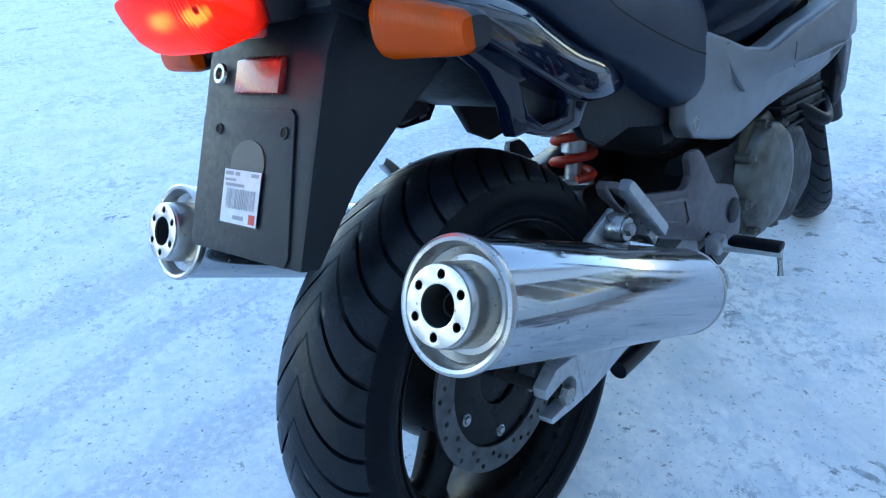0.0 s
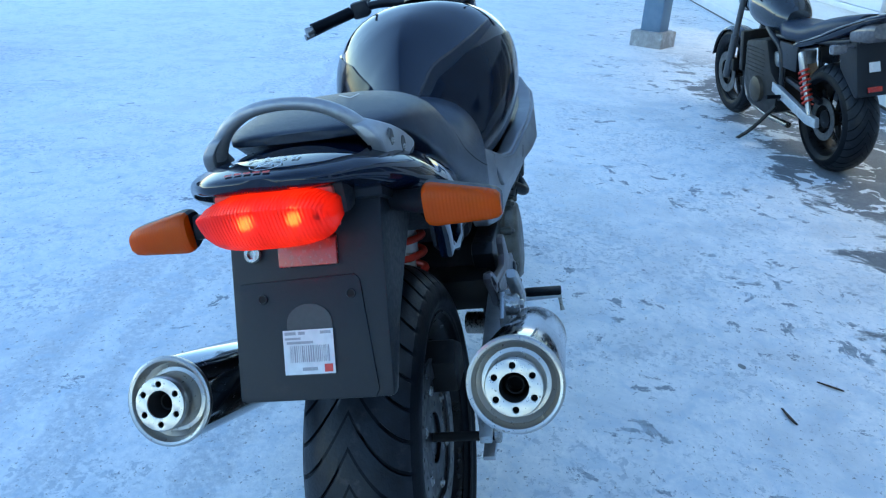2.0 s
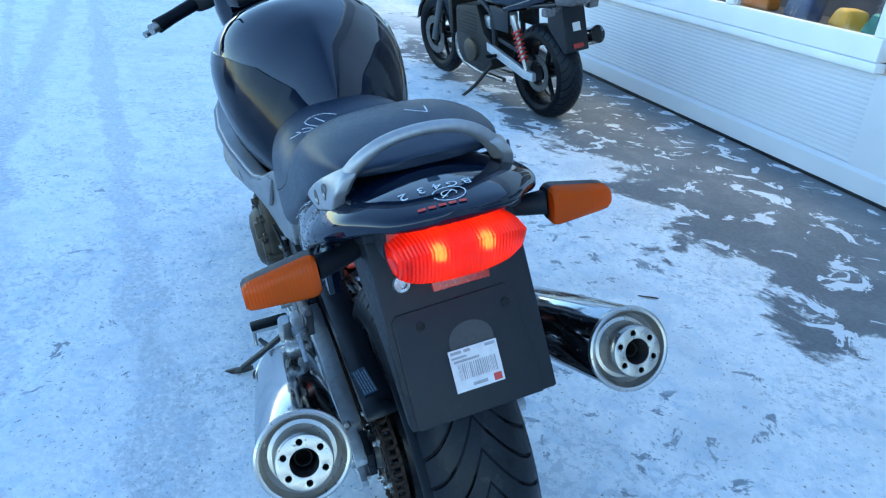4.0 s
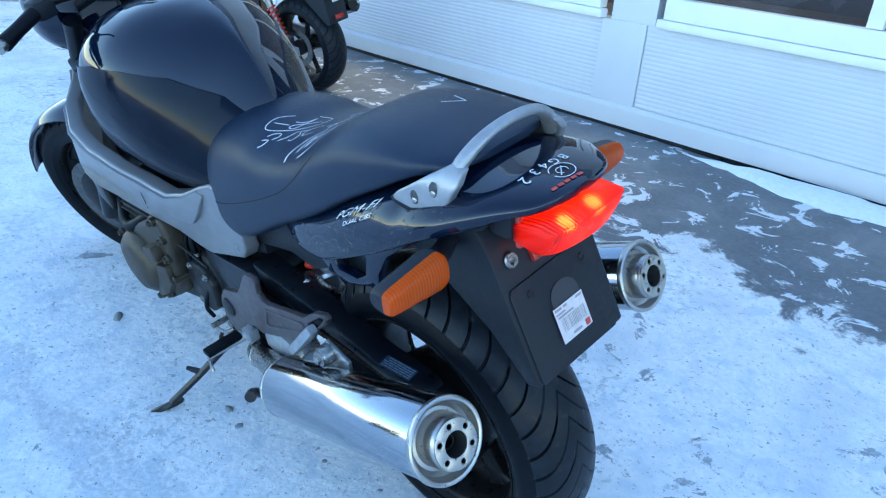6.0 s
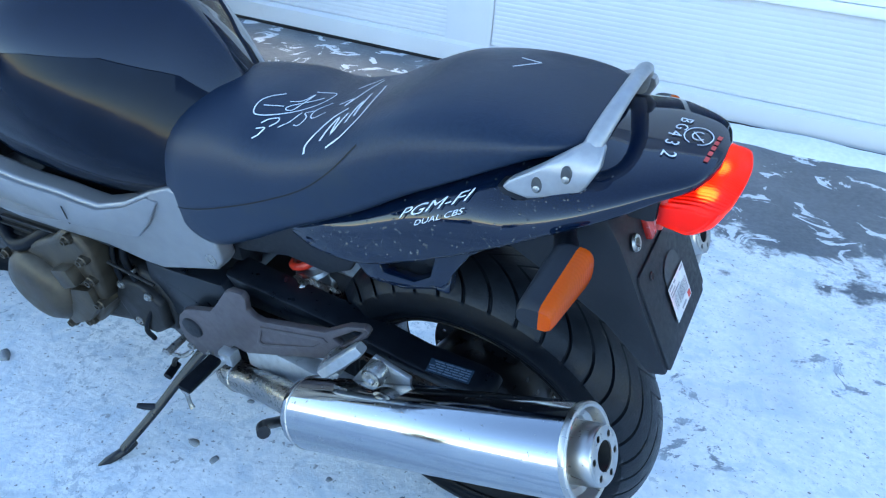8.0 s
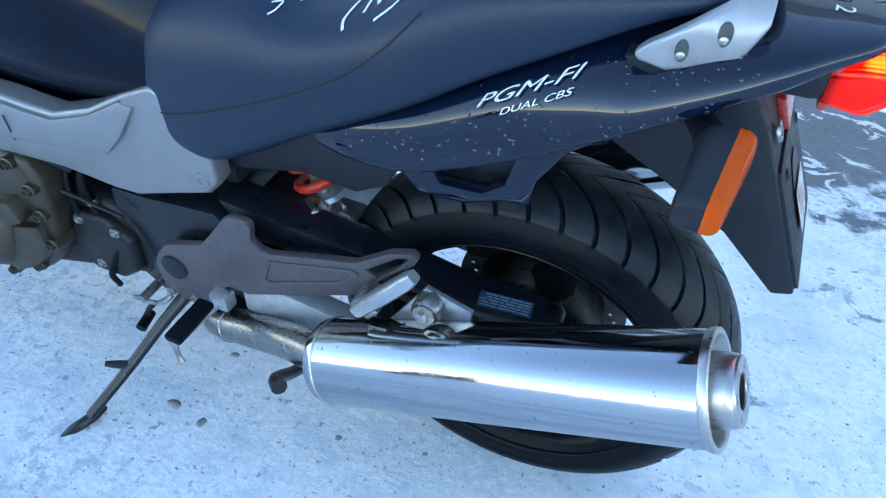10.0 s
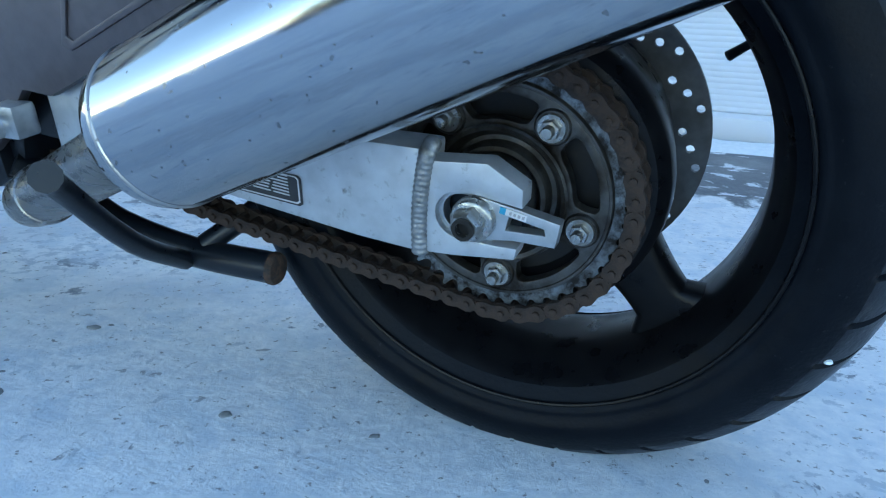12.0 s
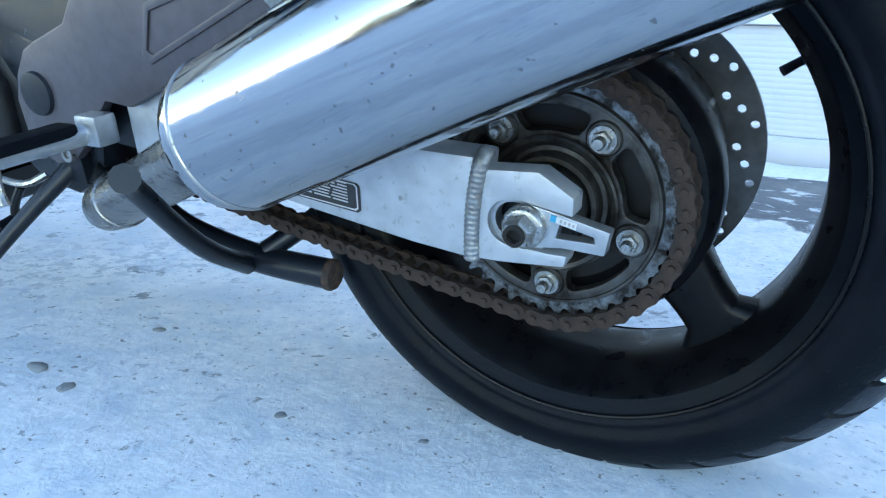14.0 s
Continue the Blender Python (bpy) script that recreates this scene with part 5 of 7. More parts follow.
def build_fender():
    side = [(plate_x(0.80), 0.80), (plate_x(0.610), 0.610), (plate_x(0.610) + 0.024, 0.602), (-0.255, 0.668), (-0.17, 0.720), (-0.08, 0.766), (-0.02, 0.785), (-0.02, 0.82), (-0.22, 0.86)]
    bm = prism(side, -0.100, 0.105, 0.006)
    fen = part("rear_fender", bm, MATT, bike, "matt black rear fender and plate holder without a plate")
    panel = prism([(0.094, 0.611), (0.098, 0.617), (0.097, 0.742), (0.091, 0.749), (-0.060, 0.752), (-0.067, 0.746), (-0.082, 0.620), (-0.077, 0.611)], -0.002, 0.0035, 0.0012)
    warp(panel, lambda c: (plate_x(c.z) - c.y * 0.905, c.x, c.z + c.y * 0.425))
    part("plate_panel", panel, MATT, fen, "raised flat panel for the plate")
    # flat half-round of a lighter black above the sticker
    bm = bmesh.new()
    arch = [(0.030 * math.cos(a), 0.700 + 0.022 * math.sin(a)) for a in np.linspace(0, math.pi, 14)] + [(-0.030, 0.64), (0.030, 0.64)]
    vs = [bm.verts.new((plate_x(z) - 0.0046, y + 0.002, z + 0.0016)) for y, z in arch]
    bm.faces.new(vs)
    part("flat_arch", bm, MATT2, fen, smooth=0)
    for y in (0.062, -0.055):
        c = Vector((plate_x(0.73) - 0.0040, y, 0.7318))
        # flat black disc painted for the darkness inside the hole
        part("plate_hole_disc", lathe([(0, 0.0005), (0.0045, 0.0005)], c, (-0.9, 0, 0.42), 14), NEARBLACK, fen, smooth=0)
        part("hole_rim", lathe([(0.0042, 0.0), (0.0048, 0.0014), (0.0058, 0.0014), (0.0064, 0.0)], c, (-0.9, 0, 0.42), 18), MATT, fen)
    # sticker with its print
    def on_face(y, z, lift):
        return (plate_x(z) - lift * 0.905, y, z + lift * 0.425)
    def quad(name, y0, y1, z0, z1, lift, mat, parent, label=""):
        b = bmesh.new()
        vs = [b.verts.new(on_face(y, z, lift)) for y, z in ((y0, z0), (y1, z0), (y1, z1), (y0, z1))]
        b.faces.new(vs)
        return part(name, b, mat, parent, label, smooth=0)
    stk = quad("sticker", 0.0375, -0.029, 0.641, 0.692, 0.0072, PAPER, fen, "white printed sticker with bar code")
    for k, (a, b) in enumerate(((0.035, 0.020), (0.017, 0.008), (-0.012, -0.026))):
        quad("print_bar", a, b, 0.6865, 0.690, 0.0076, INK, stk)
    quad("print_bar", 0.035, 0.014, 0.681, 0.6835, 0.0076, INK, stk)
    quad("print_bar", 0.033, -0.002, 0.676, 0.679, 0.0076, INK, stk)
    rng = random.Random(2)
    y = 0.029
    while y > -0.022:
        w = rng.choice((0.0006, 0.0012, 0.0018))
        quad("code_bar", y, y - w, 0.655, 0.674, 0.0076, INK, stk)
        y -= w + rng.choice((0.0008, 0.0012, 0.0016))
    quad("print_bar", 0.014, -0.006, 0.645, 0.649, 0.0076, INK, stk)
    quad("print_mark", -0.015, -0.026, 0.643, 0.652, 0.0076, REDINK, stk)
    # lock bolt and red reflector at the head of the plate face
    part("fender_bolt", lathe([(0.0, -0.002), (0.006, -0.002), (0.0065, 0.003), (0.0105, 0.003), (0.012, 0.0)], (plate_x(0.785) - 0.004, 0.072, 0.785), (-0.9, 0, 0.42), 24), BOLT, fen, "bright round bolt")
    ref = prism([(plate_x(0.799) - 0.010, 0.799), (plate_x(0.768) - 0.010, 0.768), (plate_x(0.766), 0.764), (plate_x(0.801), 0.801)], -0.042, 0.036, 0.003)
    part("reflector", ref, REFLECTOR, fen, "dull red reflector")
    return fen


MATT2 = surface("smooth_black_plastic", (0.026, 0.028, 0.033), (0.034, 0.036, 0.042), 0.42, 0.55, scale=140)


def build_tail_lamp():
    """A red lens with a sloping brow over a ribbed rear face that is cut under; lit bulbs behind it."""
    bm = bmesh.new()
    rings = []
    for t in np.linspace(-1, 1, 41):
        a = abs(t)
        w = max(0.0, 1 - a ** 9) ** 0.5 * 0.32 + 0.68
        y = 0.011 + 0.079 * t
        dx = -0.005 + 0.014 * a ** 2.2
        top = 0.8835 - 0.015 * a ** 2.4
        brow = 0.8750 - 0.009 * a ** 2.2
        low = 0.8165 + 0.008 * a ** 4
        sect = [(-0.292, top - 0.006), (-0.330 + dx, top - 0.001), (-0.346 + dx, top), (-0.352 + dx, top - 0.0015), (-0.3665 + dx, brow + 0.0012), (-0.3685 + dx, brow), (-0.3690 + dx, brow - 0.0025),
                (-0.3650 + dx, 0.5 * (brow + low) + 0.008), (-0.3560 + dx, low + 0.014), (-0.3440 + dx, low + 0.003), (-0.336 + dx, low), (-0.292, low + 0.006)]
        rings.append([(-0.300 + (x + 0.300) * (0.45 + 0.55 * w), y, 0.846 + (z - 0.846) * w) for x, z in sect])
    skin(bm, rings)
    lens = part("tail_lamp", bm, RED, bike, "oval red tail lamp, lit, with two bright bulbs", smooth=38)
    for y in (0.036, -0.022):
        part("bulb", lathe([(0, 0.011), (0.005, 0.009), (0.0078, 0.0), (0.005, -0.009), (0, -0.011)], (-0.336, y, 0.851), (1, 0, 0), 16), BULB, lens, "lit bulb")
    part("lamp_back", box((-0.297, 0.012, 0.848), (0.010, 0.150, 0.052), 0.01), BOWL, lens)
    # black block added to keep the gap under the cowl lip dark
    part("lamp_gap_filler", box((-0.272, 0.010, 0.858), (0.045, 0.170, 0.050), 0.012), MATT, lens, "matt black filler between the lamp and the cowl")
    # black discs paint the shade of the sunken screw wells
    for y in (-0.056, 0.078):
        part("lens_screw", lathe([(0, 0.0006), (0.0036, 0.0006), (0.004, -0.001)], (-0.3570, y, 0.8555), (-0.96, 0, -0.2), 12), NEARBLACK, lens)
    return lens


def build_indicator(s):
    lensb, hous = bmesh.new(), bmesh.new()
    for bm, front in ((lensb, False), (hous, True)):
        rings = []
        for t, k in ((0.0, 0.80), (0.04, 0.95), (0.12, 1.0), (0.85, 0.70), (0.95, 0.62), (1.0, 0.45)):
            y = 0.167 + 0.094 * t
            hz = 0.0285 * k
            zc = 0.811 - 0.012 * t
            x0 = -0.231 + 0.010 * t
            d = (0.033 if front else -0.019) * (0.6 + 0.4 * k)
            ring = []
            for q in range(16):
                a = math.pi * (q / 15) - math.pi / 2
                ring.append((x0 + d * math.cos(a) ** 0.6 if math.cos(a) > 1e-6 else x0, y, zc + hz * math.copysign(abs(math.sin(a)) ** 0.75, math.sin(a))))
            rings.append(ring)
        skin(bm, rings)
    mk = (lambda b: b) if s > 0 else (lambda b: warp(mirror(b), lambda c: (c.x, c.y + 0.014, c.z + 0.007)))
    stem = part("indicator", mk(tube([(-0.175, 0.090, 0.812), (-0.200, 0.130, 0.808), (-0.216, 0.170, 0.810)], [0.016, 0.0145, 0.018], 14, 3)), MATT, bike, "amber indicator on a black stalk")
    part("housing", mk(hous), MATT, stem)
    part("bowl", mk(warp(prism([(-0.021, 0.833), (-0.025, 0.833), (-0.025, 0.788), (-0.021, 0.788)], 0.172, 0.256, 0.001), lambda c: (c.x - 0.199, c.y, c.z - 0.012 * (c.y - 0.167) / 0.094 + (0.811 - c.z) * 0.35 * max(0, c.y - 0.18) / 0.08))), ALU, stem)
    part("amber_lens", mk(lensb), AMBER, stem, "amber ribbed lens")


def ease(pts, longest=0.03):
    """Splits the long sides of an outline, so that a sweep bends them smoothly."""
    out = []
    for a, b in zip(pts, pts[1:] + pts[:1]):
        n = max(1, int(math.hypot(b[0] - a[0], b[1] - a[1]) / longest)) if abs(b[0] - a[0]) < 0.3 else 1
        out += [(a[0] + (b[0] - a[0]) * k / n, a[1] + (b[1] - a[1]) * k / n) for k in range(n)]
    return out


def build_frame():
    top = [(1.22, 0.810), (1.14, 0.775), (1.06, 0.742), (0.98, 0.722), (0.85, 0.704), (0.72, 0.676), (0.655, 0.650), (0.605, 0.658), (0.555, 0.682), (0.507, 0.700)]
    rear = [(0.485, 0.690), (0.462, 0.640), (0.432, 0.610), (0.428, 0.560), (0.447, 0.536)]
    low = [(0.53, 0.510), (0.585, 0.496), (0.625, 0.503), (0.70, 0.530), (0.78, 0.548), (0.90, 0.560), (1.00, 0.578), (1.10, 0.618), (1.20, 0.690)]
    spar = top + rear + low
    crease = [(0.536, 0.666), (0.567, 0.617), (0.600, 0.582), (0.620, 0.580), (0.667, 0.592), (0.74, 0.605), (0.88, 0.610), (1.0, 0.618), (1.10, 0.650), (1.20, 0.730)]

    def taper(c):
        """Sweeps the spar outwards round the tank and back in to the steering head."""
        grow = float(np.interp(c.x, [0.46, 0.54, 0.62, 0.70, 0.80, 0.92, 1.02, 1.10, 1.20], [0.0, 0.008, 0.034, 0.062, 0.084, 0.094, 0.088, 0.058, -0.02]))
        y = c.y + grow * min(1.0, max(0.45, (c.z - 0.46) / 0.16))
        return (c.x, y, c.z)
    root = None
    for s in (1, -1):
        bm = prism(ease(spar), 0.112, 0.150, 0.008, 3)
        warp(bm, taper)
        if s < 0:
            bm = mirror(bm)
        sp = part("frame", bm, FRAME, bike, "silver aluminium twin-spar frame") if s > 0 else part("far_spar", bm, FRAME, root)
        root = root or sp
        mk = (lambda b: b) if s > 0 else mirror
        part("frame_bolt", mk(lathe([(0.0, 0.144), (0.006, 0.144), (0.0065, 0.1515), (0.0125, 0.1515), (0.014, 0.146)], (0.455, 0, 0.560), seg=20)), BOLT, root)
        inset = [(x, z - 0.007) for x, z in top[:-1]]
        part("upper_flank", mk(warp(prism(ease(inset) + ease(crease), 0.146, 0.1565, 0.005, 2), taper)), FRAME, root)
        seam = warp(prism([(0.718, 0.648), (0.7155, 0.648), (0.7235, 0.602), (0.726, 0.602)], 0.1566, 0.1572, 0), taper)
        part("cover_seam", mk(seam), DARKENG, root, smooth=0)
        piv = [(0.66, 0.480), (0.600, 0.478), (0.455, 0.492), (0.430, 0.470), (0.470, 0.380), (0.505, 0.265), (0.560, 0.235), (0.620, 0.245), (0.68, 0.30)]
        part("pivot_plate", mk(prism(piv, 0.098, 0.148, 0.008)), SATIN, root, "black pivot plate")
        sub = tube([(0.46, 0.10, 0.62), (0.20, 0.10, 0.70), (-0.10, 0.09, 0.83)], 0.014, 10, 4)
        part("sub_frame_rail", mk(sub), SATIN, root)
    part("steering_head", lathe([(0, -0.07), (0.04, -0.07), (0.042, 0.06), (0, 0.06)], (1.15, 0, 0.84), (-0.42, 0, 0.9), 28), FRAME, root)
    return root


def build_engine():
    case = [(0.62, 0.275), (0.60, 0.36), (0.64, 0.43), (0.80, 0.47), (1.02, 0.40), (1.10, 0.30), (1.08, 0.22), (0.95, 0.175), (0.74, 0.245)]
    eng = part("engine", prism(case, -0.150, 0.150, 0.02, 3), DARKENG, bike, "grimy dark engine with bronze-grey covers")
    cyl = prism([(0.82, 0.44), (0.80, 0.60), (0.84, 0.66), (1.02, 0.62), (1.10, 0.42)], -0.17, 0.17, 0.012)
    part("cylinder_block", cyl, DARKENG, eng)
    for k in range(6):
        fin = prism([(0.81, 0.455 + 0.022 * k), (1.085 - 0.015 * k, 0.425 + 0.026 * k), (1.085 - 0.015 * k, 0.431 + 0.026 * k), (0.81, 0.461 + 0.022 * k)], -0.178, 0.178, 0.001)
        part("cooling_fin", fin, DARKENG, eng)
    shell = [(0.815, 0.545), (0.780, 0.540), (0.758, 0.500), (0.756, 0.425), (0.772, 0.330), (0.825, 0.255), (0.905, 0.208), (0.99, 0.200), (1.055, 0.240), (1.085, 0.320), (1.05, 0.405), (0.95, 0.455), (0.87, 0.500)]
    alt = part("alternator_cover", prism(shell, 0.140, 0.196, 0.014, 3), ENGINE, eng, "bronze-grey faceted alternator cover")
    part("cover_dome", lathe([(0, 0.232), (0.050, 0.232), (0.078, 0.226), (0.096, 0.210), (0.104, 0.190), (0.104, 0.165), (0, 0.165)], (0.965, 0, 0.318), seg=40), ENGINE, alt)
    part("cover_block", prism([(0.870, 0.428), (0.815, 0.448), (0.800, 0.405), (0.852, 0.376)], 0.18, 0.222, 0.006), ENGINE, alt)
    part("cover_step", prism([(0.850, 0.370), (0.785, 0.392), (0.778, 0.335), (0.83, 0.272), (0.90, 0.225), (0.915, 0.26), (0.868, 0.315)], 0.18, 0.212, 0.008, 2), ENGINE, alt)
    for x, z in ((0.795, 0.528), (0.772, 0.478), (0.774, 0.418), (0.778, 0.345), (0.84, 0.262), (0.92, 0.215), (1.06, 0.38)):
        part("cover_bolt", lathe([(0, 0.207), (0.0045, 0.207), (0.0055, 0.212), (0.0085, 0.212), (0.0095, 0.205), (0.0125, 0.203), (0.0135, 0.15)], (x, 0, z), seg=14), ENGINE, alt)
    spc = prism([(0.745, 0.262), (0.68, 0.262), (0.635, 0.30), (0.632, 0.375), (0.68, 0.415), (0.745, 0.41), (0.775, 0.34)], 0.13, 0.168, 0.012, 3)
    part("sprocket_cover", spc, DARKENG, eng, "dark sprocket cover")
    for x, z in ((0.72, 0.29), (0.66, 0.39), (0.735, 0.395)):
        part("cover_bolt", hexbolt((x, 0.168, z), (0, 1, 0), 0.0065, 0.007), BOLT, eng)
    # hoses, rods and small fittings in the gap behind the cover
    part("coolant_pipe", tube([(0.90, 0.165, 0.545), (0.84, 0.17, 0.55), (0.775, 0.165, 0.53), (0.74, 0.14, 0.49)], [0.012, 0.012, 0.011, 0.011], 14, 5), SATIN, eng, "black coolant pipe")
    part("fuel_hose", tube([(0.70, 0.12, 0.55), (0.715, 0.15, 0.48), (0.70, 0.155, 0.42), (0.69, 0.15, 0.33)], 0.008, 10, 5), RUBBER, eng)
    part("vent_hose", tube([(0.755, 0.11, 0.56), (0.75, 0.15, 0.47), (0.735, 0.162, 0.40), (0.73, 0.15, 0.26)], 0.006, 10, 5), RUBBER, eng)
    part("drain_hose", tube([(0.62, 0.12, 0.42), (0.655, 0.155, 0.37), (0.70, 0.172, 0.28), (0.71, 0.16, 0.225)], 0.0055, 10, 5), RUBBER, eng)
    part("stay_rod", tube([(0.735, 0.175, 0.468), (0.63, 0.165, 0.435)], 0.0035, 8, 1), DARKENG, eng)
    part("hose_clip", lathe([(0.0085, -0.005), (0.0105, -0.005), (0.0105, 0.005), (0.0085, 0.005)], (0.703, 0.154, 0.44), (0.1, 0.1, 1), 14), BOLT, eng)
    # dark blocks added to black out the gap behind the spring
    part("dark_filler", box((0.56, 0, 0.585), (0.16, 0.19, 0.20), 0.03), MATT, eng, "matt black filler block")
    part("rear_dark_filler", box((0.455, 0, 0.60), (0.05, 0.21, 0.16), 0.015), MATT, eng)
    clu = mirror(lathe([(0, 0.190), (0.08, 0.190), (0.105, 0.186), (0.117, 0.174), (0.120, 0.140), (0, 0.14)], (0.735, 0, 0.372), seg=56))
    part("clutch_cover", clu, CLUTCH, eng, "dull silver round clutch cover")
    part("oil_cover", mirror(prism([(0.66, 0.50), (0.62, 0.40), (0.62, 0.27), (0.70, 0.235), (0.80, 0.245), (0.86, 0.30), (0.86, 0.43), (0.78, 0.51)], 0.12, 0.160, 0.014, 3)), ENGINE, eng)
    for k in range(8):
        a = radians(10 + 45 * k)
        part("cover_bolt", mirror(lathe([(0, 0.184), (0.005, 0.184), (0.007, 0.177), (0.011, 0.175), (0.011, 0.14)], (0.735 + 0.121 * math.cos(a), 0, 0.372 + 0.121 * math.sin(a)), seg=12)), CLUTCH, eng)
    rad = box((1.16, 0, 0.55), (0.05, 0.34, 0.30), 0.01, Matrix.Rotation(radians(-12), 4, "Y"))
    part("radiator", rad, DARKENG, eng)
    for s in (1, -1):
        mk = (lambda b: b) if s > 0 else mirror
        shroud = prism([(1.08, 0.66), (1.17, 0.66), (1.215, 0.56), (1.18, 0.45), (1.11, 0.43), (1.13, 0.50), (1.09, 0.58)], 0.165, 0.190, 0.008)
        part("radiator_shroud", mk(shroud), SATIN, eng, "black radiator shroud")
        part("coolant_hose", mk(tube([(1.12, 0.15, 0.46), (1.02, 0.19, 0.42), (0.93, 0.17, 0.47), (0.86, 0.12, 0.53)], 0.017, 12, 5)), RUBBER, eng)
        part("throttle_body", mk(box((0.70, 0.08, 0.58), (0.10, 0.10, 0.09), 0.015)), DARKENG, eng)
    part("sump", prism([(0.84, 0.20), (1.00, 0.18), (0.98, 0.13), (0.88, 0.14)], -0.09, 0.09, 0.012), DARKENG, eng)
    part("shift_shaft", tube([(0.60, 0.15, 0.29), (0.60, 0.21, 0.29)], 0.008, 10, 1), BOLT, eng)
    return eng


CLUTCH = surface("dull_cast_cover", (0.135, 0.135, 0.118), (0.10, 0.098, 0.086), 0.40, 0.55, metal=0.55, scale=22, bump=0.12, grime=(0.045, 0.040, 0.032), grime_scale=10, grime_level=0.57)
SHROUD = surface("dark_grey_plastic", (0.05, 0.055, 0.065), (0.07, 0.075, 0.085), 0.4, 0.55, scale=80)


def build_front():
    """Front wheel, fork and bars, turned a little to the left on the stand."""
    turn = radians(24)
    head = Vector((1.13, 0, 0.90))
    rake = Vector((-0.42, 0, 0.907)).normalized()
    M = Matrix.Translation(head) @ Matrix.Rotation(turn, 4, rake) @ Matrix.Translation(-head)
    ox, oz = 1.490, 0.272
    fork = None
    def put(bm):
        bmesh.ops.transform(bm, matrix=M, verts=bm.verts)
        return bm
    T = Matrix.Translation((ox, 0, 0))
    def shift(bm):
        bmesh.ops.transform(bm, matrix=M @ T, verts=bm.verts)
        return bm
    wheel = part("front_wheel", shift(rim_mesh(0.2159, 0.045, oz)), RIMBLACK, bike, "dark cast front wheel")
    add_tread(part("tyre", shift(tyre_mesh(0.300, 0.062, 0.2159, oz, 36)), RUBBER, wheel, "black grooved tyre", smooth=50))
    for a in (40, 160, 280):
        part("spoke", shift(spoke_mesh(radians(a), oz, 0.04, 0.196, 0.038, 0.018, 0.03, 0.018)), RIMBLACK, wheel)
    part("hub", shift(lathe([(0, 0.06), (0.04, 0.06), (0.045, 0), (0.04, -0.06), (0, -0.06)], (0, 0, oz), seg=24)), RIMBLACK, wheel)
    for y in (0.068, -0.068):
        part("brake_disc", shift(prism(circle(0, oz, 0.148, 56), y - 0.0025, y + 0.0025, 0, holes=[circle(0, oz, 0.112, 40)])), DISC, wheel, smooth=30)
        part("disc_carrier", shift(prism(circle(0, oz, 0.114, 12), y - 0.003, y + 0.003, 0.001, holes=[circle(0, oz, 0.04, 20)])), RIMBLACK, wheel)
    for y in (0.098, -0.098):
        a = Vector((ox - 0.02, y, oz))
        b = a + rake * 0.70
        leg = put(tube([a - rake * 0.03, a + rake * 0.30, a + rake * 0.31, b], [0.029, 0.029, 0.022, 0.022], 20, 1))
        if fork is None:
            fork = part("front_fork", leg, SATIN, bike, "black telescopic front fork")
        else:
            part("fork_leg", leg, SATIN, fork)
        part("brake_caliper", put(prism([(ox - 0.13, oz + 0.02), (ox - 0.16, oz + 0.09), (ox - 0.11, oz + 0.13), (ox - 0.07, oz + 0.05)], min(y * 0.6, y), max(y * 0.6, y), 0.008)), DARKENG, fork)
    # mudguard: an arched sheet with thickness
    rings = []
    mg = bmesh.new()
    for d in np.linspace(radians(15), radians(112), 22):
        row = []
        for t in np.linspace(-1, 1, 9):
            rr = 0.322 - 0.022 * abs(t) ** 3
            row.append((ox + rr * math.cos(d), 0.072 * t, oz + rr * math.sin(d)))
        row += [(ox + (x - ox) * 0.985, y * 0.96, oz + (z - oz) * 0.985) for x, y, z in reversed(row)]
        rings.append(row)
    part("mudguard", put(skin(mg, rings)), GLOSS, fork, "gloss black front mudguard", smooth=50)
    for z in (0.80, 0.955):
        c = head + rake * ((z - head.z) / rake.z) + Vector((0.03, 0, 0))
        part("fork_yoke", put(box(c, (0.07, 0.25, 0.030), 0.01)), SATIN, fork)
    # bars, grips, levers
    M = Matrix.Translation(head) @ Matrix.Rotation(radians(17), 4, rake) @ Matrix.Translation(-head)
    FLOW[0] = lambda c: (c.x + 0.005, c.y, c.z - 0.042)
    bar = [(1.085, 0.0, 1.005), (1.085, 0.08, 1.010), (1.065, 0.16, 1.030), (1.045, 0.235, 1.030), (1.005, 0.345, 1.018)]
    hb = part("handlebar", put(tube([(x, -y, z) for x, y, z in reversed(bar[1:])] + bar, 0.011, 12, 4)), SATIN, bike, "black handlebar with rubber grips")
    for s in (1, -1):
        f = lambda p: (p[0], p[1] * s, p[2])
        part("grip", put(tube([f((1.043, 0.240, 1.030)), f((1.020, 0.300, 1.024)), f((1.003, 0.350, 1.018))], [0.0165, 0.0155, 0.0175], 14, 4)), RUBBER, hb)
        part("bar_end", put(tube([f((1.003, 0.350, 1.018)), f((0.997, 0.368, 1.016))], [0.012, 0.013], 14, 1)), BOLT, hb)
        part("lever", put(tube([f((1.075, 0.225, 1.022)), f((1.085, 0.262, 1.015)), f((1.060, 0.330, 1.006)), f((1.040, 0.378, 1.002))], [0.008, 0.007, 0.006, 0.0085], 10, 4)), BOLT, hb, "bright lever")
        part("switch_block", put(box(f((1.055, 0.212, 1.030)), (0.045, 0.05, 0.045), 0.012)), MATT, hb)
        part("lever_perch", put(box(f((1.085, 0.20, 1.028)), (0.04, 0.035, 0.035), 0.008)), SATIN, hb)
        part("mirror_stalk", put(tube([f((1.08, 0.19, 1.04)), f((1.10, 0.20, 1.12)), f((1.09, 0.25, 1.20))], 0.006, 8, 4)), SATIN, hb)
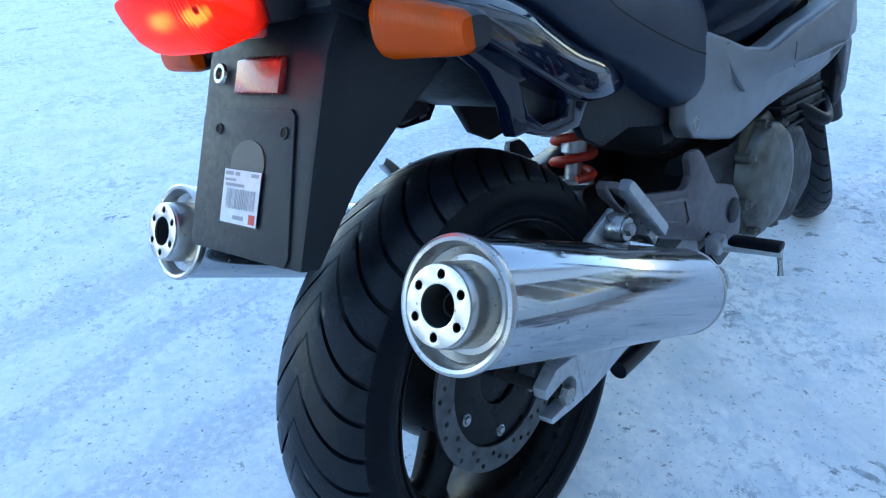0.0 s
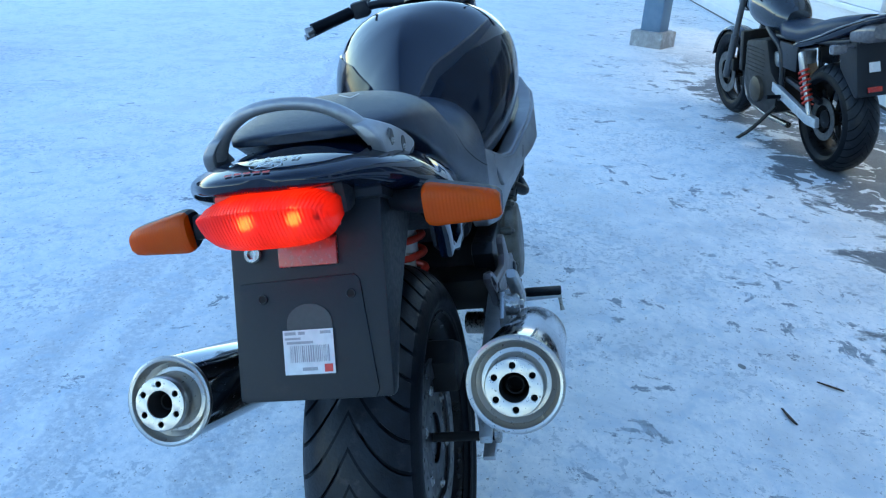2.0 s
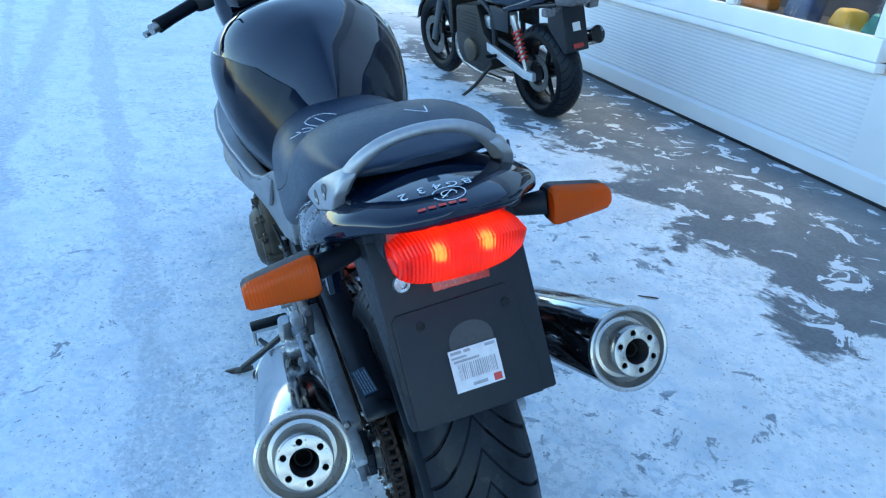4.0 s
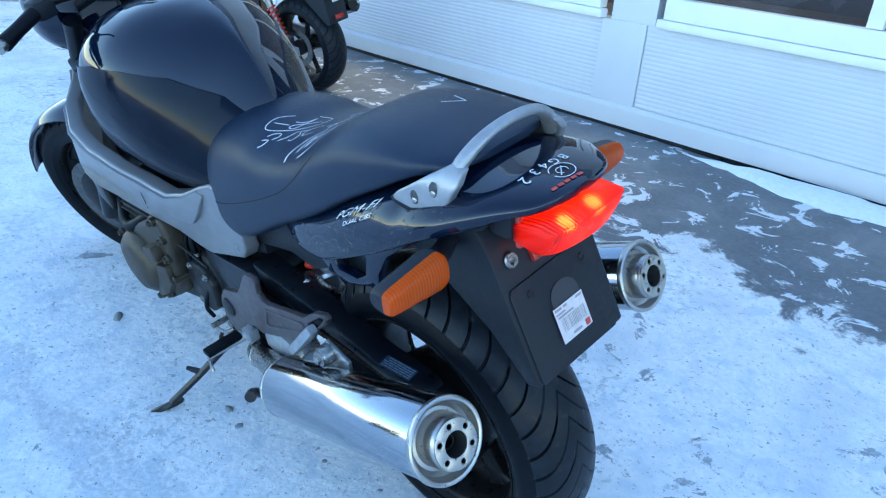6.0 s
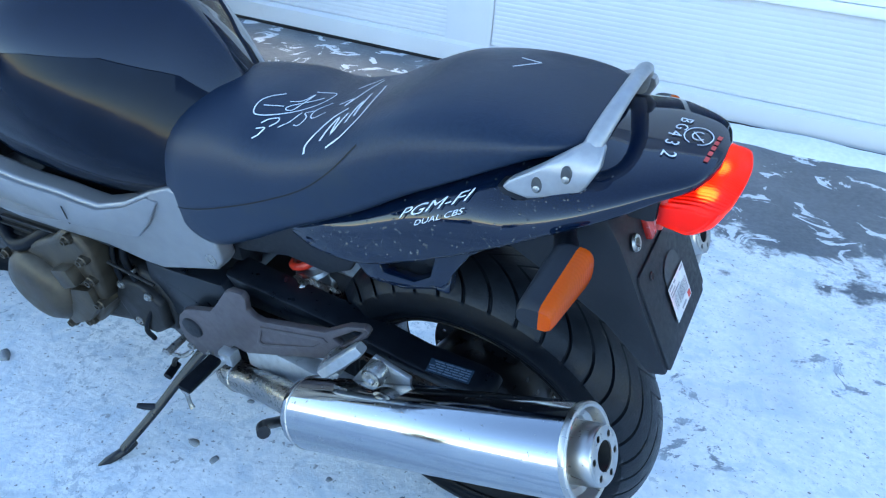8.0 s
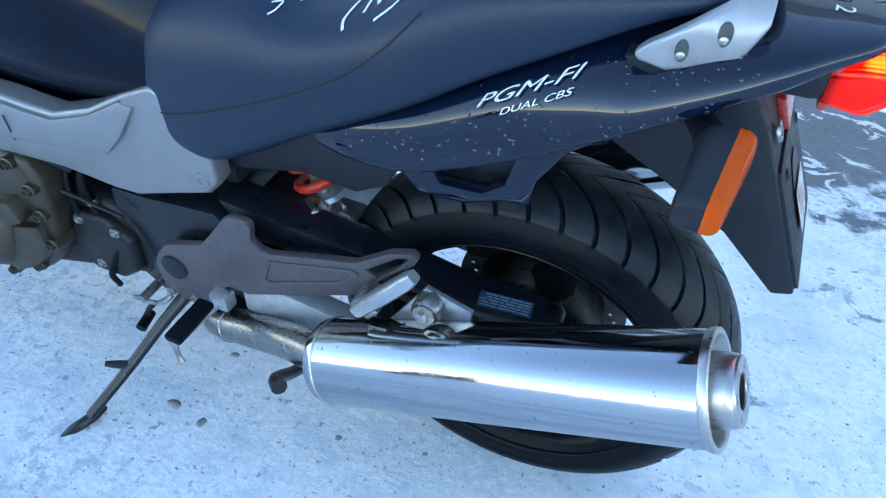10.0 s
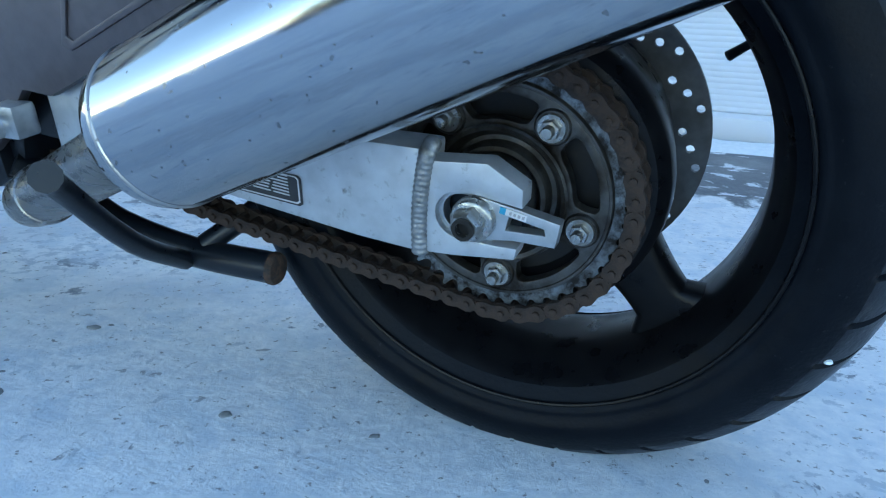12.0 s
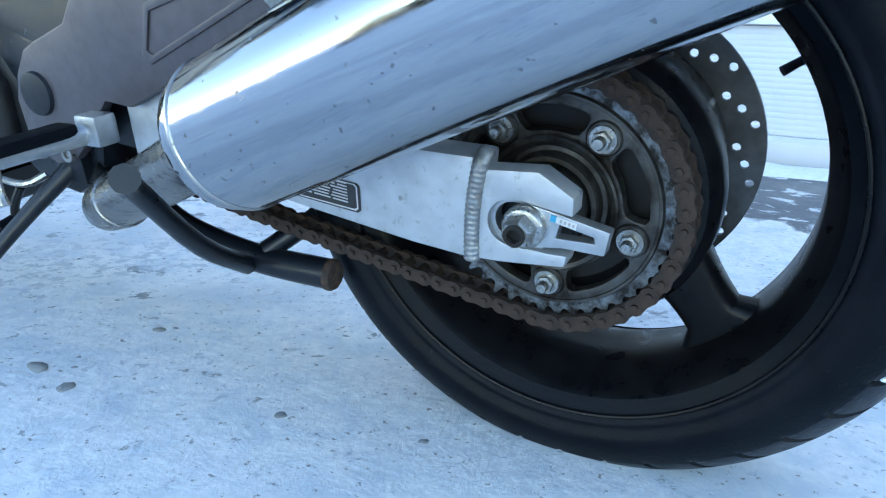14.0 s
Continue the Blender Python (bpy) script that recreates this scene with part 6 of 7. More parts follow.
        part("bar_cable", put(tube([f((1.07, 0.20, 1.03)), f((1.16, 0.15, 1.05)), f((1.20, 0.07, 0.93)), f((1.12, 0.04, 0.78))], 0.005, 8, 5)), SATIN, hb)
    dash = part("instrument_panel", put(box((1.175, 0, 1.035), (0.07, 0.23, 0.06), 0.02, Matrix.Rotation(radians(-25), 4, "Y"))), MATT, bike, "twin round instruments in a black shell")
    for y in (0.06, -0.06):
        part("dial_ring", put(lathe([(0.043, 0.0), (0.048, 0.004), (0.052, 0.0), (0.052, -0.03), (0.043, -0.03)], (1.150, y, 1.062), (-0.42, 0, 0.9), 32)), ALU, dash)
        part("dial_face", put(lathe([(0, -0.002), (0.044, -0.002)], (1.150, y, 1.062), (-0.42, 0, 0.9), 32)), DIAL, dash, "dark dial face")
    FLOW[0] = None
    hl = body_loft([(1.20, 0.11, 1.02, 0.80, 0.91), (1.26, 0.13, 1.03, 0.79, 0.91), (1.34, 0.11, 1.00, 0.81, 0.90), (1.37, 0.06, 0.95, 0.85, 0.90)], 28, 4, 2.6)
    part("headlamp", put(hl), GLOSS, bike, "gloss black headlamp cowl")


DIAL = surface("dial_face", (0.03, 0.03, 0.035), (0.05, 0.04, 0.045), 0.3, scale=60)


def text_mesh(word, size, shear=0.0):
    cu = bpy.data.curves.new("word", "FONT")
    cu.body, cu.size, cu.shear, cu.extrude = word, size, shear, 0.0
    cu.align_x, cu.align_y = "CENTER", "CENTER"
    tmp = bpy.data.objects.new("word", cu)
    scene.collection.objects.link(tmp)
    bpy.context.view_layer.update()
    me = bpy.data.meshes.new_from_object(tmp.evaluated_get(bpy.context.evaluated_depsgraph_get()))
    bm = bmesh.new()
    bm.from_mesh(me)
    bmesh.ops.triangulate(bm, faces=bm.faces[:])
    for k in range(2):
        bmesh.ops.subdivide_edges(bm, edges=[e for e in bm.edges if e.calc_length() > size * 0.15], cuts=1)
    bmesh.ops.triangulate(bm, faces=bm.faces[:])
    bpy.data.objects.remove(tmp)
    bpy.data.meshes.remove(me)
    return bm


def lay_on(bm, target, origin, right, up, lift=0.0015):
    """Drapes flat work (x to the right, y up) over a target mesh, along the inward normal."""
    from mathutils.bvhtree import BVHTree
    tb = bmesh.new()
    tb.from_mesh(target.data)
    tree = BVHTree.FromBMesh(tb)
    right, up, origin = Vector(right).normalized(), Vector(up).normalized(), Vector(origin)
    nrm = right.cross(up).normalized()
    for v in bm.verts:
        p = origin + right * v.co.x + up * v.co.y + nrm * 0.15
        hit = tree.ray_cast(p, -nrm, 0.4)
        v.co = (hit[0] + nrm * lift) if hit[0] else origin + right * v.co.x + up * v.co.y
    tb.free()
    return bm


def strokes(lines, w):
    """Flat chalk strokes from polylines."""
    bm = bmesh.new()
    for ln in lines:
        P = [Vector((x, y, 0)) for x, y in (spline(ln, 4) if len(ln) > 2 else ln)]
        prev = None
        for i, p in enumerate(P):
            d = (P[min(i + 1, len(P) - 1)] - P[max(i - 1, 0)])
            if d.length < 1e-9:
                continue
            d.normalize()
            n = Vector((-d.y, d.x, 0)) * w / 2
            cur = (bm.verts.new(p + n), bm.verts.new(p - n))
            if prev:
                bm.faces.new((prev[0], prev[1], cur[1], cur[0]))
            prev = cur
    return bm


build_rear_wheel()
FLOW[0] = lambda c: (c.x, c.y + math.copysign(0.009, c.y), c.z)
build_sprocket()
build_swingarm()
FLOW[0] = None
build_chain()
build_muffler(1)
build_muffler(-1)
FLOW[0] = view_fit
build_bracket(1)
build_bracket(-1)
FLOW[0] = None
build_stands()
build_pedal()
build_shock()
build_guards()
FLOW[0] = view_fit
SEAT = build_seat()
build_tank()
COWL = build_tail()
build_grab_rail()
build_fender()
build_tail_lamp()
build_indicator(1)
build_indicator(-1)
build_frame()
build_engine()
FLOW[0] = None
build_front()

# ---- writing and chalk marks on the near motorcycle ----
for ch, x, y, size in (("B", -0.245, -0.022, 0.021), ("G", -0.244, -0.004, 0.020), ("4", -0.241, 0.014, 0.023), ("3", -0.242, 0.034, 0.023), ("2", -0.245, 0.057, 0.024)):
    part("chalk_number", lay_on(text_mesh(ch, size), COWL, (x, y, 0.88), (0.06, 1, 0), (-1, 0.06, 0.0)), CHALK, COWL, "white hand-written stock number", smooth=0, recalc=False)
ring = [(0.0195 * math.cos(a), 0.0160 * math.sin(a)) for a in np.linspace(0.3, 6.0, 14)]
ring2 = [(0.009 * math.cos(a), 0.007 * math.sin(a)) for a in np.linspace(2.6, 7.5, 9)]
part("chalk_ring", lay_on(strokes([ring, ring2, [(-0.006, -0.008), (0.010, 0.009)]], 0.0014), COWL, (-0.267, 0.008, 0.88), (0.1, 1, 0), (-1, 0.1, 0.0)), CHALK, COWL, "white circled chalk mark", smooth=0, recalc=False)
part("maker_mark", lay_on(strokes([[(-0.029, 0), (-0.020, 0)], [(-0.017, 0), (-0.008, 0)], [(-0.005, 0), (0.004, 0)], [(0.007, 0), (0.016, 0)], [(0.019, 0), (0.028, 0)]], 0.005), COWL, (-0.2875, 0.024, 0.88), (0.07, 1, 0), (-1, 0.07, 0.0)), REDINK, COWL, "small red lettering", smooth=0, recalc=False)


def wide(bm, k):
    return warp(bm, lambda c: (c.x * k, c.y, c.z))


part("model_lettering", lay_on(wide(text_mesh("PGM-FI", 0.0142, 0.5), 2.6), COWL, (0.014, 0.168, 0.801), (-0.86, 0, 0.51), (0.47, -0.2, 0.84), 0.0042), CHALK, COWL, "white slanted lettering", smooth=0, recalc=False)
part("model_lettering", lay_on(wide(text_mesh("DUAL CBS", 0.0085, 0.4), 2.0), COWL, (-0.002, 0.168, 0.7935), (-0.86, 0, 0.51), (0.47, -0.2, 0.84), 0.0042), CHALK, COWL, "small white slanted lettering", smooth=0, recalc=False)
part("chalk_mark", lay_on(strokes([[(0.016, 0.013), (-0.013, -0.012)], [(-0.013, -0.012), (0.017, -0.017)]], 0.0024), SEAT, (-0.037, -0.030, 0.91), (1, 0, 0), (0, 1, 0)), CHALK, SEAT, "white chalk tick", smooth=0, recalc=False)
scrib = [[(0.334, 0.024), (0.356, 0.054), (0.350, 0.083), (0.324, 0.076), (0.278, 0.039), (0.262, 0.006), (0.266, -0.010), (0.299, -0.006)],
         [(0.317, 0.037), (0.302, 0.026), (0.295, 0.002), (0.298, 0.041), (0.303, 0.055), (0.312, 0.055), (0.308, 0.043), (0.274, 0.008)],
         [(0.346, 0.064), (0.318, 0.051)], [(0.247, 0.022), (0.262, 0.044), (0.261, 0.060), (0.253, 0.065), (0.241, 0.050)],
         [(0.265, 0.047), (0.276, 0.054), (0.266, 0.065), (0.268, 0.082), (0.277, 0.083)], [(0.282, 0.054), (0.288, 0.078), (0.299, 0.092)],
         [(0.328, 0.094), (0.319, 0.082), (0.308, 0.076), (0.306, 0.085), (0.313, 0.095)], [(0.330, 0.105), (0.318, 0.099), (0.321, 0.111), (0.328, 0.119)],
         [(0.225, 0.129), (0.229, 0.117), (0.222, 0.093), (0.214, 0.064), (0.203, 0.044)], [(0.207, 0.112), (0.203, 0.067), (0.193, 0.104), (0.192, 0.060)],
         [(0.180, 0.086), (0.187, 0.028), (0.172, 0.075), (0.189, 0.004)], [(0.189, 0.124), (0.167, 0.110), (0.155, 0.075), (0.167, 0.010), (0.176, -0.014)],
         [(0.231, 0.028), (0.216, 0.012), (0.217, 0.033), (0.204, -0.052)], [(0.234, -0.026), (0.211, -0.061)]]
for k, ln in enumerate(scrib):
    part("chalk_stroke", lay_on(strokes([ln], 0.0022 if k < 8 else 0.0034), SEAT, (0, 0, 0.85), (1, 0, 0), (0, 1, 0), 0.0012), CHALK, SEAT, smooth=0, recalc=False)
# stitched seam down both flanks of the seat
SEAM = [(0.518, 0.631), (0.44, 0.655), (0.358, 0.688), (0.285, 0.722), (0.22, 0.758), (0.17, 0.80), (0.130, 0.845)]
part("seam", lay_on(strokes([[(-x, z - 0.7) for x, z in SEAM]], 0.0022), SEAT, (0, 0.10, 0.7), (-1, 0, 0), (0, 0, 1), 0.0008), NEARBLACK, SEAT, "dark stitched seam", smooth=0, recalc=False)
part("seam", lay_on(strokes([[(x, z - 0.7) for x, z in SEAM]], 0.0022), SEAT, (0, -0.10, 0.7), (1, 0, 0), (0, 0, 1), 0.0008), NEARBLACK, SEAT, "dark stitched seam", smooth=0, recalc=False)


def build_droplets():
    """Beads of water standing on the cowl's left flank."""
    from mathutils.bvhtree import BVHTree
    tb = bmesh.new()
    tb.from_mesh(COWL.data)
    tree = BVHTree.FromBMesh(tb)
    rng = random.Random(21)
    bm = bmesh.new()
    for k in range(420):
        x = rng.uniform(-0.20, 0.24)
        z = 0.70 + (0.20 - x) * 0.36 + rng.uniform(-0.05, 0.06)
        hit = tree.ray_cast(Vector((x, 0.3, z)), Vector((0, -1, 0)), 0.4)
        if hit[0] is None:
            continue
        n = hit[1] if hit[1].y > 0 else -hit[1]
        r = rng.choice((0.0007, 0.0009, 0.0012, 0.0016, 0.0022))
        u = n.orthogonal().normalized()
        v = n.cross(u)
        top = bm.verts.new(hit[0] + n * r * 0.55)
        rings = []
        for f, h in ((0.6, 0.42), (1.0, -0.05)):
            rings.append([bm.verts.new(hit[0] + (u * math.cos(a) + v * math.sin(a)) * r * f + n * r * h) for a in np.linspace(0, 2 * math.pi, 7)[:-1]])
        for i in range(6):
            j = (i + 1) % 6
            bm.faces.new((top, rings[0][i], rings[0][j]))
            bm.faces.new((rings[0][i], rings[1][i], rings[1][j], rings[0][j]))
    tb.free()
    ob = part("water_film", bm, WATER, COWL, "fine beads of water", smooth=180)
    return tagged(ob, "fine beads of water", kind="stuff")


WATER = surface("water_bead", (0.010, 0.014, 0.02), (0.012, 0.016, 0.024), 0.02, 0.03, scale=60, coat=0.5, spec=0.6)
build_droplets()


# ---- motorcycles standing further off ----
def build_roadster():
    """A dark naked motorcycle with twin orange-red shocks; rear axle over its own origin."""
    root = new("motorcycle")
    tagged(root, "dark naked motorcycle with twin red shocks parked on snow", "motorcycle")
    R = 0.305
    WB = 1.36

    def wheel(x, half, name, label):
        bm = rim_mesh(0.2159, half * 0.78, R)
        w = part(name, warp(bm, lambda c: (c.x + x, c.y, c.z)), RIMBLACK, root, label)
        add_tread(part("tyre", warp(tyre_mesh(R, half, 0.2159, R, 30), lambda c: (c.x + x, c.y, c.z)), RUBBER, w, smooth=50))
        for a in (30, 102, 174, 246, 318):
            part("spoke", warp(spoke_mesh(radians(a), R, 0.04, 0.196, 0.02, 0.013, 0.018, 0.014), lambda c: (c.x + x, c.y, c.z)), RIMBLACK, w)
        part("hub", lathe([(0, 0.07), (0.05, 0.07), (0.05, -0.07), (0, -0.07)], (x, 0, R), seg=24), RIMBLACK, w)
        return w

    rw = wheel(0, 0.098, "rear_wheel", "dark rear wheel with a wide tyre")
    part("brake_disc", prism(circle(0, R, 0.12, 40), 0.075, 0.08, 0, holes=[circle(0, R, 0.08, 30)]), DISC, rw, smooth=30)
    fw = wheel(WB, 0.058, "front_wheel", "dark front wheel")
    for y in (0.07, -0.07):
        part("brake_disc", prism(circle(WB, R, 0.145, 40), y, y + 0.005, 0, holes=[circle(WB, R, 0.09, 30)]), DISC, fw, smooth=30)
    for s in (1, -1):
        y = 0.125 * s
        arm = prism([(0.05, R + 0.03), (-0.05, R + 0.025), (-0.055, R - 0.03), (0.05, R - 0.032), (0.48, 0.37), (0.48, 0.43)], min(y, y + 0.03 * s), max(y, y + 0.03 * s), 0.006)
        part("swingarm", arm, ARM, root, "silver swingarm")
        top, bot = Vector((0.16, 0.15 * s, 0.66)), Vector((0.02, 0.15 * s, R + 0.03))
        ax = (bot - top).normalized()
        sh = part("rear_shock", lathe([(0, 0), (0.02, 0), (0.022, 0.10), (0.015, 0.11), (0.015, (bot - top).length), (0, (bot - top).length)], top, ax, 16), CAPSTEEL, root, "silver shock with a red spring")
        x, yv = ax.orthogonal().normalized(), ax.cross(ax.orthogonal().normalized())
        pts = [top + ax * (0.10 + 0.20 * k / 70) + 0.027 * (math.cos(2 * math.pi * k / 10) * x + math.sin(2 * math.pi * k / 10) * yv) for k in range(71)]
        part("spring", tube(pts, 0.006, 6, 1), SPRING, sh, "orange-red spring")
        fk = Vector((WB - 0.03, 0.09 * s, R - 0.02))
        part("fork_leg", tube([fk, fk + Vector((-0.13, 0, 0.31)), fk + Vector((-0.133, 0, 0.315)), fk + Vector((-0.25, 0, 0.60))], [0.027, 0.027, 0.02, 0.02], 14, 1), SHROUD, root, "dull grey fork leg")
        part("indicator", join(tube([(-0.23, 0.06 * s, 0.745), (-0.23, 0.13 * s, 0.745)], 0.009, 8, 1), box((-0.23, 0.165 * s, 0.745), (0.05, 0.075, 0.05), 0.014)), CLEARL, root, "clear indicator on a dark stalk")
        part("footpeg", tube([(0.36, 0.14 * s, 0.36), (0.36, 0.24 * s, 0.37)], 0.012, 8, 1), RUBBER, root)
        part("grip", tube([(1.00, 0.20 * s, 0.99), (0.96, 0.34 * s, 0.98)], 0.016, 10, 1), RUBBER, root)
        part("mirror", join(tube([(1.02, 0.20 * s, 0.99), (1.02, 0.26 * s, 1.10)], 0.005, 8, 1), box((1.02, 0.28 * s, 1.13), (0.02, 0.11, 0.07), 0.02)), SATIN, root)
        part("header_pipe", tube([(0.86, 0.06 * s, 0.44), (1.0, 0.07 * s, 0.38), (0.98, 0.07 * s, 0.22), (0.75, 0.06 * s, 0.15), (0.40, 0.07 * s, 0.16)], 0.019, 12, 5), PIPE, root, "steel header pipe")
        part("caliper", box((WB - 0.12, 0.075 * s, R + 0.08), (0.07, 0.04, 0.09), 0.012), DARKENG, root)
    part("handlebar", tube([(0.98, -0.30, 0.98), (1.02, -0.15, 1.00), (1.03, 0, 0.97), (1.02, 0.15, 1.00), (0.98, 0.30, 0.98)], 0.011, 10, 5), SATIN, root)
    seat = part("seat", body_loft([(0.56, 0.09, 0.78, 0.70, 0.74), (0.45, 0.125, 0.785, 0.69, 0.73), (0.25, 0.13, 0.795, 0.70, 0.74), (0.08, 0.12, 0.845, 0.73, 0.78), (-0.10, 0.10, 0.880, 0.79, 0.83), (-0.20, 0.06, 0.893, 0.82, 0.85)], 24, 4, 2.8, 5), VINYL, root, "black dual seat")
    part("fuel_tank", body_loft([(0.52, 0.07, 0.83, 0.70, 0.76), (0.58, 0.115, 0.88, 0.69, 0.77), (0.70, 0.145, 0.945, 0.69, 0.79), (0.85, 0.15, 0.955, 0.72, 0.82), (0.98, 0.11, 0.93, 0.78, 0.85), (1.03, 0.05, 0.90, 0.81, 0.85)], 32, 5, 2.4), TANK2, root, "dark blue-grey fuel tank")
    part("tail_cowl", body_loft([(0.30, 0.135, 0.70, 0.64, 0.67), (0.10, 0.125, 0.785, 0.69, 0.73), (-0.10, 0.115, 0.845, 0.76, 0.80), (-0.26, 0.100, 0.895, 0.83, 0.86), (-0.36, 0.070, 0.915, 0.875, 0.895), (-0.385, 0.03, 0.912, 0.89, 0.90)], 28, 4, 2.6), GLOSS, root, "gloss black tail cowl")
    lamp = body_loft([(-0.20, 0.095, 0.855, 0.745, 0.80), (-0.31, 0.090, 0.878, 0.765, 0.82), (-0.355, 0.065, 0.872, 0.795, 0.835)], 24, 3, 2.8)
    part("tail_lamp", lamp, CLEARL, root, "smoky grey tail lamp, unlit")
    for y in (1, -1):
        part("cowl_stripe", tube([(0.26, 0.134 * y, 0.695), (0.05, 0.128 * y, 0.760), (-0.14, 0.116 * y, 0.835), (-0.30, 0.094 * y, 0.888)], [0.004, 0.007, 0.008, 0.004], 8, 4, flat=0.6), FRAME, root, "thin silver stripe")
    part("rear_fender", warp(prism([(-0.10, 0.78), (-0.25, 0.78), (-0.315, 0.50), (-0.285, 0.49), (-0.12, 0.62)], -0.085, 0.085, 0.008), lambda c: c), MATT, root, "matt black rear fender")
    part("stock_label", box((-0.292, 0.0, 0.645), (0.004, 0.055, 0.05), 0.0, Matrix.Rotation(radians(18), 4, "Y")), PAPER, root, "blank white label", smooth=0)
    part("reflector", box((-0.318, 0.0, 0.535), (0.008, 0.075, 0.028), 0.003, Matrix.Rotation(radians(18), 4, "Y")), REFLECTOR, root, "red reflector")
    f, r = Vector((0.20, -0.17, 0.40)), Vector((-0.27, -0.19, 0.56))
    ax = (r - f).normalized()
    L = (r - f).length
    mu = part("muffler", lathe([(0.02, 0), (0.05, 0.02), (0.056, 0.06), (0.056, L), (0.05, L), (0.035, L - 0.03), (0, L - 0.03)], f, ax, 36), CHROME, root, "chrome muffler with a black bore")
    # flat black disc standing in for the shaded hollow of the bore
    part("bore_shade_disc", lathe([(0, 0), (0.045, 0)], f + ax * (L - 0.012), ax, 24), NEARBLACK, mu)
    eng = part("engine", prism([(0.44, 0.24), (0.42, 0.42), (0.52, 0.48), (0.60, 0.66), (0.88, 0.62), (0.90, 0.36), (0.82, 0.22), (0.55, 0.20)], -0.15, 0.15, 0.02), DARKENG, root, "dark four-cylinder engine")
    for s in (1, -1):
        part("engine_cover", lathe([(0, 0.03), (0.06, 0.03), (0.08, 0.02), (0.085, 0)], (0.68, 0.15 * s, 0.34), (0, s, 0), 28), ENGINE, eng)
        part("carburettor", box((0.52, 0.07 * s, 0.55), (0.10, 0.09, 0.09), 0.02), ALU, eng)
    for k in range(7):
        part("cooling_fin", box((0.74, 0, 0.44 + 0.025 * k), (0.27, 0.308, 0.006), 0.001), DARKENG, eng)
    part("radiator", box((0.98, 0, 0.53), (0.05, 0.28, 0.26), 0.01), DARKENG, root)
    for y in (0.12, -0.12):
        part("side_cover", box((0.36, y, 0.60), (0.22, 0.02, 0.15), 0.008), SATIN, root)
    part("frame", join(tube([(0.95, 0.05, 0.80), (0.60, 0.12, 0.70), (0.45, 0.12, 0.60), (0.42, 0.12, 0.32)], 0.018, 10, 4), tube([(0.95, -0.05, 0.80), (0.60, -0.12, 0.70), (0.45, -0.12, 0.60), (0.42, -0.12, 0.32)], 0.018, 10, 4),
                       tube([(0.55, 0.11, 0.69), (0.10, 0.10, 0.72), (-0.2, 0.08, 0.77)], 0.014, 10, 3), tube([(0.55, -0.11, 0.69), (0.10, -0.10, 0.72), (-0.2, -0.08, 0.77)], 0.014, 10, 3)), SATIN, root)
    hl = lathe([(0, 0.09), (0.05, 0.08), (0.08, 0.045), (0.092, 0), (0.088, -0.012), (0, -0.02)], (1.17, 0, 0.84), (-1, 0, 0), 32)
    part("headlamp", hl, CHROME, root, "round chrome headlamp")
    for y in (0.055, -0.055):
        part("dial", lathe([(0, 0.02), (0.04, 0.02), (0.045, 0.01), (0.04, -0.05), (0, -0.05)], (1.08, y, 0.975), (-0.4, 0, 0.9), 24), CHROME, root, "chrome-rimmed dial")
    mg = bmesh.new()
    rows = []
    for d in np.linspace(radians(15), radians(150), 16):
        row = [(WB + (0.325 - 0.02 * abs(t) ** 3) * math.cos(d), 0.068 * t, R + (0.325 - 0.02 * abs(t) ** 3) * math.sin(d)) for t in np.linspace(-1, 1, 7)]
        rows.append(row + [(WB + (x - WB) * 0.985, y * 0.95, R + (z - R) * 0.985) for x, y, z in reversed(row)])
    part("mudguard", skin(mg, rows), TANK2, root, "dark front mudguard", smooth=50)
    part("chain_guard", box((0.20, 0.10, 0.43), (0.40, 0.03, 0.03), 0.008, Matrix.Rotation(radians(-8), 4, "Y")), SATIN, root)
    st = part("side_stand", tube([(0.44, 0.14, 0.28), (0.50, 0.25, 0.14), (0.56, 0.33, 0.06)], [0.013, 0.012, 0.011], 8, 3), DARKENG, root, "dark side stand")
    part("stand_foot", box((0.575, 0.345, 0.052), (0.07, 0.04, 0.012), 0.004), DARKENG, st)
    return root


CLEARL = surface("smoky_lamp_plastic", (0.085, 0.082, 0.09), (0.13, 0.12, 0.125), 0.08, 0.16, scale=60, coat=0.5)
TANK2 = surface("dark_blue_grey_paint", (0.015, 0.022, 0.032), (0.02, 0.028, 0.04), 0.10, 0.16, coat=0.5, scale=20)
second = build_roadster()


def stand(x, y, heading, lean, scale=1.0):
    m = Matrix.Translation((x, y, -0.008)) @ Matrix.Rotation(radians(heading), 4, "Z") @ Matrix.Rotation(radians(-lean), 4, "X")
    return m @ Matrix.Diagonal((scale, scale, scale, 1))


second.matrix_basis = stand(3.06, -1.78, 10.5, 10, 0.95)
third = copy_thing(second, stand(4.22, 4.34, 92, 10))
tagged(third, "dark motorcycle parked across the yard, front wheel showing", "motorcycle")


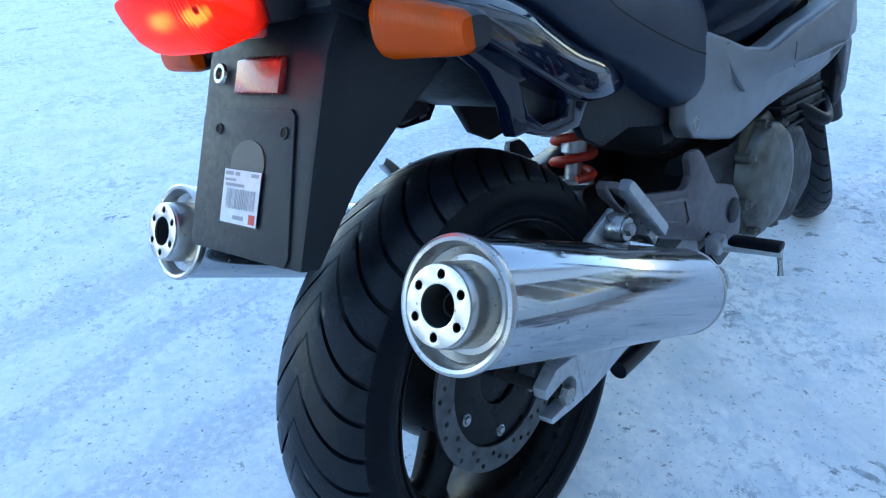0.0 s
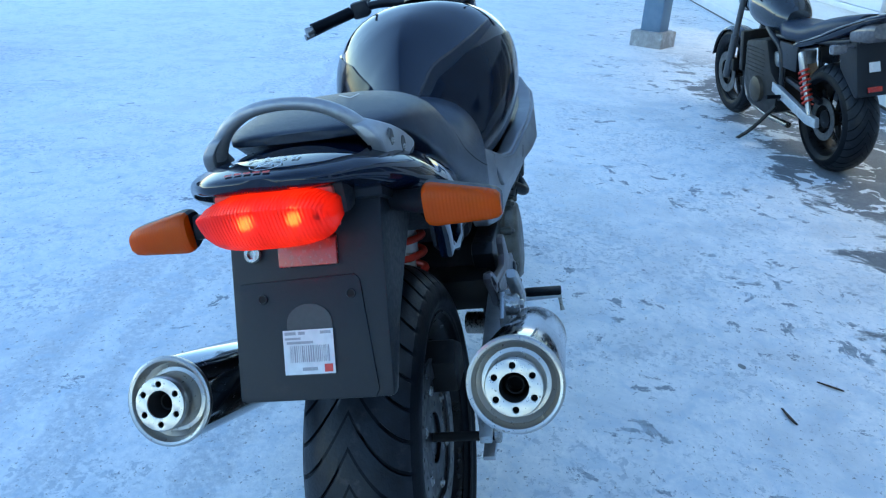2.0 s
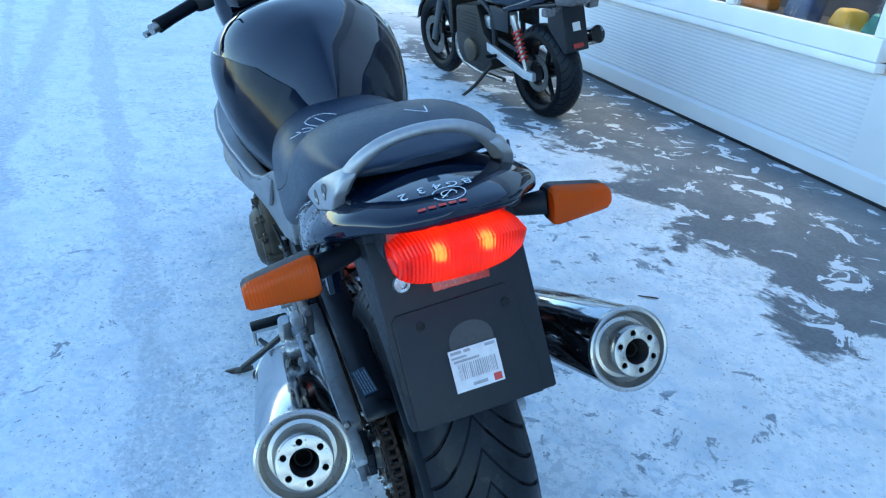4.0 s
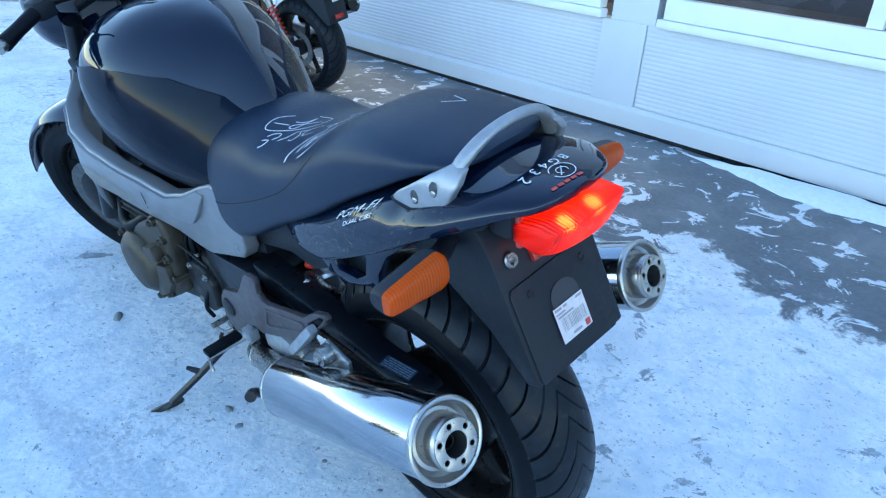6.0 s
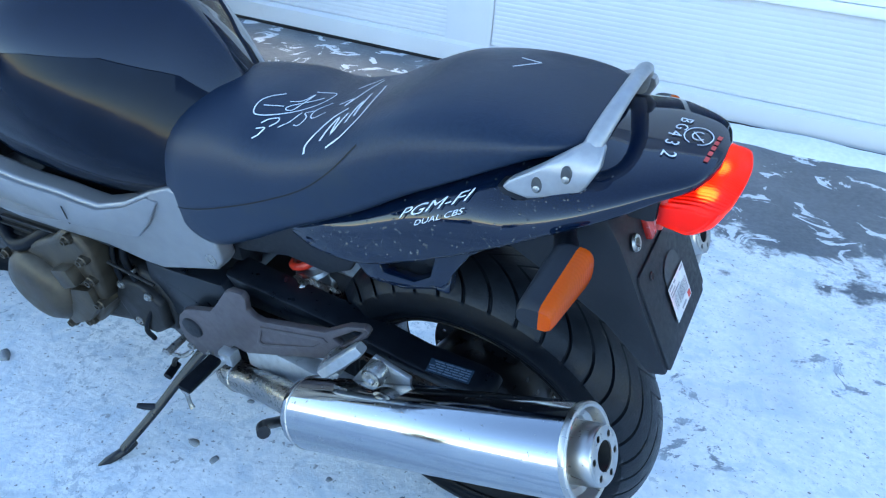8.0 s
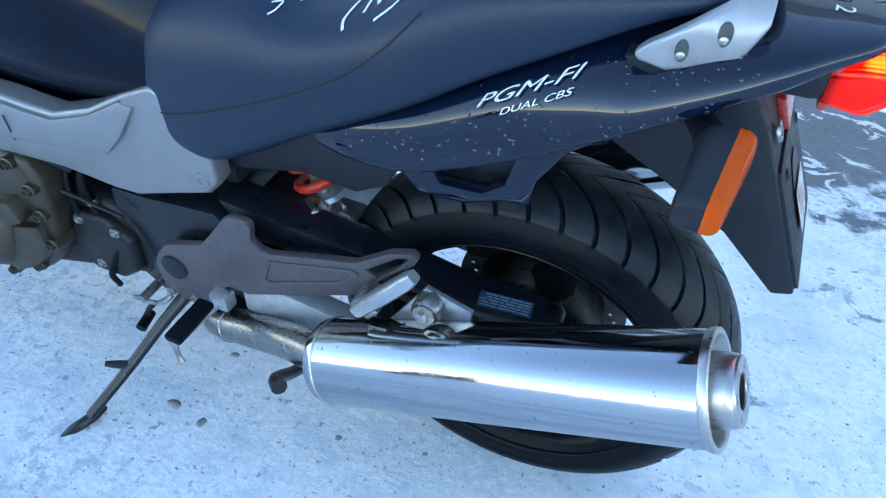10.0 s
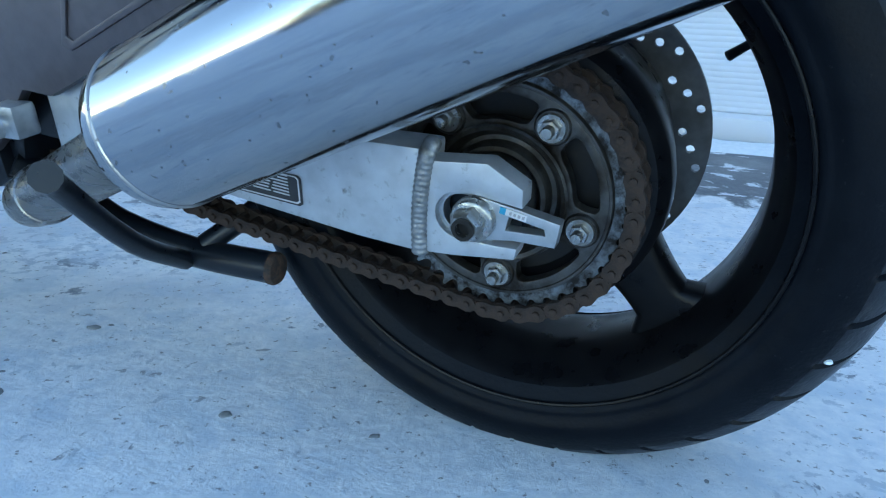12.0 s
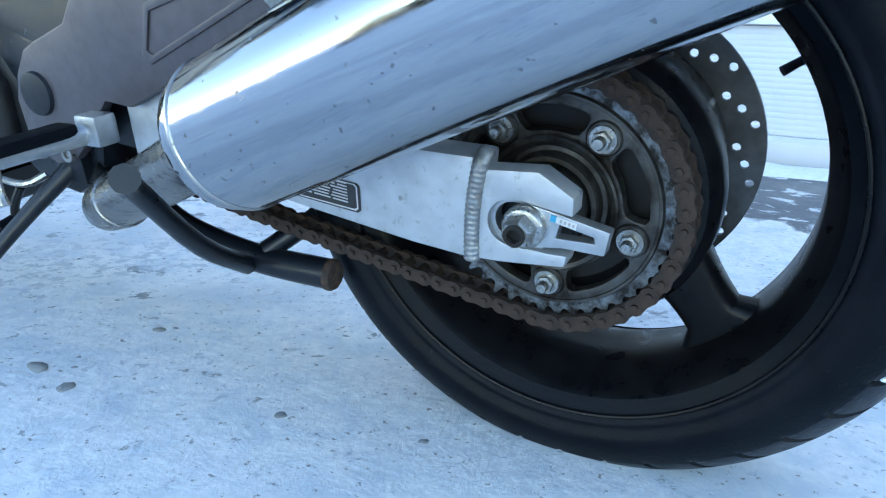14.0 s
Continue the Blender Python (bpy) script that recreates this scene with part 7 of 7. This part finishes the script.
# ---- small loose things ----
def build_debris():
    rng = random.Random(7)
    spots = [(0.565, 0.255, 0.022), (0.497, 0.268, 0.016), (1.15, 0.284, 0.035), (0.855, -0.79, 0.02), (0.268, 0.183, 0.01), (0.117, 0.144, 0.008), (0.554, 0.093, 0.012)]
    for k in range(34):
        spots.append((rng.uniform(-0.9, 1.6), rng.uniform(-0.4, 0.8), rng.uniform(0.002, 0.006)))
    proto = []
    for k in range(4):
        bm = bmesh.new()
        bmesh.ops.create_icosphere(bm, subdivisions=2, radius=1.0)
        for v in bm.verts:
            v.co *= 1 + 0.35 * noise.noise(v.co * 1.7 + Vector((k * 5, 0, 0)))
            v.co.z *= 0.45
        me = bpy.data.meshes.new("stone")
        for f in bm.faces:
            f.smooth = True
        bm.to_mesh(me)
        bm.free()
        me.materials.append(STONE)
        proto.append(me)
    for i, (x, y, s) in enumerate(spots):
        s *= 0.7
        ob = new("stone", proto[i % 4])
        ob.location = (x, y, ground_height(x, y) + 0.1 * s)
        ob.scale = (s, s * rng.uniform(0.5, 0.9), s * 0.7)
        ob.rotation_euler.z = rng.uniform(0, 6.3)
        tagged(ob, "small dark stone frozen into the snow", "stone", group="stones on the snow")
    for x, y, a in ((0.63, -0.86, 0.3), (0.80, -1.02, 1.1)):
        bm = tube([(-0.035, 0, 0.004), (-0.01, 0.004, 0.006), (0.035, 0, 0.004)], [0.003, 0.005, 0.003], 8, 3, flat=0.5)
        ob = part("bark_chip", bm, RUSTY)
        ob.location = (x, y, ground_height(x, y))
        ob.rotation_euler.z = a
        tagged(ob, "brown bark chip lying on the snow", "debris", group="bark chips")


build_debris()


def build_snow_bank():
    """A thin ragged ridge of snow left along the foot of the wall."""
    bm = bmesh.new()
    rows = []
    for i in range(121):
        x = -4.0 + 0.041 * i
        w = 0.19 + 0.09 * noise.noise(Vector((x * 2.1, 0, 3.3))) + 0.05 * noise.noise(Vector((x * 7.3, 2, 3.3)))
        w *= min(1.0, max(0.08, (0.95 - x) * 1.6))
        h = 0.040 + 0.014 * noise.noise(Vector((x * 3.7, 5, 0)))
        row = []
        for t in np.linspace(0, 1, 9):
            y = WALL_Y + 0.02 + w * t + 0.02 * noise.noise(Vector((x * 9, t * 2, 1)))
            row.append((x, y, h * (1 - t ** 2.2) * min(1.0, w * 8) + ground_height(x, y) - 0.004 + 0.003 * noise.noise(Vector((x * 25, y * 25, 0)))))
        rows.append(row)
    skin(bm, rows, closed=False, caps=False)
    tagged(part("snow_bank", bm, BANK, smooth=180), "thin ridge of white snow along the wall", "snow", kind="structure")


BANK = surface("loose_snow", (0.82, 0.85, 0.88), (0.74, 0.78, 0.82), 0.7, scale=40, bump=0.5)


def build_crumb():
    bm = bmesh.new()
    bmesh.ops.create_icosphere(bm, subdivisions=2, radius=0.0036)
    for v in bm.verts:
        v.co *= 1 + 0.4 * noise.noise(v.co * 300)
        v.co.z *= 0.6
    c = Vector((-0.245, 0, 0.182)) - Vector((0, 0, HUB))
    c = c.normalized() * 0.2835 + Vector((0, 0.0755, HUB))
    ob = part("snow_crumb", bm, BANK)
    ob.location = bike.rotation_euler.to_matrix() @ c
    tagged(ob, "crumb of white snow stuck to the tyre", "snow")


build_crumb()
build_snow_bank()
